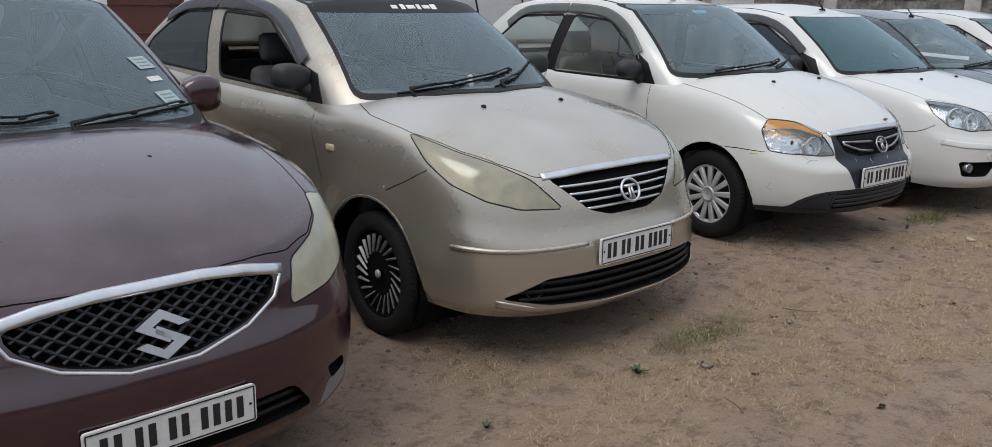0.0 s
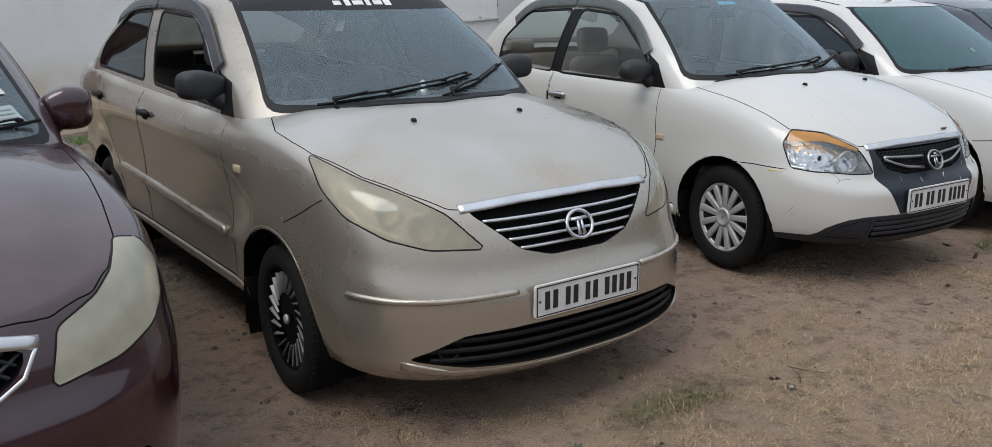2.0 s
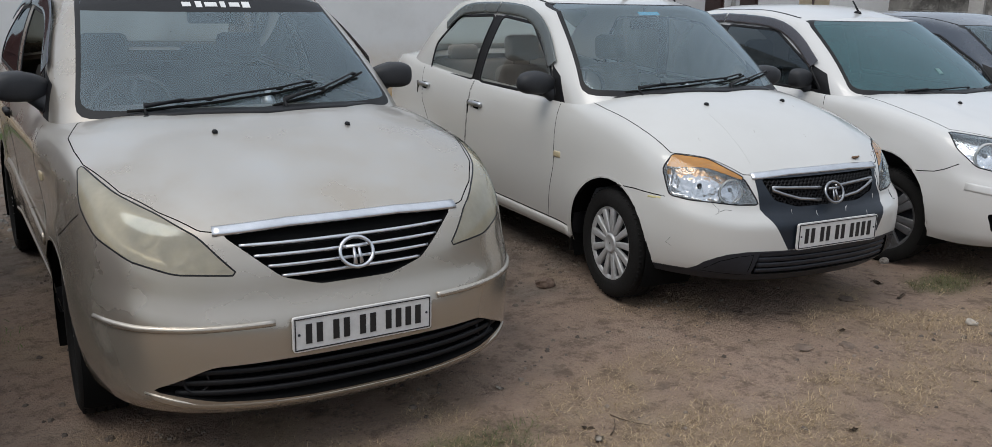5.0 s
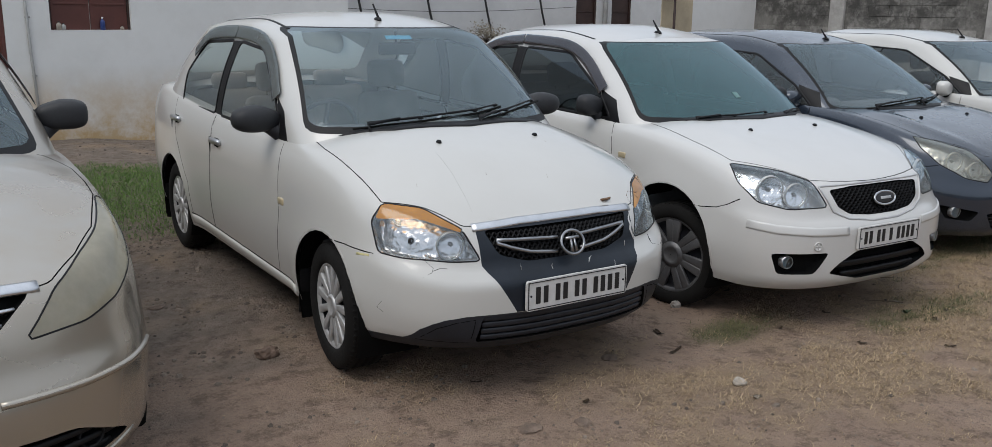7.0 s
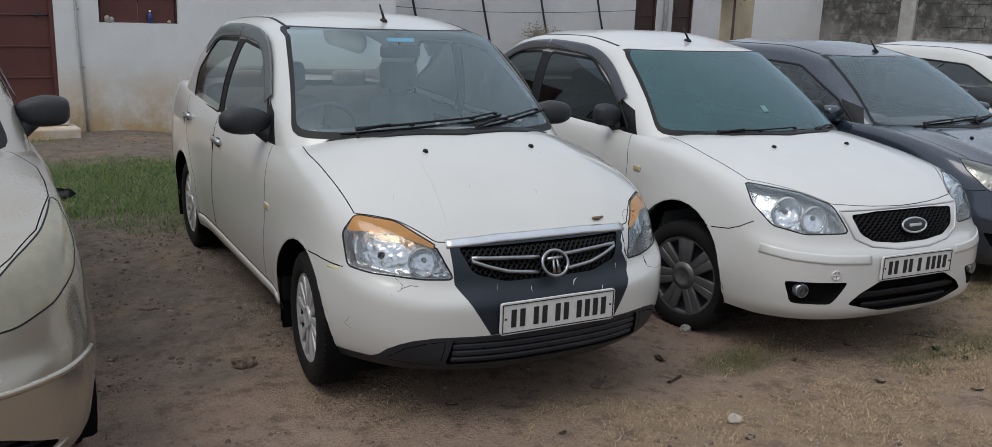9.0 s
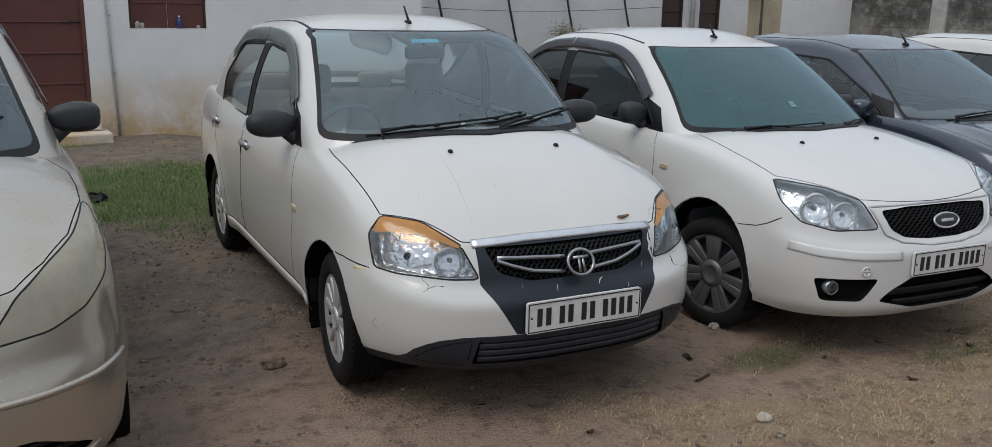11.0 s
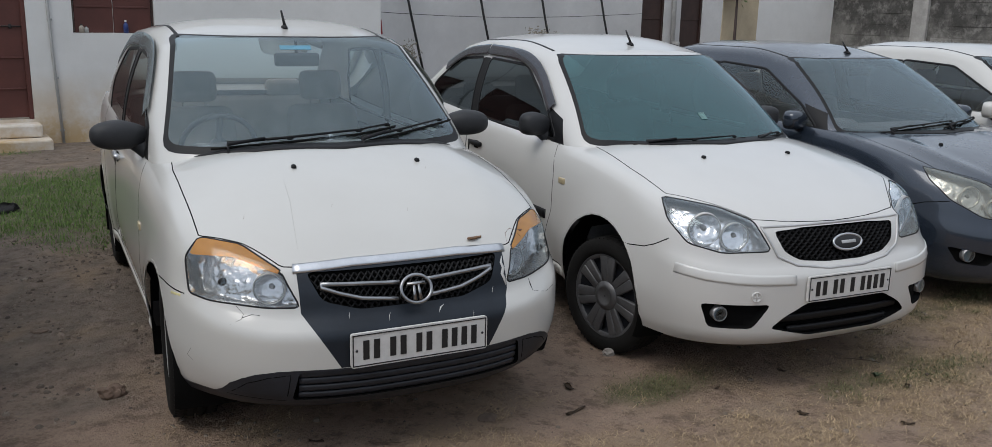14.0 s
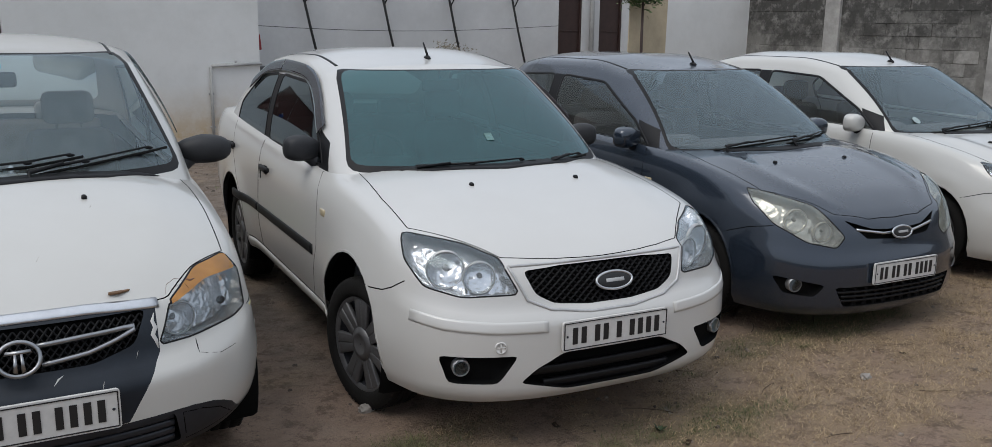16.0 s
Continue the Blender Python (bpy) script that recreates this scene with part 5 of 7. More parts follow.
e, B, G = car("white_saloon_car", AMBER_SALOON, LOTS["amber"], dict(
    paint=PAINT_WHITE, wheel="spokes", lens=LENS, steer=-4, visor_mat=GREYVISOR, mirror_shape=(0.116, 0.062, 0.058, 0.80),
    amber=[(0.674, 0.436, 0.802), (0.551, 0.328, 0.788), (0.444, 0.195, 0.715), (0.453, 0.193, 0.702), (0.56, 0.32, 0.742), (0.712, 0.428, 0.742)],
    head=[(0.674, 0.436, 0.80), (0.551, 0.328, 0.786), (0.444, 0.195, 0.713), (0.397, 0.123, 0.594), (0.504, 0.166, 0.594), (0.667, 0.291, 0.605), (0.726, 0.377, 0.618), (0.725, 0.44, 0.735)],
    bowls=[(0.507, 0.655, 0.052)],
    panels=[("grille_mask", MASK, NAVY, "dark grey painted grille surround with chipped edges"), ("lower_bumper", CHIN, DARKGREY, "unpainted dark grey lower bumper")],
    holes=[("grille", GR, 0.03, HOLE), ("chin_opening", LOW, 0.05, HOLE)],
    bonnet=[(0.66, 1.19), (0.679, 1.0), (0.682, 0.74), (0.677, 0.441), (0.548, 0.326), (0.445, 0.2), (0.40, 0.185), (0.2, 0.16), (0.0, 0.155)],
    bumper_line=[(1.2, 0.61), (0.73, 0.612), (0.667, 0.60), (0.504, 0.59), (0.40, 0.59), (0.39, 0.71)],
    seams=[[(0.385, 0.612), (0.56, 0.618), (0.70, 0.612)]],
    door_f=[(1.38, 0.25), (1.30, 0.6), (1.34, 1.04), (2.38, 1.06), (2.42, 0.25)], door_r=[(2.43, 0.25), (2.39, 1.06), (3.2, 1.08), (3.12, 0.75), (2.86, 0.5), (2.82, 0.25)],
    handle=[(2.28, 0.825), (3.1, 0.87)], handle_mat=CHROME, keyflap=True, repeater=(1.27, 0.668), jets=(0.262, 0.70),
    screen=[(0.695, 0.995), (0.555, 1.465)], win_f=[(1.39, 1.0), (1.51, 1.17), (1.83, 1.4), (2.21, 1.43), (2.33, 1.0)], win_r=[(2.42, 1.0), (2.31, 1.43), (2.8, 1.405), (3.04, 1.2), (3.08, 1.015)],
    mirror=(1.46, 0.99), mirror_size=1.12, flaps=True, visors=[[(1.48, 1.13), (1.63, 1.28), (1.85, 1.39), (2.05, 1.415), (2.27, 1.42)], [(2.285, 1.42), (2.6, 1.412), (2.8, 1.385), (2.93, 1.28)]],
    wipers=[[(-0.45, 1.02), (-0.2, 1.04), (0.1, 1.06), (0.25, 1.075)], [(0.1, 1.03), (0.3, 1.05), (0.55, 1.075)]],
    antenna=(0.0, 1.83), side_glass=SIDEGLASS,
    plate=dict(z=0.455, groups=(2, 2, 2, 4), y=0.0, w=0.52, h=0.125), cloth=BEIGECLOTH),
    "white saloon car with amber-topped headlamps and cracked bumper")
lattice(B, GR, 0.024, 1.2, 0.008, BLACK, e, "grille_mesh", 0.006)
strip(B, "front", [(-0.41, 0.719), (-0.2, 0.730), (0.2, 0.730), (0.41, 0.719)], 0.038, CHROME, e, "bonnet_chrome", 0.006)
for s in (-1, 1):
    strip(B, "front", [(s * 0.05, 0.654), (s * 0.18, 0.661), (s * 0.26, 0.664), (s * 0.325, 0.668), (s * 0.325, 0.656), (s * 0.27, 0.636), (s * 0.19, 0.614), (s * 0.06, 0.60)], 0.017, DULLCHROME, e, "grille_blade", 0.014)
slats(B, LOW, (0.288, 0.317, 0.345, 0.371), 0.021, DARKGREY, e, "chin_slat", 0.010, 0.003)
for s in (-1, 1):
    strip(B, "front", [(s * 0.462, 0.272), (s * 0.452, 0.372), (s * 0.52, 0.362), (s * 0.585, 0.337), (s * 0.64, 0.282), (s * 0.462, 0.268)], 0.0035, HOLE, e, "fog_blank_gap", 0.0006)
emblem("ring", (0, 0.05, 0.638), -0.4, e, 0.05, DULLCHROME)
for s in (-1, 1):
    q = B.front(s * 0.63, 0.672)
    bm = bmesh.new()
    ball(bm, 0.015, 0.006, 0.015, q[0] + Vector((0, 0.01, 0)), seg=12)
    part("lamp_cap", bm, INK, e, "black bulb cap")
SEALANT = plain("yellow_sealant", (0.60, 0.54, 0.27), 0.7)
RUST = plain("rust", (0.14, 0.06, 0.025), 0.9, var=0.4, scale=60)
for pts, w in (([(0.51, 0.272), (0.53, 0.268), (0.548, 0.278)], 0.010), ([(0.52, 0.24), (0.50, 0.265)], 0.006), ([(0.44, 0.205), (0.45, 0.24), (0.48, 0.265), (0.51, 0.268)], 0.0016), ([(0.455, 0.215), (0.475, 0.235), (0.50, 0.25)], 0.0014)):
    strip(B, "top", pts, w, RUST, e, "rust_patch", 0.0008, taper=True, label="rusty scratched paint on the bonnet")
for s in (-1, 1):
    strip(B, "side", [(0.40, 0.603), (0.47, 0.598)], 0.010, SEALANT, e, "sealant_bead", 0.001, s, label="yellow sealant showing at the bumper edge")
# cracks, chips and a dry leaf
for pts in ([(-0.60, 0.60), (-0.58, 0.575), (-0.59, 0.56), (-0.625, 0.545)], [(-0.585, 0.565), (-0.555, 0.575), (-0.53, 0.572)], [(-0.74, 0.43), (-0.75, 0.40), (-0.735, 0.385)], [(0.52, 0.585), (0.525, 0.545), (0.60, 0.525), (0.66, 0.53)]):
    strip(B, "front", pts, 0.0017, HOLE, e, "bumper_crack", 0.0005, label="thin crack in the bumper")
strip(B, "front", [(0.394, 0.692), (0.386, 0.67), (0.393, 0.65), (0.383, 0.63), (0.392, 0.61), (0.396, 0.585)], 0.015, PAINT_CREAM, e, "paint_chip", 0.0012, taper=True, label="chipped paint showing white")
for x, z, w in ((0.1, 0.55, 0.03), (-0.1, 0.545, 0.012), (0.22, 0.52, 0.008), (-0.24, 0.56, 0.006), (0.33, 0.58, 0.008)):
    strip(B, "front", [(x - w / 2, z - 0.01), (x, z + 0.004), (x + w / 2, z + 0.012)], w * 0.2, PAINT_CREAM, e, "paint_chip", 0.0012, taper=True, label="chipped paint showing white")
q = B.top(0.30, 0.205)
bm = bmesh.new()
slab(bm, [(-0.035, -0.004), (-0.01, -0.014), (0.03, -0.006), (0.04, 0.004), (0.0, 0.016), (-0.03, 0.008)], 0.001, 0.006, Matrix.Translation(q[0]) @ Matrix.Rotation(0.3, 4, "Z"))
LEAFDRY = plain("dry_leaf", (0.16, 0.085, 0.04), 0.8, var=0.4, scale=40)
tagged(mesh_ob("dry_leaf", bm, LEAFDRY), "curled brown dry leaf lying on a white bonnet", "leaf").matrix_world = e.matrix_world.copy()
q = G.front(-0.02, 1.425)
bm = bmesh.new()
box(bm, 0.15, 0.004, 0.03, q[0] + q[1] * -0.012, Matrix.Rotation(-0.95, 4, "X"), 0.001)
BLUETAG = plain("blue_sticker", (0.08, 0.42, 0.62), 0.5)
part("toll_tag", bm, BLUETAG, e, "pale blue sticker behind the windscreen", smooth=False)
GREYLINE = plain("grey_scratch", (0.455, 0.447, 0.425), 0.6)
strip(B, "top", [(-0.375, 0.235), (-0.36, 0.34), (-0.34, 0.46), (-0.325, 0.62)], 0.0022, GREYLINE, e, "scratch", 0.0006, taper=True, label="faint grey scratch down the bonnet")
for x, y in ((-0.52, 0.43), (-0.2, 0.4), (0.08, 0.34), (0.27, 0.62)):
    strip(B, "top", [(x, y), (x + 0.008, y + 0.02)], 0.004, RUST, e, "paint_chip", 0.0006, taper=True, label="tiny brown stone chip")
bm = bmesh.new()
lathe(bm, [(0.004, 0.075), (0.014, 0.066), (0.011, 0.05), (0.024, 0.036), (0.03, 0.01), (0.027, 0.0)], 14, "z")
for v in bm.verts:
    v.co += Vector((0.05, 1.24, 0.965))
part("dashboard_ornament", bm, CHROME, e, "small silver ornament on the dashboard")

# ---- white saloon with teal screen ----
GR = rounded([(-0.36, 0.672), (-0.2, 0.682), (0.2, 0.682), (0.36, 0.672), (0.325, 0.585), (0.25, 0.545), (0.1, 0.53), (-0.1, 0.53), (-0.25, 0.545), (-0.325, 0.585)], 0.02, 2)
RIM = [(-0.415, 0.69), (0.415, 0.69), (0.36, 0.565), (0.27, 0.525), (0.1, 0.505), (-0.1, 0.505), (-0.27, 0.525), (-0.36, 0.565)]
LOW = rounded([(-0.41, 0.248), (-0.35, 0.30), (-0.23, 0.358), (0.23, 0.358), (0.35, 0.30), (0.41, 0.248), (0.2, 0.2), (-0.2, 0.2)], 0.02, 2)
FOG = [rounded([(s * 0.70, 0.362), (s * 0.42, 0.362), (s * 0.495, 0.25), (s * 0.665, 0.25)], 0.02, 2) for s in (-1, 1)]
e, B, G = car("white_saloon_car", TEAL_SALOON, LOTS["teal"], dict(
    paint=PAINT_CREAM, wheel="wide", lens=LENS, housing=BRIGHTINNER, steer=13,
    head=[(0.719, 0.503, 0.790), (0.535, 0.322, 0.762), (0.429, 0.197, 0.716), (0.389, 0.100, 0.589), (0.603, 0.173, 0.583), (0.718, 0.280, 0.614), (0.755, 0.395, 0.705)],
    bowls=[(0.645, 0.678, 0.07), (0.535, 0.652, 0.06)],
    holes=[("grille", GR, 0.04, HOLE), ("air_intake", LOW, 0.06, HOLE), ("fog_recess", FOG[0], 0.04, HOLE), ("fog_recess", FOG[1], 0.04, HOLE)],
    lattices=[("grille_mesh", GR, 0.036, 0.75, 0.009, BLACK, 0.008)],
    slats=[("intake_slat", LOW, (0.225, 0.285), 0.032, BLACK, 0.025)],
    strips=[("grille_rim", "front", RIM + RIM[:1], 0.012, SILVER, 0.006)],
    mirror_strips=[("bumper_moulding", [(0.77, 0.505), (0.68, 0.488), (0.5, 0.475), (0.30, 0.470)], 0.046, PAINT_CREAM, 0.003)],
    bonnet=[(0.655, 1.225), (0.688, 0.82), (0.692, 0.512), (0.53, 0.33), (0.425, 0.202), (0.3, 0.168), (0.2, 0.152), (0.1, 0.144), (0.0, 0.141)],
    bumper_line=[(1.2, 0.64), (0.735, 0.64), (0.706, 0.602), (0.59, 0.57), (0.381, 0.58), (0.42, 0.70)],
    arch_gap=0.06, arch_lift=0.055, seams=[[(0.36, 0.622), (0.418, 0.585), (0.476, 0.562), (0.571, 0.55), (0.66, 0.55)]],
    door_f=[(1.50, 0.24), (1.36, 0.55), (1.37, 0.75), (1.46, 1.02), (2.58, 1.04), (2.6, 0.24)], door_r=[(2.61, 0.24), (2.59, 1.04), (3.4, 1.06), (3.3, 0.75), (2.98, 0.5), (2.92, 0.24)],
    handle=[(2.42, 0.775), (3.35, 0.81)], handle_mat=BLACK, keyflap=True, side_mould=[(1.42, 0.517), (3.2, 0.517)], repeater=(1.27, 0.729), jets=(0.274, 0.784),
    screen=[(0.70, 0.92), (0.555, 1.37)], screen_glass=TEAL, screen_label="windscreen with dark teal film",
    win_f=[(1.48, 0.955), (1.65, 1.12), (2.07, 1.345), (2.6, 1.36), (2.56, 0.965)], win_r=[(2.66, 0.965), (2.7, 1.36), (3.08, 1.33), (3.38, 1.13), (3.42, 0.985)],
    mirror=(1.62, 0.945), mirror_size=1.05, visors=[[(1.60, 1.08), (1.82, 1.235), (2.08, 1.335), (2.4, 1.352), (2.645, 1.354)], [(2.66, 1.354), (3.02, 1.325), (3.24, 1.21)]],
    wipers=[[(-0.42, 0.928), (-0.15, 0.934), (0.12, 0.942)], [(0.3, 0.93), (0.5, 0.94)]],
    antenna=(0.0, 1.95), side_glass=DARKGLASS, fogs=[(0.622, 0.314, 0.030)],
    plate=dict(z=0.425, groups=(2, 2, 1, 4), y=0.0, w=0.5, h=0.12), cloth=GREYCLOTH),
    "clean white saloon car with a teal-tinted windscreen")
emblem("oval", (0.03, 0.075, 0.608), -0.4, e, 0.05)
q = G.front(0.02, 1.06)
bm = bmesh.new()
box(bm, 0.04, 0.003, 0.055, q[0] + q[1] * 0.003, Matrix.Rotation(-0.95, 4, "X"), 0.001)
part("permit_sticker", bm, FADED, e, "small faded teal sticker on the windscreen", smooth=False)
for s in (-1,):
    q = B.front(s * 0.49, 0.40)
    bm = bmesh.new()
    lathe(bm, [(0.024, 0.004), (0.024, -0.003), (0.02, -0.004), (0.019, -0.001), (0.003, -0.001)], 18, "y")
    for k in (0, math.pi / 2):
        vs = box(bm, 0.042, 0.004, 0.006, (0, 0, 0), Matrix.Rotation(k, 4, "Y"))
    for v in bm.verts:
        v.co = q[0] + Vector((0, -0.004, 0)) + Matrix.Rotation(math.atan2(q[1].x, -q[1].y), 4, "Z") @ v.co
    part("tow_cover", bm, PAINT_CREAM, e, "round cross-shaped tow hook cover")

# ---- grey hatchback ----
MISTLENS = glass("misted_lens", (0.86, 0.84, 0.76), gloss_rough=0.05, haze_and_sheen=0.14, haze_sheen_colour=(0.60, 0.57, 0.47))


def hatchback(name, lot, paintm, label, cap="wide", mirror_mat=BLACK, with_plate=True):
    BAR = rounded([(-0.36, 0.60), (-0.2, 0.55), (0.0, 0.535), (0.2, 0.55), (0.36, 0.60), (0.24, 0.50), (0.0, 0.485), (-0.24, 0.50)], 0.012, 2)
    LOWG = rounded([(-0.46, 0.25), (0.46, 0.25), (0.40, 0.14), (-0.40, 0.14)], 0.02, 2)
    FOGS = [rounded([(s * 0.735, 0.31), (s * 0.51, 0.265), (s * 0.56, 0.20), (s * 0.69, 0.215)], 0.02, 2) for s in (-1, 1)]
    e, B, G = car(name, GREY_HATCH, lot, dict(
        paint=paintm, wheel=cap, lens=MISTLENS if paintm is PAINT_GREY else LENS,
        head=[(0.714, 0.53, 0.748), (0.632, 0.428, 0.728), (0.467, 0.259, 0.669), (0.373, 0.108, 0.515), (0.436, 0.106, 0.459), (0.578, 0.182, 0.488), (0.700, 0.314, 0.577), (0.735, 0.45, 0.68)],
        bowls=[(0.60, 0.60, 0.06), (0.48, 0.545, 0.05)],
        holes=[("grille", BAR, 0.03, HOLE), ("air_intake", LOWG, 0.05, HOLE), ("fog_recess", FOGS[0], 0.035, HOLE), ("fog_recess", FOGS[1], 0.035, HOLE)],
        strips=[("grille_bar", "front", [(-0.30, 0.55), (-0.12, 0.522), (0.12, 0.522), (0.30, 0.55)], 0.014, CHROME, 0.006)],
        lattices=[("intake_mesh", LOWG, 0.07, 6.0, 0.012, BLACK, 0.012)],
        slats=[("intake_slat", LOWG, (0.17, 0.195, 0.22), 0.012, BLACK, 0.01)],
        bonnet=[(0.665, 1.15), (0.69, 0.85), (0.66, 0.47), (0.467, 0.27), (0.40, 0.18), (0.2, 0.12), (0.0, 0.112)],
        bumper_line=[(1.2, 0.50), (0.80, 0.53), (0.70, 0.57), (0.578, 0.485), (0.436, 0.455), (0.37, 0.51), (0.4, 0.60)],
        seams=[[(0.31, 0.57), (0.42, 0.55), (0.56, 0.50)]],
        door_f=[(1.42, 0.2), (1.33, 0.55), (1.38, 0.96), (2.5, 0.99), (2.52, 0.2)], door_r=[(2.53, 0.2), (2.51, 0.99), (3.35, 1.02), (3.3, 0.72), (2.95, 0.45), (2.9, 0.2)],
        handle=[(2.35, 0.76), (3.2, 0.8)], handle_mat=paintm, repeater=(1.28, 0.68), jets=(0.29, 0.75),
        screen=[(0.715, 0.845), (0.54, 1.325)], win_f=[(1.37, 0.905), (1.57, 1.06), (2.05, 1.29), (2.58, 1.315), (2.54, 0.945)], win_r=[(2.65, 0.945), (2.7, 1.315), (3.15, 1.295), (3.38, 1.12), (3.36, 0.98)],
        mirror=(1.52, 0.87), mirror_mat=mirror_mat, mirror_size=1.1,
        wipers=[[(-0.4, 0.87), (-0.1, 0.89), (0.2, 0.905)], [(0.15, 0.885), (0.35, 0.90), (0.52, 0.915)]],
        antenna=(0.0, 1.9), fogs=[(0.64, 0.262, 0.035)],
        plate=dict(z=0.32, groups=(2, 2, 2, 4), y=0.0, w=0.5, h=0.12) if with_plate else None, cloth=GREYCLOTH), label)
    emblem("oval", (0.0, 0.052, 0.525), -0.3, e, 0.045)
    return e, B, G


hatchback("grey_hatchback_car", LOTS["grey"], PAINT_GREY, "dusty dark grey hatchback car with hazy headlamps", mirror_mat=PAINT_GREY)
e, B, G = hatchback("white_hatchback_car", LOTS["hatch"], PAINT_WHITE, "white hatchback car parked before a block wall", mirror_mat=PAINT_WHITE)
q = G.front(-0.5, 0.95)
bm = bmesh.new()
ball(bm, 0.035, 0.003, 0.035, q[0] + q[1] * 0.004, Matrix.Rotation(-0.9, 4, "X"), 16)
part("round_sticker", bm, STICKER, e, "round pale sticker on the windscreen")

# ---- the yard ----
ROW = pose(-0.868, 2.418, 0, 0, 0, 43.8)
BACK = ROW.inverted()
DROP = pchip([(-3, -0.11), (0.2, -0.11), (2.3, -0.07), (4.4, 0.0), (5.0, -0.01), (5.7, -0.075), (7.2, -0.09), (9.2, -0.06), (12, -0.06), (30, -0.1)])


def terrain(s, d):
    """Height of the earth: gentle dips along the row, and lumps."""
    k = min(1.0, max(0.0, (d + 0.9) / 1.1))
    k = 0.25 + 0.75 * k * k * (3 - 2 * k)
    z = DROP(s) * k
    z += -0.03 * min(1.0, max(0.0, (d - 4.5) / 3.0)) * (0 if s < 12 else 1)
    p = Vector((s, d, 0.0))
    lump = noise.noise(p * 0.9) * 0.012 + noise.noise(p * 3.1 + Vector((5, 2, 0))) * 0.009 + noise.noise(p * 9.0) * 0.004
    return z + lump


def straw_at(s, d):
    """How much dry grass lies at a place, from 0 to 1."""
    band = max(0.0, 1 - abs(d + 0.5 - 0.15 * math.sin(s * 0.9)) / 0.95)
    n = noise.noise(Vector((s * 1.1, d * 1.6, 3.0))) * 0.75 + noise.noise(Vector((s * 3.7, d * 4.1, 7.0))) * 0.7 - 0.1
    n += 0.55 * noise.noise(Vector((s * 13.0, d * 13.0, 2.0)))
    far = 0.45 * max(0.0, 1 - abs(d + 0.1) / 1.2) if s > 7 else 0.0
    return min(1.0, max(0.0, 1.0 * band + 1.45 * n + 0.02 + far))


def green_at(s, d):
    """How much green grass grows at a place, from 0 to 1."""
    n = noise.noise(Vector((s * 1.3, d * 1.3, 11.0))) * 0.5 + noise.noise(Vector((s * 5.0, d * 5.0, 1.0))) * 0.3
    a = max(0.0, 1.3 - math.hypot((s - 4.3) / 1.5, (d - 5.4) / 1.6))
    b = max(0.0, 1 - math.hypot((s - 2.0) / 2.6, (d - 8.3) / 0.5)) * 0.9
    c = max(0.0, 1 - math.hypot((s - 5.9) / 0.5, (d - 0.24) / 0.22)) * 0.75
    e = max(0.0, 1 - math.hypot((s - 2.55) / 0.5, (d + 0.05) / 0.2)) * 0.85
    f = max(0.0, 1 - math.hypot((s - 8.6) / 1.6, (d - 0.35) / 0.4)) * 0.6
    g = max(0.0, 1 - math.hypot((s - 6.9) / 1.3, (d + 0.2) / 0.4)) * 0.5
    return min(1.0, max(0.0, 2.0 * max(a, b, c, e, f, g) + n - 0.35))


def spread(lo, hi, step, far):
    """Grid lines: even between lo and hi, then wider and wider."""
    mid = [lo + step * i for i in range(int((hi - lo) / step) + 1)]
    out, w, v = [], step, hi
    while v < far:
        w *= 1.45
        v += w
        out.append(v)
    before = [lo - (v - hi) for v in out]
    return before[::-1] + mid + out


def ground_material():
    m, t, p = nodes_of("yard_earth")
    co = t.nodes.new("ShaderNodeTexCoord").outputs["Object"]

    def attr(name):
        a = t.nodes.new("ShaderNodeAttribute")
        a.attribute_name = name
        return a.outputs["Fac"]
    big = noise_ramp(t, co, 0.9, 0.3, 0.7, 6)
    mid = noise_ramp(t, co, 7.0, 0.3, 0.7, 6, 0.7)
    fine = noise_ramp(t, co, 70.0, 0.3, 0.75, 5, 0.7)
    grit = noise_ramp(t, co, 220.0, 0.45, 0.7, 2)
    soil = blend(t, big, (0.38, 0.265, 0.195), (0.495, 0.352, 0.262))
    soil = blend(t, mul(t, mid, 0.5), soil, (0.20, 0.138, 0.106))
    # darker grey soil; shade under the cars is also put into this colour
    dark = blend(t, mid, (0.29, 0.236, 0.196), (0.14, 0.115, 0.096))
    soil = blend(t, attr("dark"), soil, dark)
    strawc = blend(t, fine, (0.30, 0.213, 0.135), (0.50, 0.37, 0.24))
    soil = blend(t, mul(t, attr("straw"), 0.72), soil, strawc)
    soil = blend(t, mul(t, attr("green"), 0.7), soil, (0.055, 0.082, 0.027))
    soil = blend(t, mul(t, grit, 0.38), soil, (0.30, 0.25, 0.20))
    soil = blend(t, mul(t, fine, 0.30), soil, (0.10, 0.078, 0.062))
    clod = noise_ramp(t, co, 9.0, 0.50, 0.60, 10, 0.8)
    soil = blend(t, mul(t, clod, 0.62), soil, (0.10, 0.07, 0.054))
    pale = noise_ramp(t, co, 3.3, 0.52, 0.72, 8, 0.7)
    soil = blend(t, mul(t, pale, 0.4), soil, (0.36, 0.29, 0.225))
    spots = noise_ramp(t, co, 26.0, 0.60, 0.72, 4, 0.6)
    soil = blend(t, mul(t, spots, 0.36), soil, (0.09, 0.07, 0.056))
    t.links.new(soil, p.inputs["Base Color"])
    setin(p, Roughness=0.95)
    p.inputs["Specular IOR Level"].default_value = 0.2
    h = t.nodes.new("ShaderNodeMath")
    h.operation = "ADD"
    t.links.new(mid, h.inputs[0])
    t.links.new(fine, h.inputs[1])
    bump(t, p, h.outputs[0], 0.9, 0.014)
    return m


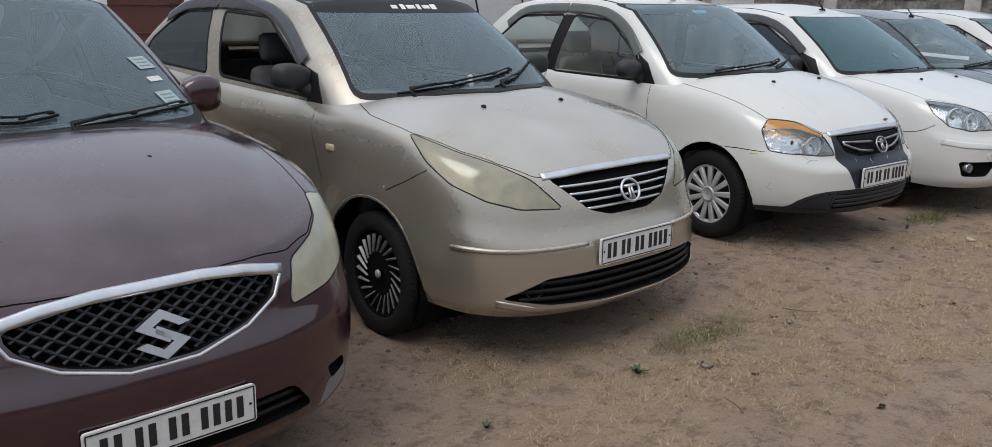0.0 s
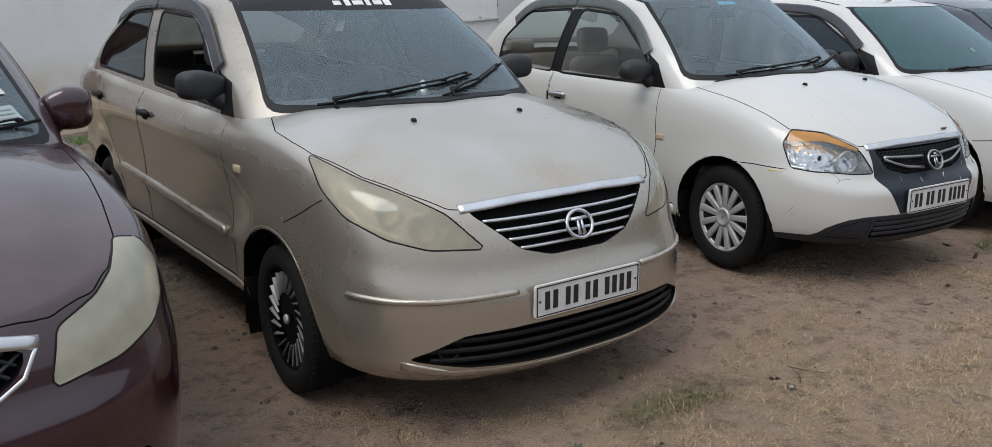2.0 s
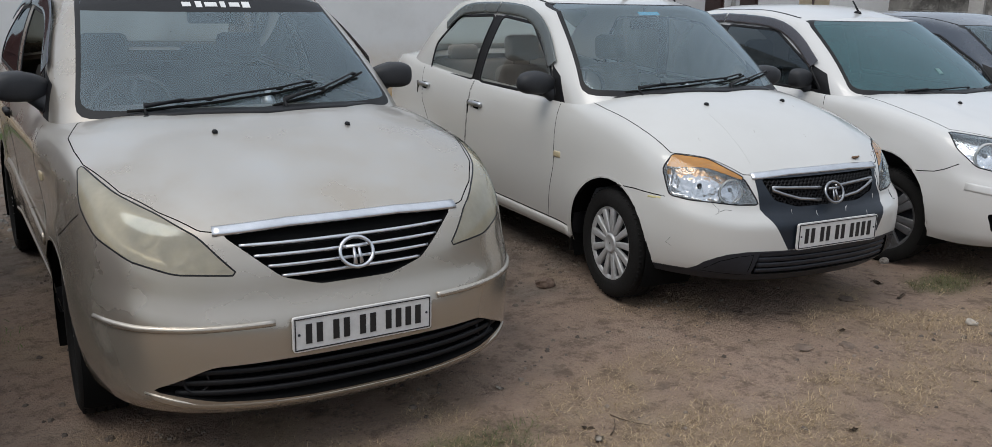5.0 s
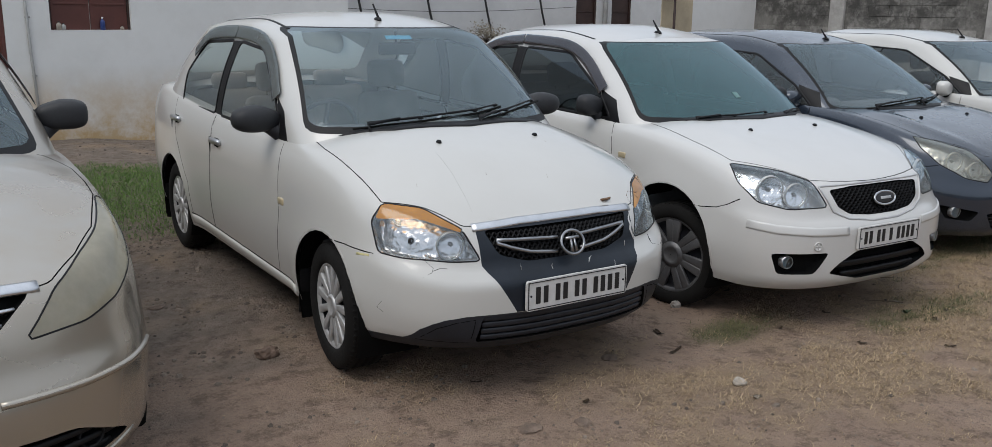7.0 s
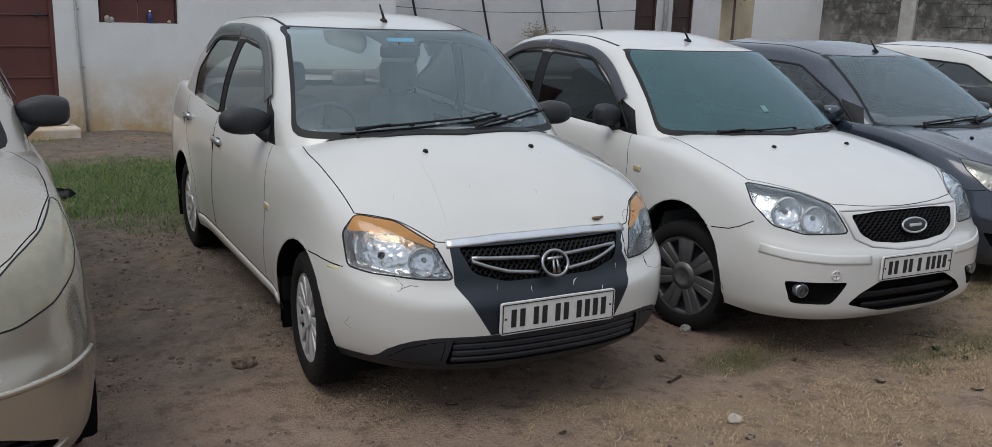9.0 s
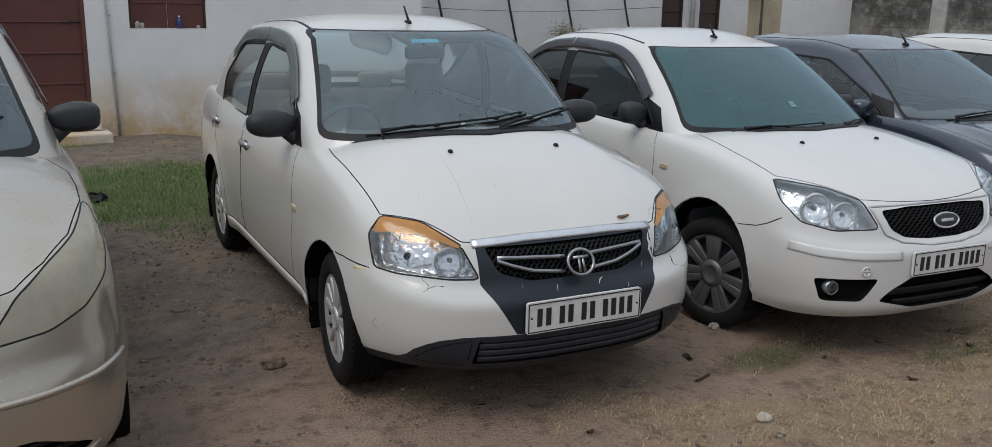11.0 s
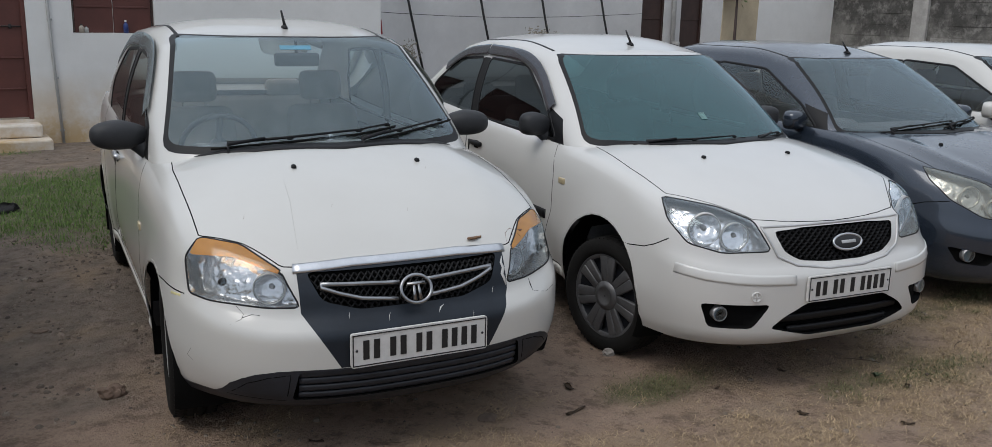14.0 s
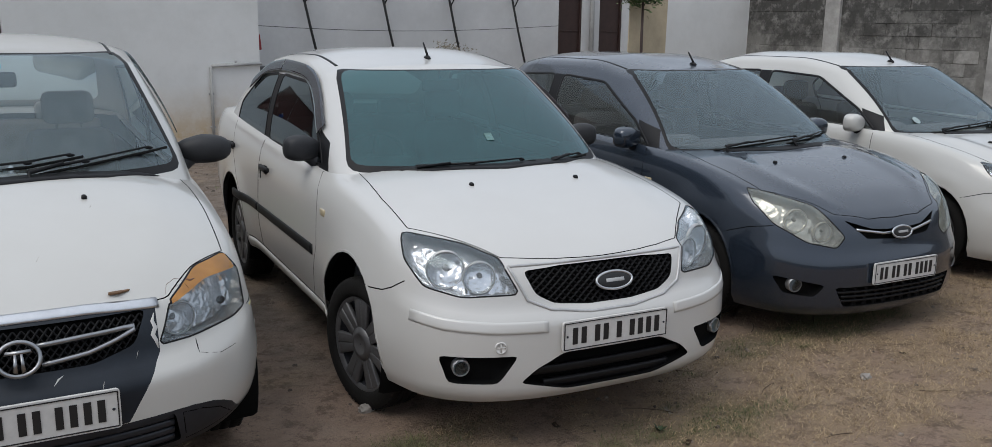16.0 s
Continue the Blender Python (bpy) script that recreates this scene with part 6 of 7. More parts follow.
def make_ground():
    ss, ds = spread(-4, 14, 0.11, 400), spread(-3.6, 9.2, 0.11, 400)
    verts = [(s, d, terrain(s, d)) for d in ds for s in ss]
    n = len(ss)
    faces = [(j * n + i, j * n + i + 1, (j + 1) * n + i + 1, (j + 1) * n + i) for j in range(len(ds) - 1) for i in range(n - 1)]
    me = bpy.data.meshes.new("ground")
    me.from_pydata(verts, [], faces)
    me.shade_smooth()
    # dark: soil patches behind the car fronts, plus painted under-car shade
    for name, f in (("straw", straw_at), ("green", green_at),
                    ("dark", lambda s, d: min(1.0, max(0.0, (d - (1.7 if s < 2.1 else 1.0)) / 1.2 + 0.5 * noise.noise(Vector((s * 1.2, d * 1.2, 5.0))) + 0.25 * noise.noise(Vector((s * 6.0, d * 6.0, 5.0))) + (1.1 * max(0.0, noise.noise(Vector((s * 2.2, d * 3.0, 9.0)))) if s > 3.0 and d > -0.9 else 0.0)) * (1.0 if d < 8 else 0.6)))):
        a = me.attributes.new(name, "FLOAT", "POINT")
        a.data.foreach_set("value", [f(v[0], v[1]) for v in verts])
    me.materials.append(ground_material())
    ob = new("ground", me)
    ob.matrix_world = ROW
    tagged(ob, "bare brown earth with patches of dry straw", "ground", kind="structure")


make_ground()


def blades(name, count, where, size, lean, mat, label, rng, wide=0.0022, depth=(-2.6, 8.9)):
    """Many thin blades of grass where a chance function allows them."""
    verts, faces = [], []
    made = 0
    for _ in range(count * 12):
        if made >= count:
            break
        s, d = rng.uniform(-1.0, 12), rng.uniform(*depth)
        if rng.random() > where(s, d):
            continue
        made += 1
        a, b = rng.uniform(0, 6.283), rng.uniform(0, 6.283)
        h = rng.uniform(*size)
        tilt = rng.uniform(*lean)
        z = terrain(s, d) - 0.003
        r = math.sin(tilt) * h
        up = math.cos(tilt) * h
        w = wide * rng.uniform(0.7, 1.4)
        ca, sa, cb, sb = math.cos(a), math.sin(a), math.cos(b), math.sin(b)
        i = len(verts)
        verts += [(s - cb * w, d - sb * w, z), (s + cb * w, d + sb * w, z),
                  (s + ca * r * 0.45 + cb * w * 0.8, d + sa * r * 0.45 + sb * w * 0.8, z + up * 0.62), (s + ca * r * 0.45 - cb * w * 0.8, d + sa * r * 0.45 - sb * w * 0.8, z + up * 0.62),
                  (s + ca * r, d + sa * r, z + up * 0.95)]
        faces += [(i, i + 1, i + 2, i + 3), (i + 3, i + 2, i + 4)]
    me = bpy.data.meshes.new(name)
    me.from_pydata(verts, [], faces)
    me.materials.append(mat)
    ob = new(name, me)
    ob.matrix_world = ROW
    return tagged(ob, label, "grass", kind="stuff")


def island(name, a, b, rough=0.85):
    """A colour that varies from piece to piece of one mesh."""
    m, t, p = nodes_of(name)
    g = t.nodes.new("ShaderNodeNewGeometry")
    t.links.new(blend(t, g.outputs["Random Per Island"], a, b), p.inputs["Base Color"])
    setin(p, Roughness=rough)
    return m


STRAW = island("straw", (0.18, 0.122, 0.07), (0.58, 0.435, 0.265))
DULLGRASS = island("dull_grass", (0.07, 0.075, 0.03), (0.19, 0.175, 0.085))
GRASS = island("grass", (0.055, 0.115, 0.024), (0.155, 0.245, 0.06))
STONE = island("stone", (0.07, 0.054, 0.043), (0.27, 0.215, 0.17), 0.9)
RUBBLE = island("rubble", (0.10, 0.092, 0.08), (0.30, 0.285, 0.26), 0.9)
rng = random.Random(4)
blades("dry_grass", 100000, lambda s, d: straw_at(s, d) ** 1.6, (0.012, 0.045), (0.8, 1.5), STRAW, "matted straw-coloured dry grass on the earth", rng, 0.0012, (-1.7, 0.8))
blades("low_grass", 24000, lambda s, d: max(0.0, green_at(s, d) - 0.1), (0.010, 0.032), (0.5, 1.45), DULLGRASS, "short dull green grass in the straw", rng, 0.0013, (-0.9, 1.2))
blades("green_grass", 42000, green_at, (0.012, 0.05), (0.1, 1.1), GRASS, "short green grass growing between the cars", rng, 0.0022, (1.3, 8.9))


def tufts(name, count, where, blades_each, radius, length, mat, label, rng, wide, area):
    """Clumps of grass: blades that spring from one root and lean outwards."""
    verts, faces = [], []
    made = 0
    for _ in range(count * 60):
        if made >= count:
            break
        s0, d0 = rng.uniform(*area[0]), rng.uniform(*area[1])
        if rng.random() > where(s0, d0):
            continue
        made += 1
        size = rng.uniform(0.55, 1.25)
        for _ in range(int(blades_each * size)):
            a = rng.uniform(0, 6.283)
            r0 = radius * size * abs(rng.gauss(0, 0.5))
            s, d = s0 + 1.5 * r0 * math.cos(a), d0 + 0.8 * r0 * math.sin(a)
            h = rng.uniform(*length) * size
            q = a + rng.gauss(0, 0.8)
            lean = min(1.5, abs(rng.gauss(1.12, 0.35)))
            z = terrain(s, d) - 0.003
            ca, sa, up, r = math.cos(q), math.sin(q), math.cos(lean) * h, math.sin(lean) * h
            w = wide * rng.uniform(0.7, 1.4)
            i = len(verts)
            verts += [(s + sa * w, d - ca * w, z), (s - sa * w, d + ca * w, z),
                      (s + ca * r * 0.4 - sa * w * 0.8, d + sa * r * 0.4 + ca * w * 0.8, z + up * 0.7), (s + ca * r * 0.4 + sa * w * 0.8, d + sa * r * 0.4 - ca * w * 0.8, z + up * 0.7),
                      (s + ca * r, d + sa * r, z + up * rng.uniform(0.6, 1.0))]
            faces += [(i, i + 1, i + 2, i + 3), (i + 3, i + 2, i + 4)]
    me = bpy.data.meshes.new(name)
    me.from_pydata(verts, [], faces)
    me.materials.append(mat)
    ob = new(name, me)
    ob.matrix_world = ROW
    return tagged(ob, label, "grass", kind="stuff")


tufts("straw_tufts", 700, lambda s, d: max(0.0, straw_at(s, d) - 0.2), 60, 0.13, (0.015, 0.045), STRAW, "dry straw-coloured tufts of grass", rng, 0.0009, ((0.0, 11.0), (-1.6, 0.7)))
tufts("green_tufts", 170, lambda s, d: max(0.0, green_at(s, d) - 0.15), 70, 0.11, (0.012, 0.042), DULLGRASS, "short dull green tufts in the straw", rng, 0.0014, ((0.5, 11.0), (-0.8, 1.0)))


def pebbles(name, count, where, size, mat, label, rng):
    verts, faces = [], []
    made = 0
    for _ in range(count * 12):
        if made >= count:
            break
        s, d = rng.uniform(-2.5, 12.5), rng.uniform(-2.8, 8.8)
        if rng.random() > where(s, d):
            continue
        made += 1
        r = rng.uniform(*size) * rng.uniform(0.5, 1.0)
        z = terrain(s, d)
        i = len(verts)
        for k in range(5):
            q = 6.283 * k / 5 + rng.uniform(-0.3, 0.3)
            verts.append((s + r * math.cos(q) * rng.uniform(0.7, 1.3), d + r * math.sin(q) * rng.uniform(0.7, 1.3), z - 0.002))
        for k in range(5):
            q = 6.283 * k / 5 + rng.uniform(-0.3, 0.3)
            verts.append((s + 0.6 * r * math.cos(q), d + 0.6 * r * math.sin(q), z + r * rng.uniform(0.35, 0.7)))
        faces += [(i + k, i + (k + 1) % 5, i + 5 + (k + 1) % 5, i + 5 + k) for k in range(5)] + [tuple(i + 5 + k for k in range(5))]
    me = bpy.data.meshes.new(name)
    me.from_pydata(verts, [], faces)
    me.materials.append(mat)
    ob = new(name, me)
    ob.matrix_world = ROW
    return tagged(ob, label, "gravel", kind="stuff")


def clumped(s, d):
    """Loose crumbs gather in patches, more of them away from the car fronts."""
    n = noise.noise(Vector((s * 1.6, d * 1.6, 21.0))) + 0.7 * noise.noise(Vector((s * 5.3, d * 5.3, 8.0)))
    return min(1.0, max(0.02, 0.12 + 1.3 * n + 0.08 * max(0.0, d - 1.0)))


pebbles("clods", 8000, lambda s, d: max(0.0, 0.35 + 1.6 * noise.noise(Vector((s * 2.1, d * 2.1, 4.0)))) if d < 1.6 else 0.0, (0.0015, 0.008), STONE, "fine crumbs of dark earth on the yard", rng)
pebbles("soil_crumbs", 6500, lambda s, d: clumped(s, d) if 0.4 < d < 5 and 1.6 < s < 4.8 else 0.0, (0.003, 0.014), STONE, "loose crumbs and small stones on dark soil", rng)
pebbles("gravel", 6000, lambda s, d: clumped(s, d) if 1.0 < d < 5 and 1.5 < s < 5.0 else 0.15 * clumped(s, d), (0.004, 0.022), STONE, "scattered small stones and clods of earth", rng)


pebbles("rubble", 1500, lambda s, d: 1.0 if 3.6 < d < 8.6 and 0.9 < s < 2.7 else 0.0, (0.006, 0.035), RUBBLE, "grey broken stones and rubble along the wall", rng)


def lump(name, s, d, size, mat, label, category, flat=0.6, seed=0, turn=0.0):
    """One uneven stone or clod."""
    bm = bmesh.new()
    bmesh.ops.create_icosphere(bm, subdivisions=3, radius=1.0)
    for v in bm.verts:
        k = 1 + 0.28 * noise.noise(v.co * 1.3 + Vector((seed * 3.1, 0, 0))) + 0.22 * noise.noise(v.co * 3.4 + Vector((seed, 0, 0))) + 0.12 * noise.noise(v.co * 8 + Vector((seed, 0, 0)))
        v.co = Vector((v.co.x * k * size, v.co.y * k * size * 0.75, v.co.z * k * size * flat))
    ob = mesh_ob(name, bm, mat)
    ob.matrix_world = ROW @ pose(s, d, terrain(s, d) + size * flat * 0.45, 0, 0, turn)
    return tagged(ob, label, category)


BROWNSTONE = plain("brown_stone", (0.17, 0.115, 0.085), 0.9, var=0.35, scale=20, bumpy=0.4)
CLOD = plain("earth_clod", (0.20, 0.145, 0.11), 0.95, var=0.5, scale=18, bumpy=0.6)
GREYSTONE = plain("grey_stone", (0.33, 0.30, 0.27), 0.9, var=0.3, scale=25, bumpy=0.4)
lump("stone", 3.78, 1.2, 0.055, BROWNSTONE, "reddish brown stone on dark earth", "stone", 0.6, 1)
lump("stone", 6.05, 0.71, 0.035, GREYSTONE, "small pale grey stone by a tyre", "stone", 0.7, 2)
lump("stone", 8.25, -0.28, 0.03, GREYSTONE, "small pale stone on dry grass", "stone", 0.6, 3)
for i, (s, d, r) in enumerate(((4.25, -0.12, 0.05), (4.45, -0.2, 0.04), (3.35, 3.5, 0.08), (3.0, 2.6, 0.05), (3.6, 2.2, 0.04), (5.05, 0.25, 0.045))):
    lump("earth_clod", s, d, r, CLOD, "flat crumbling clod of dry earth", "clod", 0.2, 5 + i, 40 * i)
# crushed paper cup lid, scraps, twigs and leaves
PAPER = plain("dirty_paper", (0.42, 0.37, 0.31), 0.85, var=0.3, scale=30)
bm = bmesh.new()
lathe(bm, [(0.002, 0.004), (0.028, 0.005), (0.034, 0.02), (0.042, 0.024), (0.046, 0.018), (0.05, 0.004), (0.045, 0.0)], 18, "z")
for v in bm.verts:
    k = 1 + 0.25 * noise.noise(v.co * 45)
    v.co = Vector((v.co.x * 0.95 * k, v.co.y * 0.62 * k, 0.55 * v.co.z * k + 2.5 * v.co.x * v.co.y))
ob = mesh_ob("crushed_cup", bm, PAPER, smooth=True)
ob.matrix_world = ROW @ pose(5.34, -0.27, terrain(5.34, -0.27) + 0.002, 6, 5, 20)
tagged(ob, "crushed dirty white paper cup on the ground", "litter")


def scrap(name, s, d, w, h, mat, label, category, rng, turn=0.0):
    """A bent flat scrap."""
    bm = bmesh.new()
    rows = []
    for j in range(4):
        rows.append([bm.verts.new(((i / 4 - 0.5) * w * rng.uniform(0.8, 1.1), (j / 3 - 0.5) * h * rng.uniform(0.8, 1.15), rng.uniform(0, 0.25) * min(w, h) + 0.1 * min(w, h) * abs(i - 2))) for i in range(5)])
    grid_faces(bm, rows)
    r = bmesh.ops.solidify(bm, geom=bm.faces[:], thickness=0.0015)
    ob = mesh_ob(name, bm, mat, smooth=True)
    ob.matrix_world = ROW @ pose(s, d, terrain(s, d) + 0.002, rng.uniform(-6, 6), rng.uniform(-6, 6), turn)
    return tagged(ob, label, category)


DRYLEAF = plain("litter_leaf", (0.10, 0.065, 0.04), 0.85, var=0.4, scale=30)
for i, (s, d, w, h) in enumerate(((5.25, -0.42, 0.05, 0.03), (2.95, -0.28, 0.04, 0.03), (2.2, -0.3, 0.06, 0.04), (3.3, 1.6, 0.05, 0.03), (3.62, 3.2, 0.05, 0.03), (7.2, 0.0, 0.07, 0.015), (2.9, 0.3, 0.04, 0.03))):
    scrap("paper_scrap", s, d, w, h, PAPER, "small pale scrap of paper litter", "litter", rng, 50 * i)
for i in range(26):
    s, d = rng.uniform(0.6, 9.5), rng.uniform(-1.6, 0.9)
    scrap("dead_leaf", s, d, rng.uniform(0.03, 0.06), rng.uniform(0.015, 0.03), DRYLEAF, "small brown dead leaf on the earth", "leaf", rng, rng.uniform(0, 360))
scrap("bark_piece", 5.46, 0.20, 0.16, 0.02, DRYLEAF, "dark curled strip of bark on earth", "bark", rng, 20)
scrap("bark_piece", 5.60, 0.44, 0.08, 0.03, DRYLEAF, "dark curled strip of bark on earth", "bark", rng, 70)
BLACKJUNK = plain("black_sheet", (0.02, 0.02, 0.022), 0.6)
scrap("plastic_sheet", 3.62, 5.3, 0.3, 0.2, BLACKJUNK, "crumpled black plastic sheet on grass", "litter", rng, 15)
for i in range(14):
    s, d = rng.uniform(1.0, 9.0), rng.uniform(-1.4, 0.7)
    L, q = rng.uniform(0.08, 0.25), rng.uniform(0, 6.28)
    bm = bmesh.new()
    tube(bm, [(s + L * k * math.cos(q + 0.3 * k), d + L * k * math.sin(q + 0.3 * k), terrain(s, d) + 0.006 + 0.008 * (k % 2)) for k in (0, 0.3, 0.65, 1.0)], 0.0028, 5, r_end=0.0012)
    ob = mesh_ob("twig", bm, DRYLEAF)
    ob.matrix_world = ROW
    tagged(ob, "thin dry brown twig on the ground", "twig")


def weed(s, d, n, r, rng):
    """A small broad-leaved weed."""
    e = new("weed")
    e.matrix_world = ROW @ pose(s, d, terrain(s, d))
    tagged(e, "small dark green weed in dry grass", "weed")
    for i in range(n):
        q, t = 6.283 * i / n + rng.uniform(-0.3, 0.3), rng.uniform(0.3, 1.2)
        L = r * rng.uniform(0.6, 1.1)
        bm = bmesh.new()
        rows = []
        for k in range(4):
            u = k / 3
            w = L * 0.22 * math.sin(math.pi * min(0.97, 0.15 + 0.85 * u))
            c = Vector((math.cos(q) * math.sin(t) * L * u, math.sin(q) * math.sin(t) * L * u, math.cos(t) * L * u - 0.2 * L * u * u + 0.004))
            sd = Vector((-math.sin(q), math.cos(q), 0)) * w
            rows.append([bm.verts.new(c - sd), bm.verts.new(c + Vector((0, 0, -0.15 * w))), bm.verts.new(c + sd)])
        grid_faces(bm, rows)
        part("leaf", bm, GRASSLEAF, e)


GRASSLEAF = plain("weed_leaf", (0.04, 0.065, 0.028), 0.6, var=0.3, scale=40)
weed(1.97, -0.10, 11, 0.055, rng)
weed(1.15, -0.02, 8, 0.04, rng)
weed(7.0, -0.15, 8, 0.05, rng)

# ---- house and walls ----
def plaster():
    m, t, p = nodes_of("old_plaster")
    co = t.nodes.new("ShaderNodeTexCoord").outputs["Object"]
    big = noise_ramp(t, co, 0.7, 0.35, 0.7, 5)
    mid = noise_ramp(t, co, 3.0, 0.45, 0.75, 6, 0.65)
    fine = noise_ramp(t, co, 45.0, 0.3, 0.7, 4)
    sep = t.nodes.new("ShaderNodeSeparateXYZ")
    t.links.new(co, sep.inputs[0])
    low = t.nodes.new("ShaderNodeMapRange")
    low.inputs["From Min"].default_value, low.inputs["From Max"].default_value = 0.85, -0.05
    t.links.new(sep.outputs["Z"], low.inputs["Value"])
    col = blend(t, big, (0.68, 0.68, 0.665), (0.74, 0.735, 0.72))
    stain = t.nodes.new("ShaderNodeMath")
    stain.operation = "MULTIPLY"
    t.links.new(low.outputs["Result"], stain.inputs[0])
    n2 = noise_ramp(t, co, 2.2, 0.25, 0.6, 6, 0.7)
    t.links.new(n2, stain.inputs[1])
    col = blend(t, mul(t, stain.outputs[0], 1.25), col, (0.47, 0.33, 0.17))
    col = blend(t, mul(t, mid, 0.25), col, (0.50, 0.49, 0.46))
    chip = noise_ramp(t, co, 9.0, 0.70, 0.74, 5)
    col = blend(t, mul(t, mul(t, chip, low.outputs["Result"]), 0.8), col, (0.22, 0.17, 0.13))
    t.links.new(col, p.inputs["Base Color"])
    setin(p, Roughness=0.92)
    bump(t, p, fine, 0.15, 0.004)
    return m


PLASTER = plaster()
GREYPLASTER = plain("grey_whitewash", (0.62, 0.62, 0.62), 0.92, var=0.12, scale=1.4, bumpy=0.1)
BROWNDOOR = plain("brown_metal_door", (0.105, 0.032, 0.024), 0.55, var=0.25, scale=3.0)
DARKWOOD = plain("dark_wood", (0.045, 0.022, 0.018), 0.6, var=0.3, scale=5.0)
CONCRETE = plain("stained_concrete", (0.26, 0.25, 0.23), 0.95, var=0.3, scale=2.5, bumpy=0.3)
PVC = plain("grey_pipe", (0.40, 0.40, 0.39), 0.5, var=0.2)
PLY = plain("plywood_board", (0.47, 0.39, 0.27), 0.75, var=0.2, scale=3.0)
IRON = plain("black_iron", (0.018, 0.018, 0.018), 0.6)


def wall_run(name, spans, d0, d1, z1, mat, label, z0=-0.5):
    """A wall along the row, whole round its openings, from the solid fields (s0, s1, bottom, top)."""
    ss = sorted({v for q in spans for v in q[:2]})
    zs = sorted({v for q in spans for v in q[2:]})
    solid = {(i, j) for i in range(len(ss) - 1) for j in range(len(zs) - 1)
             if any(q[0] < (ss[i] + ss[i + 1]) / 2 < q[1] and q[2] < (zs[j] + zs[j + 1]) / 2 < q[3] for q in spans)}
    bm = bmesh.new()
    grid = {}

    def at(i, j, d):
        if (i, j, d) not in grid:
            grid[i, j, d] = bm.verts.new((ss[i], d, zs[j]))
        return grid[i, j, d]
    for i, j in solid:
        bm.faces.new([at(i, j, d0), at(i + 1, j, d0), at(i + 1, j + 1, d0), at(i, j + 1, d0)])
        bm.faces.new([at(i, j, d1), at(i, j + 1, d1), at(i + 1, j + 1, d1), at(i + 1, j, d1)])
        for di, dj, a, b in ((-1, 0, (i, j + 1), (i, j)), (1, 0, (i + 1, j), (i + 1, j + 1)), (0, -1, (i, j), (i + 1, j)), (0, 1, (i + 1, j + 1), (i, j + 1))):
            if (i + di, j + dj) not in solid:
                bm.faces.new([at(*a, d0), at(*a, d1), at(*b, d1), at(*b, d0)])
    bmesh.ops.recalc_face_normals(bm, faces=bm.faces)
    ob = mesh_ob(name, bm, mat)
    ob.matrix_world = ROW
    return tagged(ob, label, "wall", kind="structure")


TOP = 4.2
HW = wall_run("wall_house", [(-16, 0.15, -0.5, TOP), (0.15, 1.1, 2.35, TOP), (0.15, 1.1, -0.5, 0.29), (1.1, 3.3, -0.5, TOP), (3.3, 4.26, 2.35, TOP), (3.3, 4.26, -0.5, 0.29), (4.26, 4.735, -0.5, TOP),
                             (4.735, 5.63, -0.5, 1.25), (4.735, 5.63, 2.2, TOP), (5.63, 8.56, -0.5, TOP)], 8.9, 9.15, TOP, PLASTER, "whitewashed plaster wall with ochre damp stains")
wall_run("wall_return", [(8.31, 8.56, -0.5, TOP)], 9.15, 12.3, TOP, PLASTER, "whitewashed plaster side wall of the house")
wall_run("wall_court", [(8.56, 16.04, -0.5, TOP), (16.04, 16.65, 2.3, TOP), (16.65, 17.12, -0.5, TOP), (17.12, 17.74, 2.3, TOP), (17.74, 19.5, -0.5, TOP)], 12.3, 12.5, TOP, GREYPLASTER, "pale grey whitewashed courtyard wall")
wall_run("wall_pillar", [(16.04, 18.25, -0.5, TOP)], 9.3, 9.6, TOP, PLASTER, "broad whitewashed pillar wall")
wall_run("wall_inner", [(0.0, 8.0, -0.5, TOP)], 11.0, 11.2, TOP, GREYPLASTER, "plain wall inside the house")


def panel_door(name, s, w, z0, z1, d, mat, bands, label, handle=True):
    """A sheet door with pressed bands, frame and bolt, in the wall plane d."""
    e = new(name)
    e.matrix_world = ROW @ pose(s + w / 2, d, z0)
    tagged(e, label, "door", kind="structure")
    h = z1 - z0
    bm = bmesh.new()
    box(bm, w - 0.06, 0.04, h - 0.04, (0, 0.03, h / 2))
    part("leaf", bm, mat, e, smooth=False)
    bm = bmesh.new()
    for sx in (-1, 1):
        box(bm, 0.045, 0.09, h, (sx * (w / 2 - 0.024), 0.02, h / 2), None, 0.005)
    box(bm, w - 0.1, 0.09, 0.045, (0, 0.02, h - 0.024), None, 0.005)
    part("door_frame", bm, mat, e, smooth=False)
    for k in range(1, bands):
        bm = bmesh.new()
        box(bm, w - 0.1, 0.02, 0.018, (0, 0.004, h * k / bands), None, 0.005)
        part("rib", bm, mat, e, smooth=False)
    if handle:
        bm = bmesh.new()
        tube(bm, [(w / 2 - 0.25, 0.0, h * 0.5), (w / 2 - 0.04, 0.0, h * 0.5)], 0.009, 8)
        box(bm, 0.03, 0.03, 0.05, (w / 2 - 0.16, 0.005, h * 0.5), None, 0.004)
        part("bolt", bm, IRON, e)
    return e


panel_door("door_1", 3.3, 0.96, 0.29, 2.35, 8.93, BROWNDOOR, 6, "closed red-brown sheet metal door with pressed ribs")
panel_door("door_2", 0.15, 0.95, 0.29, 2.35, 8.93, BROWNDOOR, 6, "closed red-brown sheet metal door with pressed ribs")
panel_door("door_3", 16.04, 0.61, -0.05, 2.3, 12.34, DARKWOOD, 3, "closed dark brown wooden door", False)
panel_door("door_4", 17.12, 0.62, -0.05, 2.3, 12.34, DARKWOOD, 3, "closed dark brown wooden door", False)
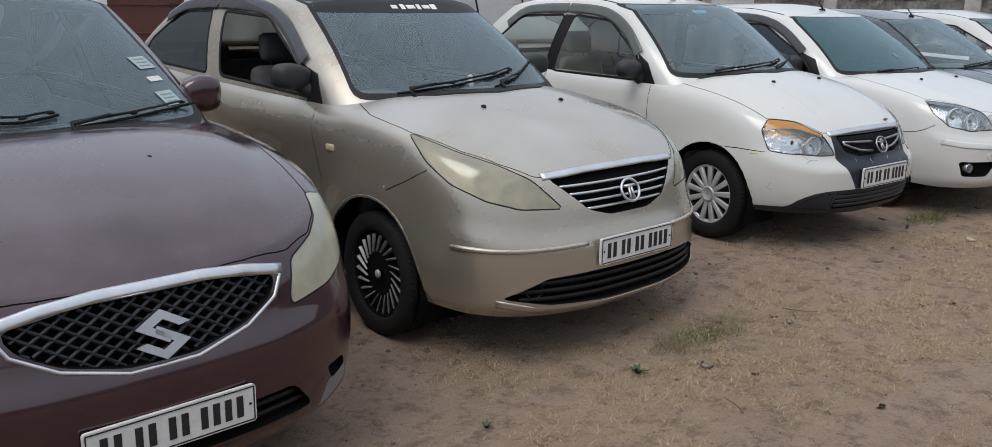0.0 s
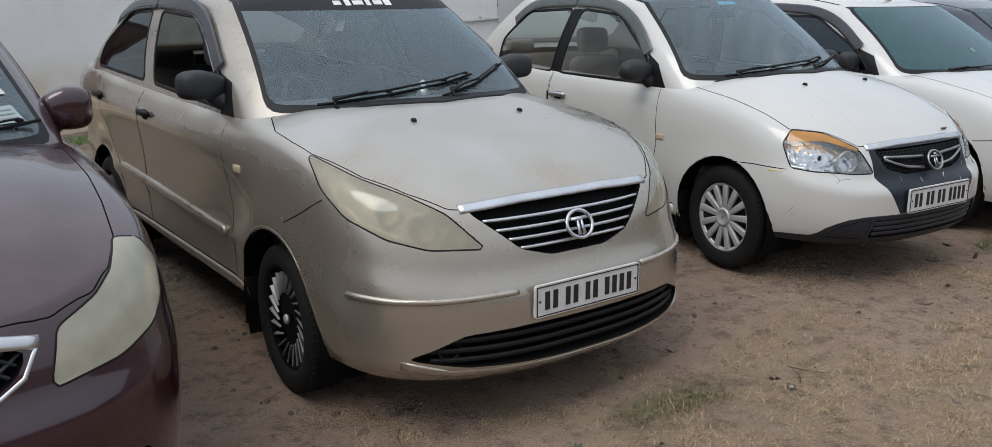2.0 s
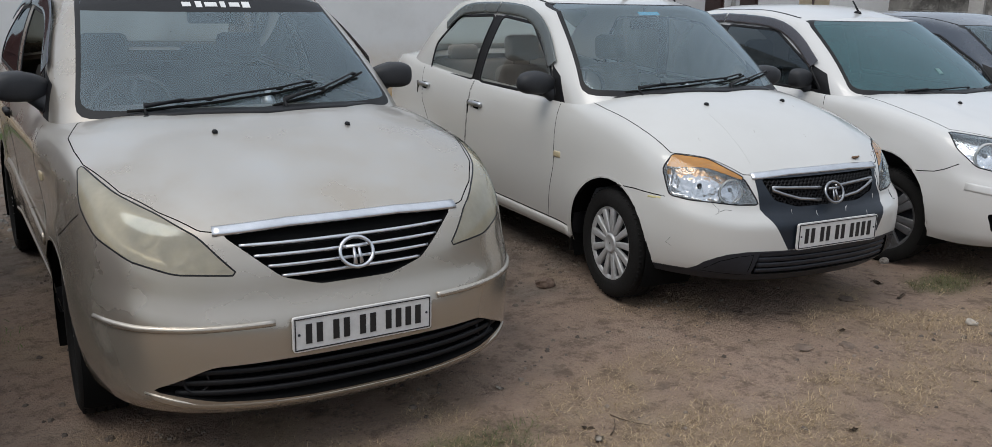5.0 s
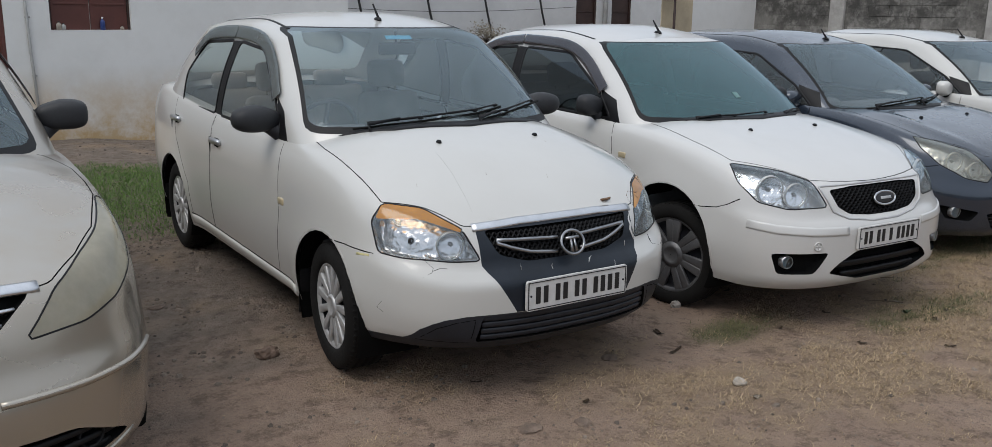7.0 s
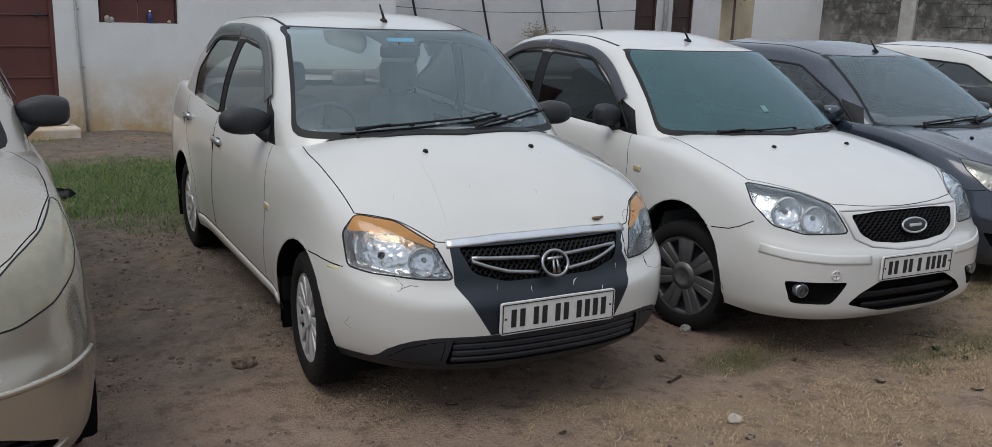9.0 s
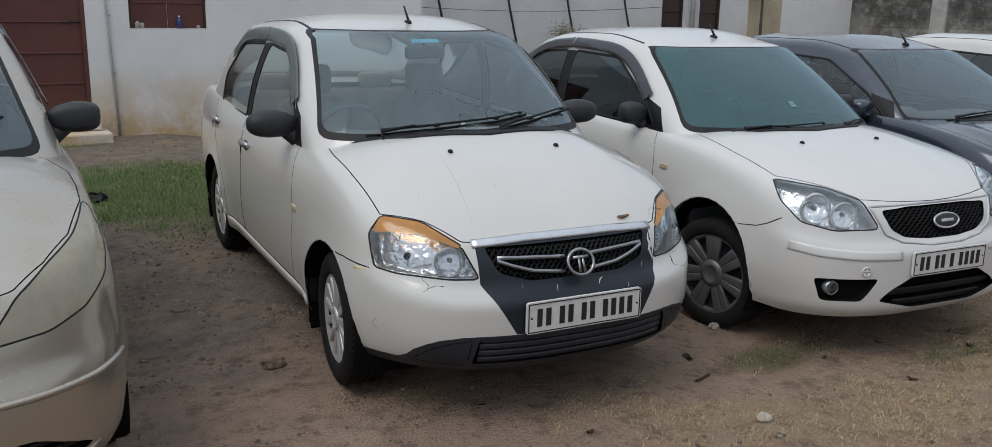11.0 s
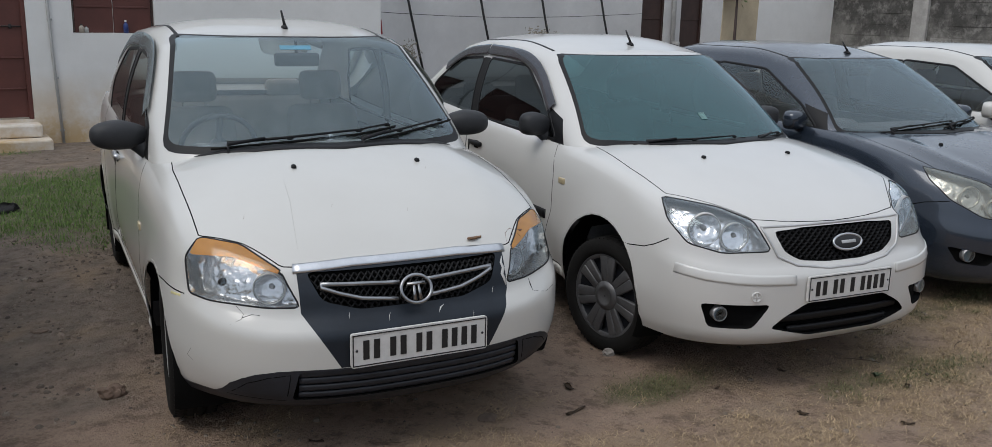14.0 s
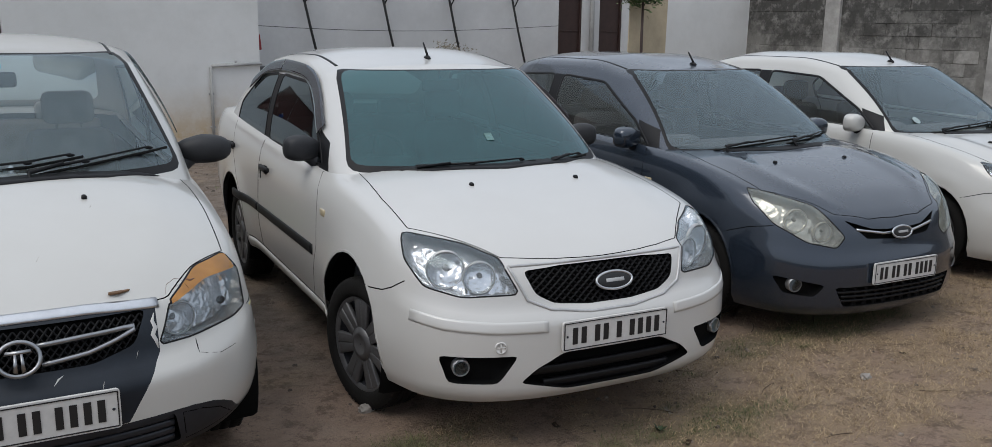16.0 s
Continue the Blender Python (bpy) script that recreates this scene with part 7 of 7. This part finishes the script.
# window with brown shutters
e = new("window_1")
e.matrix_world = ROW @ pose(5.182, 8.9, 1.25)
tagged(e, "window closed by red-brown painted shutters", "window", kind="structure")
for sx in (-1, 1):
    bm = bmesh.new()
    box(bm, 0.415, 0.03, 0.94, (sx * 0.212, 0.075, 0.475), None, 0.004)
    sh = part("shutter", bm, BROWNDOOR, e, smooth=False)
    for k in (0.3, 0.7):
        bm = bmesh.new()
        box(bm, 0.36, 0.012, 0.02, (sx * 0.213, 0.056, k), None, 0.003)
        part("shutter_rib", bm, BROWNDOOR, sh, smooth=False)
bm = bmesh.new()
for sx in (-1, 1):
    box(bm, 0.018, 0.05, 0.94, (sx * 0.435, 0.07, 0.475))
part("window_frame", bm, DARKWOOD, e, smooth=False)


def bottle(s, z, r, h, mat, capm, label):
    bm = bmesh.new()
    lathe(bm, [(0.002, 0), (r, 0.002), (r, h * 0.6), (r * 0.85, h * 0.7), (r * 0.35, h * 0.8), (r * 0.35, h * 0.9)], 14, "z")
    ob = mesh_ob("bottle", bm, mat, smooth=True)
    ob.matrix_world = ROW @ pose(s, 8.935, z)
    tagged(ob, label, "bottle")
    bm = bmesh.new()
    lathe(bm, [(r * 0.42, h * 0.88), (r * 0.42, h), (0.002, h)], 12, "z")
    part("cap", bm, capm, ob)


BLUEB = plain("blue_plastic", (0.03, 0.06, 0.22), 0.4)
bottle(5.31, 1.252, 0.028, 0.15, BLUEB, WHITEINK, "small blue plastic bottle on the window sill")
bottle(4.83, 1.252, 0.03, 0.10, PAPER, IRON, "small pale jar on the window sill")
bottle(4.88, 1.252, 0.025, 0.08, PVC, IRON, "small grey jar on the window sill")
bottle(5.53, 1.252, 0.022, 0.05, PAPER, IRON, "small pale pot on the window sill")
# conduit, bar, step, plinth
bm = bmesh.new()
tube(bm, [(4.545, 8.885, -0.1), (4.50, 8.885, 1.0), (4.43, 8.885, 4.0)], 0.016, 8)
for z in (0.15, 0.75, 1.4, 2.0):
    box(bm, 0.05, 0.025, 0.02, (4.54 - 0.03 * z, 8.89, z))
ob = mesh_ob("conduit_pipe", bm, PVC, smooth=True)
ob.matrix_world = ROW
tagged(ob, "thin grey conduit pipe fixed to the wall", "pipe")
bm = bmesh.new()
tube(bm, [(7.91, 8.87, -0.05), (7.91, 8.87, 1.05), (7.93, 8.87, 1.07), (8.57, 8.87, 1.09)], 0.02, 8)
for z in (0.3, 0.72):
    box(bm, 0.06, 0.03, 0.025, (7.91, 8.885, z))
box(bm, 0.025, 0.03, 0.06, (8.24, 8.885, 1.10))
ob = mesh_ob("water_pipe", bm, PVC, smooth=True)
ob.matrix_world = ROW
tagged(ob, "bent grey water pipe along the wall", "pipe")
for s in (3.76, 0.62):
    bm = bmesh.new()
    box(bm, 1.25, 0.5, 0.16, (s, 8.66, 0.03), None, 0.02)
    box(bm, 1.1, 0.28, 0.14, (s, 8.77, 0.185), None, 0.02)
    ob = mesh_ob("door_step", bm, PLASTER)
    ob.matrix_world = ROW
    tagged(ob, "low whitewashed step below the door", "step", kind="structure")
# small red lamp cover at the corner, black tank, poles, wire, board, plants
REDP = plain("red_plastic", (0.25, 0.02, 0.025), 0.5)
bm = bmesh.new()
box(bm, 0.05, 0.06, 0.2, (8.585, 8.96, 1.36), None, 0.015, 0.5)
ob = mesh_ob("red_marker", bm, REDP)
ob.matrix_world = ROW
tagged(ob, "small red plastic marker fixed to the corner", "marker")
for s, lean in ((10.64, 0.2), (12.13, 0.2), (13.5, 0.2), (14.94, 0.22)):
    bm = bmesh.new()
    tube(bm, [(s + lean * 1.6, 12.0, -0.1), (s, 12.15, 1.5), (s - lean * 2.1, 12.25, 3.6)], 0.022, 8)
    tube(bm, [(s - lean * 0.45, 12.16, 1.95), (s + 0.05, 12.2, 2.15), (s + 0.08, 12.24, 2.5)], 0.014, 6)
    ob = mesh_ob("iron_prop", bm, IRON, smooth=True)
    ob.matrix_world = ROW
    tagged(ob, "black iron prop leaning on the courtyard wall", "prop", "props on the courtyard wall")
bm = bmesh.new()
tube(bm, [(8.5 + 0.93 * i, 12.15, 1.62 - 0.13 * math.sin(math.pi * i / 8)) for i in range(9)], 0.005, 5)
ob = mesh_ob("cable", bm, IRON)
ob.matrix_world = ROW
tagged(ob, "thin sagging cable along the courtyard wall", "cable")
bm = bmesh.new()
box(bm, 0.9, 0.6, 0.62, (9.35, 11.6, 0.61), None, 0.05)
ob = mesh_ob("water_tank", bm, BLACKJUNK)
ob.matrix_world = ROW
tagged(ob, "black plastic water tank on blocks", "tank")
bm = bmesh.new()
box(bm, 0.8, 0.5, 0.4, (9.35, 11.6, 0.1), None, 0.02)
ob = mesh_ob("tank_base", bm, CONCRETE)
ob.matrix_world = ROW
tagged(ob, "grey concrete block under the tank", "block")
bm = bmesh.new()
box(bm, 0.86, 0.018, 2.3, (0, 0, 1.15), None, 0.003)
ob = mesh_ob("plywood_board", bm, PLY)
ob.matrix_world = ROW @ pose(14.86, 8.45, -0.12, -4, 5.0, 2)
tagged(ob, "pale plywood board leaning by the pillar", "board")
bm = bmesh.new()
box(bm, 0.06, 0.3, 0.12, (16.88, 12.2, 1.0))
tube(bm, [(16.88, 12.25, -0.1), (16.88, 12.25, 4.0)], 0.05, 10)
ob = mesh_ob("drain_pipe", bm, PVC, smooth=True)
ob.matrix_world = ROW
tagged(ob, "grey drain pipe between two dark doors", "pipe")


def leafy(name, at, r, n, leaf, mat, label, rng, trunk=None, hang=0.0):
    """A bush or small tree: stems and many separate leaves in clumps."""
    e = new(name)
    e.matrix_world = ROW @ pose(*at)
    tagged(e, label, "bush")
    bm = bmesh.new()
    tips = []
    for i in range(9):
        q, t = 6.283 * i / 9 + rng.uniform(-0.3, 0.3), rng.uniform(0.2, 1.1)
        L = r * rng.uniform(0.6, 1.0)
        a = Vector((0, 0, trunk or 0.0))
        b = a + Vector((math.cos(q) * math.sin(t), math.sin(q) * math.sin(t), math.cos(t) - hang)) * L
        tube(bm, [a, a + (b - a) * 0.5 + Vector((0, 0, 0.06 * r)), b], 0.012, 5, r_end=0.003)
        tips += [b, a + (b - a) * 0.65]
    if trunk:
        tube(bm, [(0, 0, -0.05), (0.02, 0.01, trunk * 0.5), (0, 0, trunk)], 0.035, 7, r_end=0.018)
    part("stems", bm, DARKWOOD, e)
    verts, faces = [], []
    for _ in range(n):
        c = rng.choice(tips) + Vector((rng.gauss(0, 0.2), rng.gauss(0, 0.2), rng.gauss(0, 0.16))) * r
        u = Vector((rng.gauss(0, 1), rng.gauss(0, 1), rng.gauss(0, 0.7))).normalized()
        v = u.orthogonal().normalized()
        k = leaf * rng.uniform(0.6, 1.3)
        i = len(verts)
        verts += [c - u * k, c + v * k * 0.4, c + u * k, c - v * k * 0.4]
        faces.append((i, i + 1, i + 2, i + 3))
    me = bpy.data.meshes.new("leaves")
    me.from_pydata(verts, [], faces)
    me.materials.append(mat)
    ob = new("leaves", me)
    ob.parent = e
    ob["kind"] = "stuff"
    return e


BUSHGREY = island("dry_bush_leaf", (0.10, 0.09, 0.065), (0.24, 0.21, 0.16))
VINE = island("vine_leaf", (0.03, 0.06, 0.018), (0.09, 0.13, 0.04))
leafy("dry_bush", (13.2, 11.75, -0.1), 0.42, 700, 0.03, BUSHGREY, "grey-brown dry bush before the wall", rng, 1.0)
leafy("dry_bush", (10.0, 11.2, -0.1), 0.3, 500, 0.03, BUSHGREY, "grey-brown dry bush before the wall", rng, 0.85)
leafy("hanging_plant", (14.62, 8.3, 0.0), 0.45, 1300, 0.04, VINE, "leafy green plant hanging beside the door", rng, 2.05, 0.55)

# ---- block wall closing the yard ----
def block_material():
    m, t, p = nodes_of("mouldy_block")
    co = t.nodes.new("ShaderNodeTexCoord").outputs["Object"]
    info = t.nodes.new("ShaderNodeObjectInfo")
    geo = t.nodes.new("ShaderNodeNewGeometry")
    pos = geo.outputs["Position"]
    big = noise_ramp(t, pos, 1.5, 0.40, 0.58, 9, 0.72)
    pale = noise_ramp(t, pos, 5.5, 0.52, 0.66, 8, 0.7)
    fine = noise_ramp(t, pos, 18.0, 0.3, 0.7, 5)
    sep = t.nodes.new("ShaderNodeSeparateXYZ")
    t.links.new(pos, sep.inputs[0])
    runs_ = t.nodes.new("ShaderNodeMapRange")
    runs_.inputs["From Min"].default_value, runs_.inputs["From Max"].default_value = 1.25, 2.1
    t.links.new(sep.outputs["Z"], runs_.inputs["Value"])
    col = blend(t, info.outputs["Random"], (0.22, 0.212, 0.195), (0.36, 0.35, 0.325))
    black = t.nodes.new("ShaderNodeMath")
    black.operation = "MULTIPLY_ADD"
    t.links.new(runs_.outputs["Result"], black.inputs[0])
    black.inputs[1].default_value = 0.85
    t.links.new(mul(t, big, 0.75), black.inputs[2])
    black.use_clamp = True
    col = blend(t, mul(t, black.outputs[0], 0.93), col, (0.032, 0.031, 0.029))
    col = blend(t, mul(t, pale, 0.55), col, (0.34, 0.33, 0.31))
    col = blend(t, mul(t, fine, 0.3), col, (0.12, 0.115, 0.105))
    t.links.new(col, p.inputs["Base Color"])
    setin(p, Roughness=0.95)
    bump(t, p, fine, 0.4, 0.006)
    return m


BLOCK = block_material()
PILASTER = plain("pale_concrete", (0.40, 0.39, 0.37), 0.95, var=0.35, scale=3.5, bumpy=0.3)
bm = bmesh.new()
box(bm, 0.14, 24, 2.9, (18.326, -2.7, 1.2))
wall = mesh_ob("wall_block", bm, BLOCK)
wall.matrix_world = ROW
tagged(wall, "weathered concrete block wall streaked with black mould", "wall", kind="structure")
for d in (7.42, 4.5, 1.5):
    bm = bmesh.new()
    box(bm, 0.12, 0.30, 2.9, (18.25, d, 1.2), None, 0.015)
    part("pilaster", bm, PILASTER, wall, "pale concrete pilaster", smooth=False)
bmb = bmesh.new()
box(bmb, 0.05, 0.392, 0.192, (0, 0, 0), None, 0.005)
me_block = bpy.data.meshes.new("block")
bmb.to_mesh(me_block)
bmb.free()
me_block.materials.append(BLOCK)
rngb = random.Random(9)
for row in range(13):
    z = 0.02 + 0.2 * row
    k = 0
    d = 9.2 - (0.2 if row % 2 else 0.0)
    while d > 0.2:
        if not any(abs(d - 0.2 - q) < 0.33 for q in (7.42, 4.5, 1.5)):
            ob = new("block", me_block)
            ob.parent = wall
            ob.location = (18.275 + rngb.uniform(-0.006, 0.006), d - 0.2, z)
            ob.rotation_euler = (0, rngb.uniform(-0.01, 0.01), rngb.uniform(-0.012, 0.012))
        d -= 0.4
# unseen walls behind the camera, added to close the yard and dim low light
for nm, s0, s1, d0, d1 in (("unseen_wall_front", -16, 18.3, -14.3, -14.0), ("unseen_wall_side", -16.3, -16, -14, 9.0)):
    bm = bmesh.new()
    box(bm, s1 - s0, d1 - d0, 2.6, ((s0 + s1) / 2, (d0 + d1) / 2, 0.8))
    ob = mesh_ob(nm, bm, CONCRETE)
    ob.matrix_world = ROW
    tagged(ob, "plain grey concrete wall, added unseen to close the yard", "wall", kind="structure")
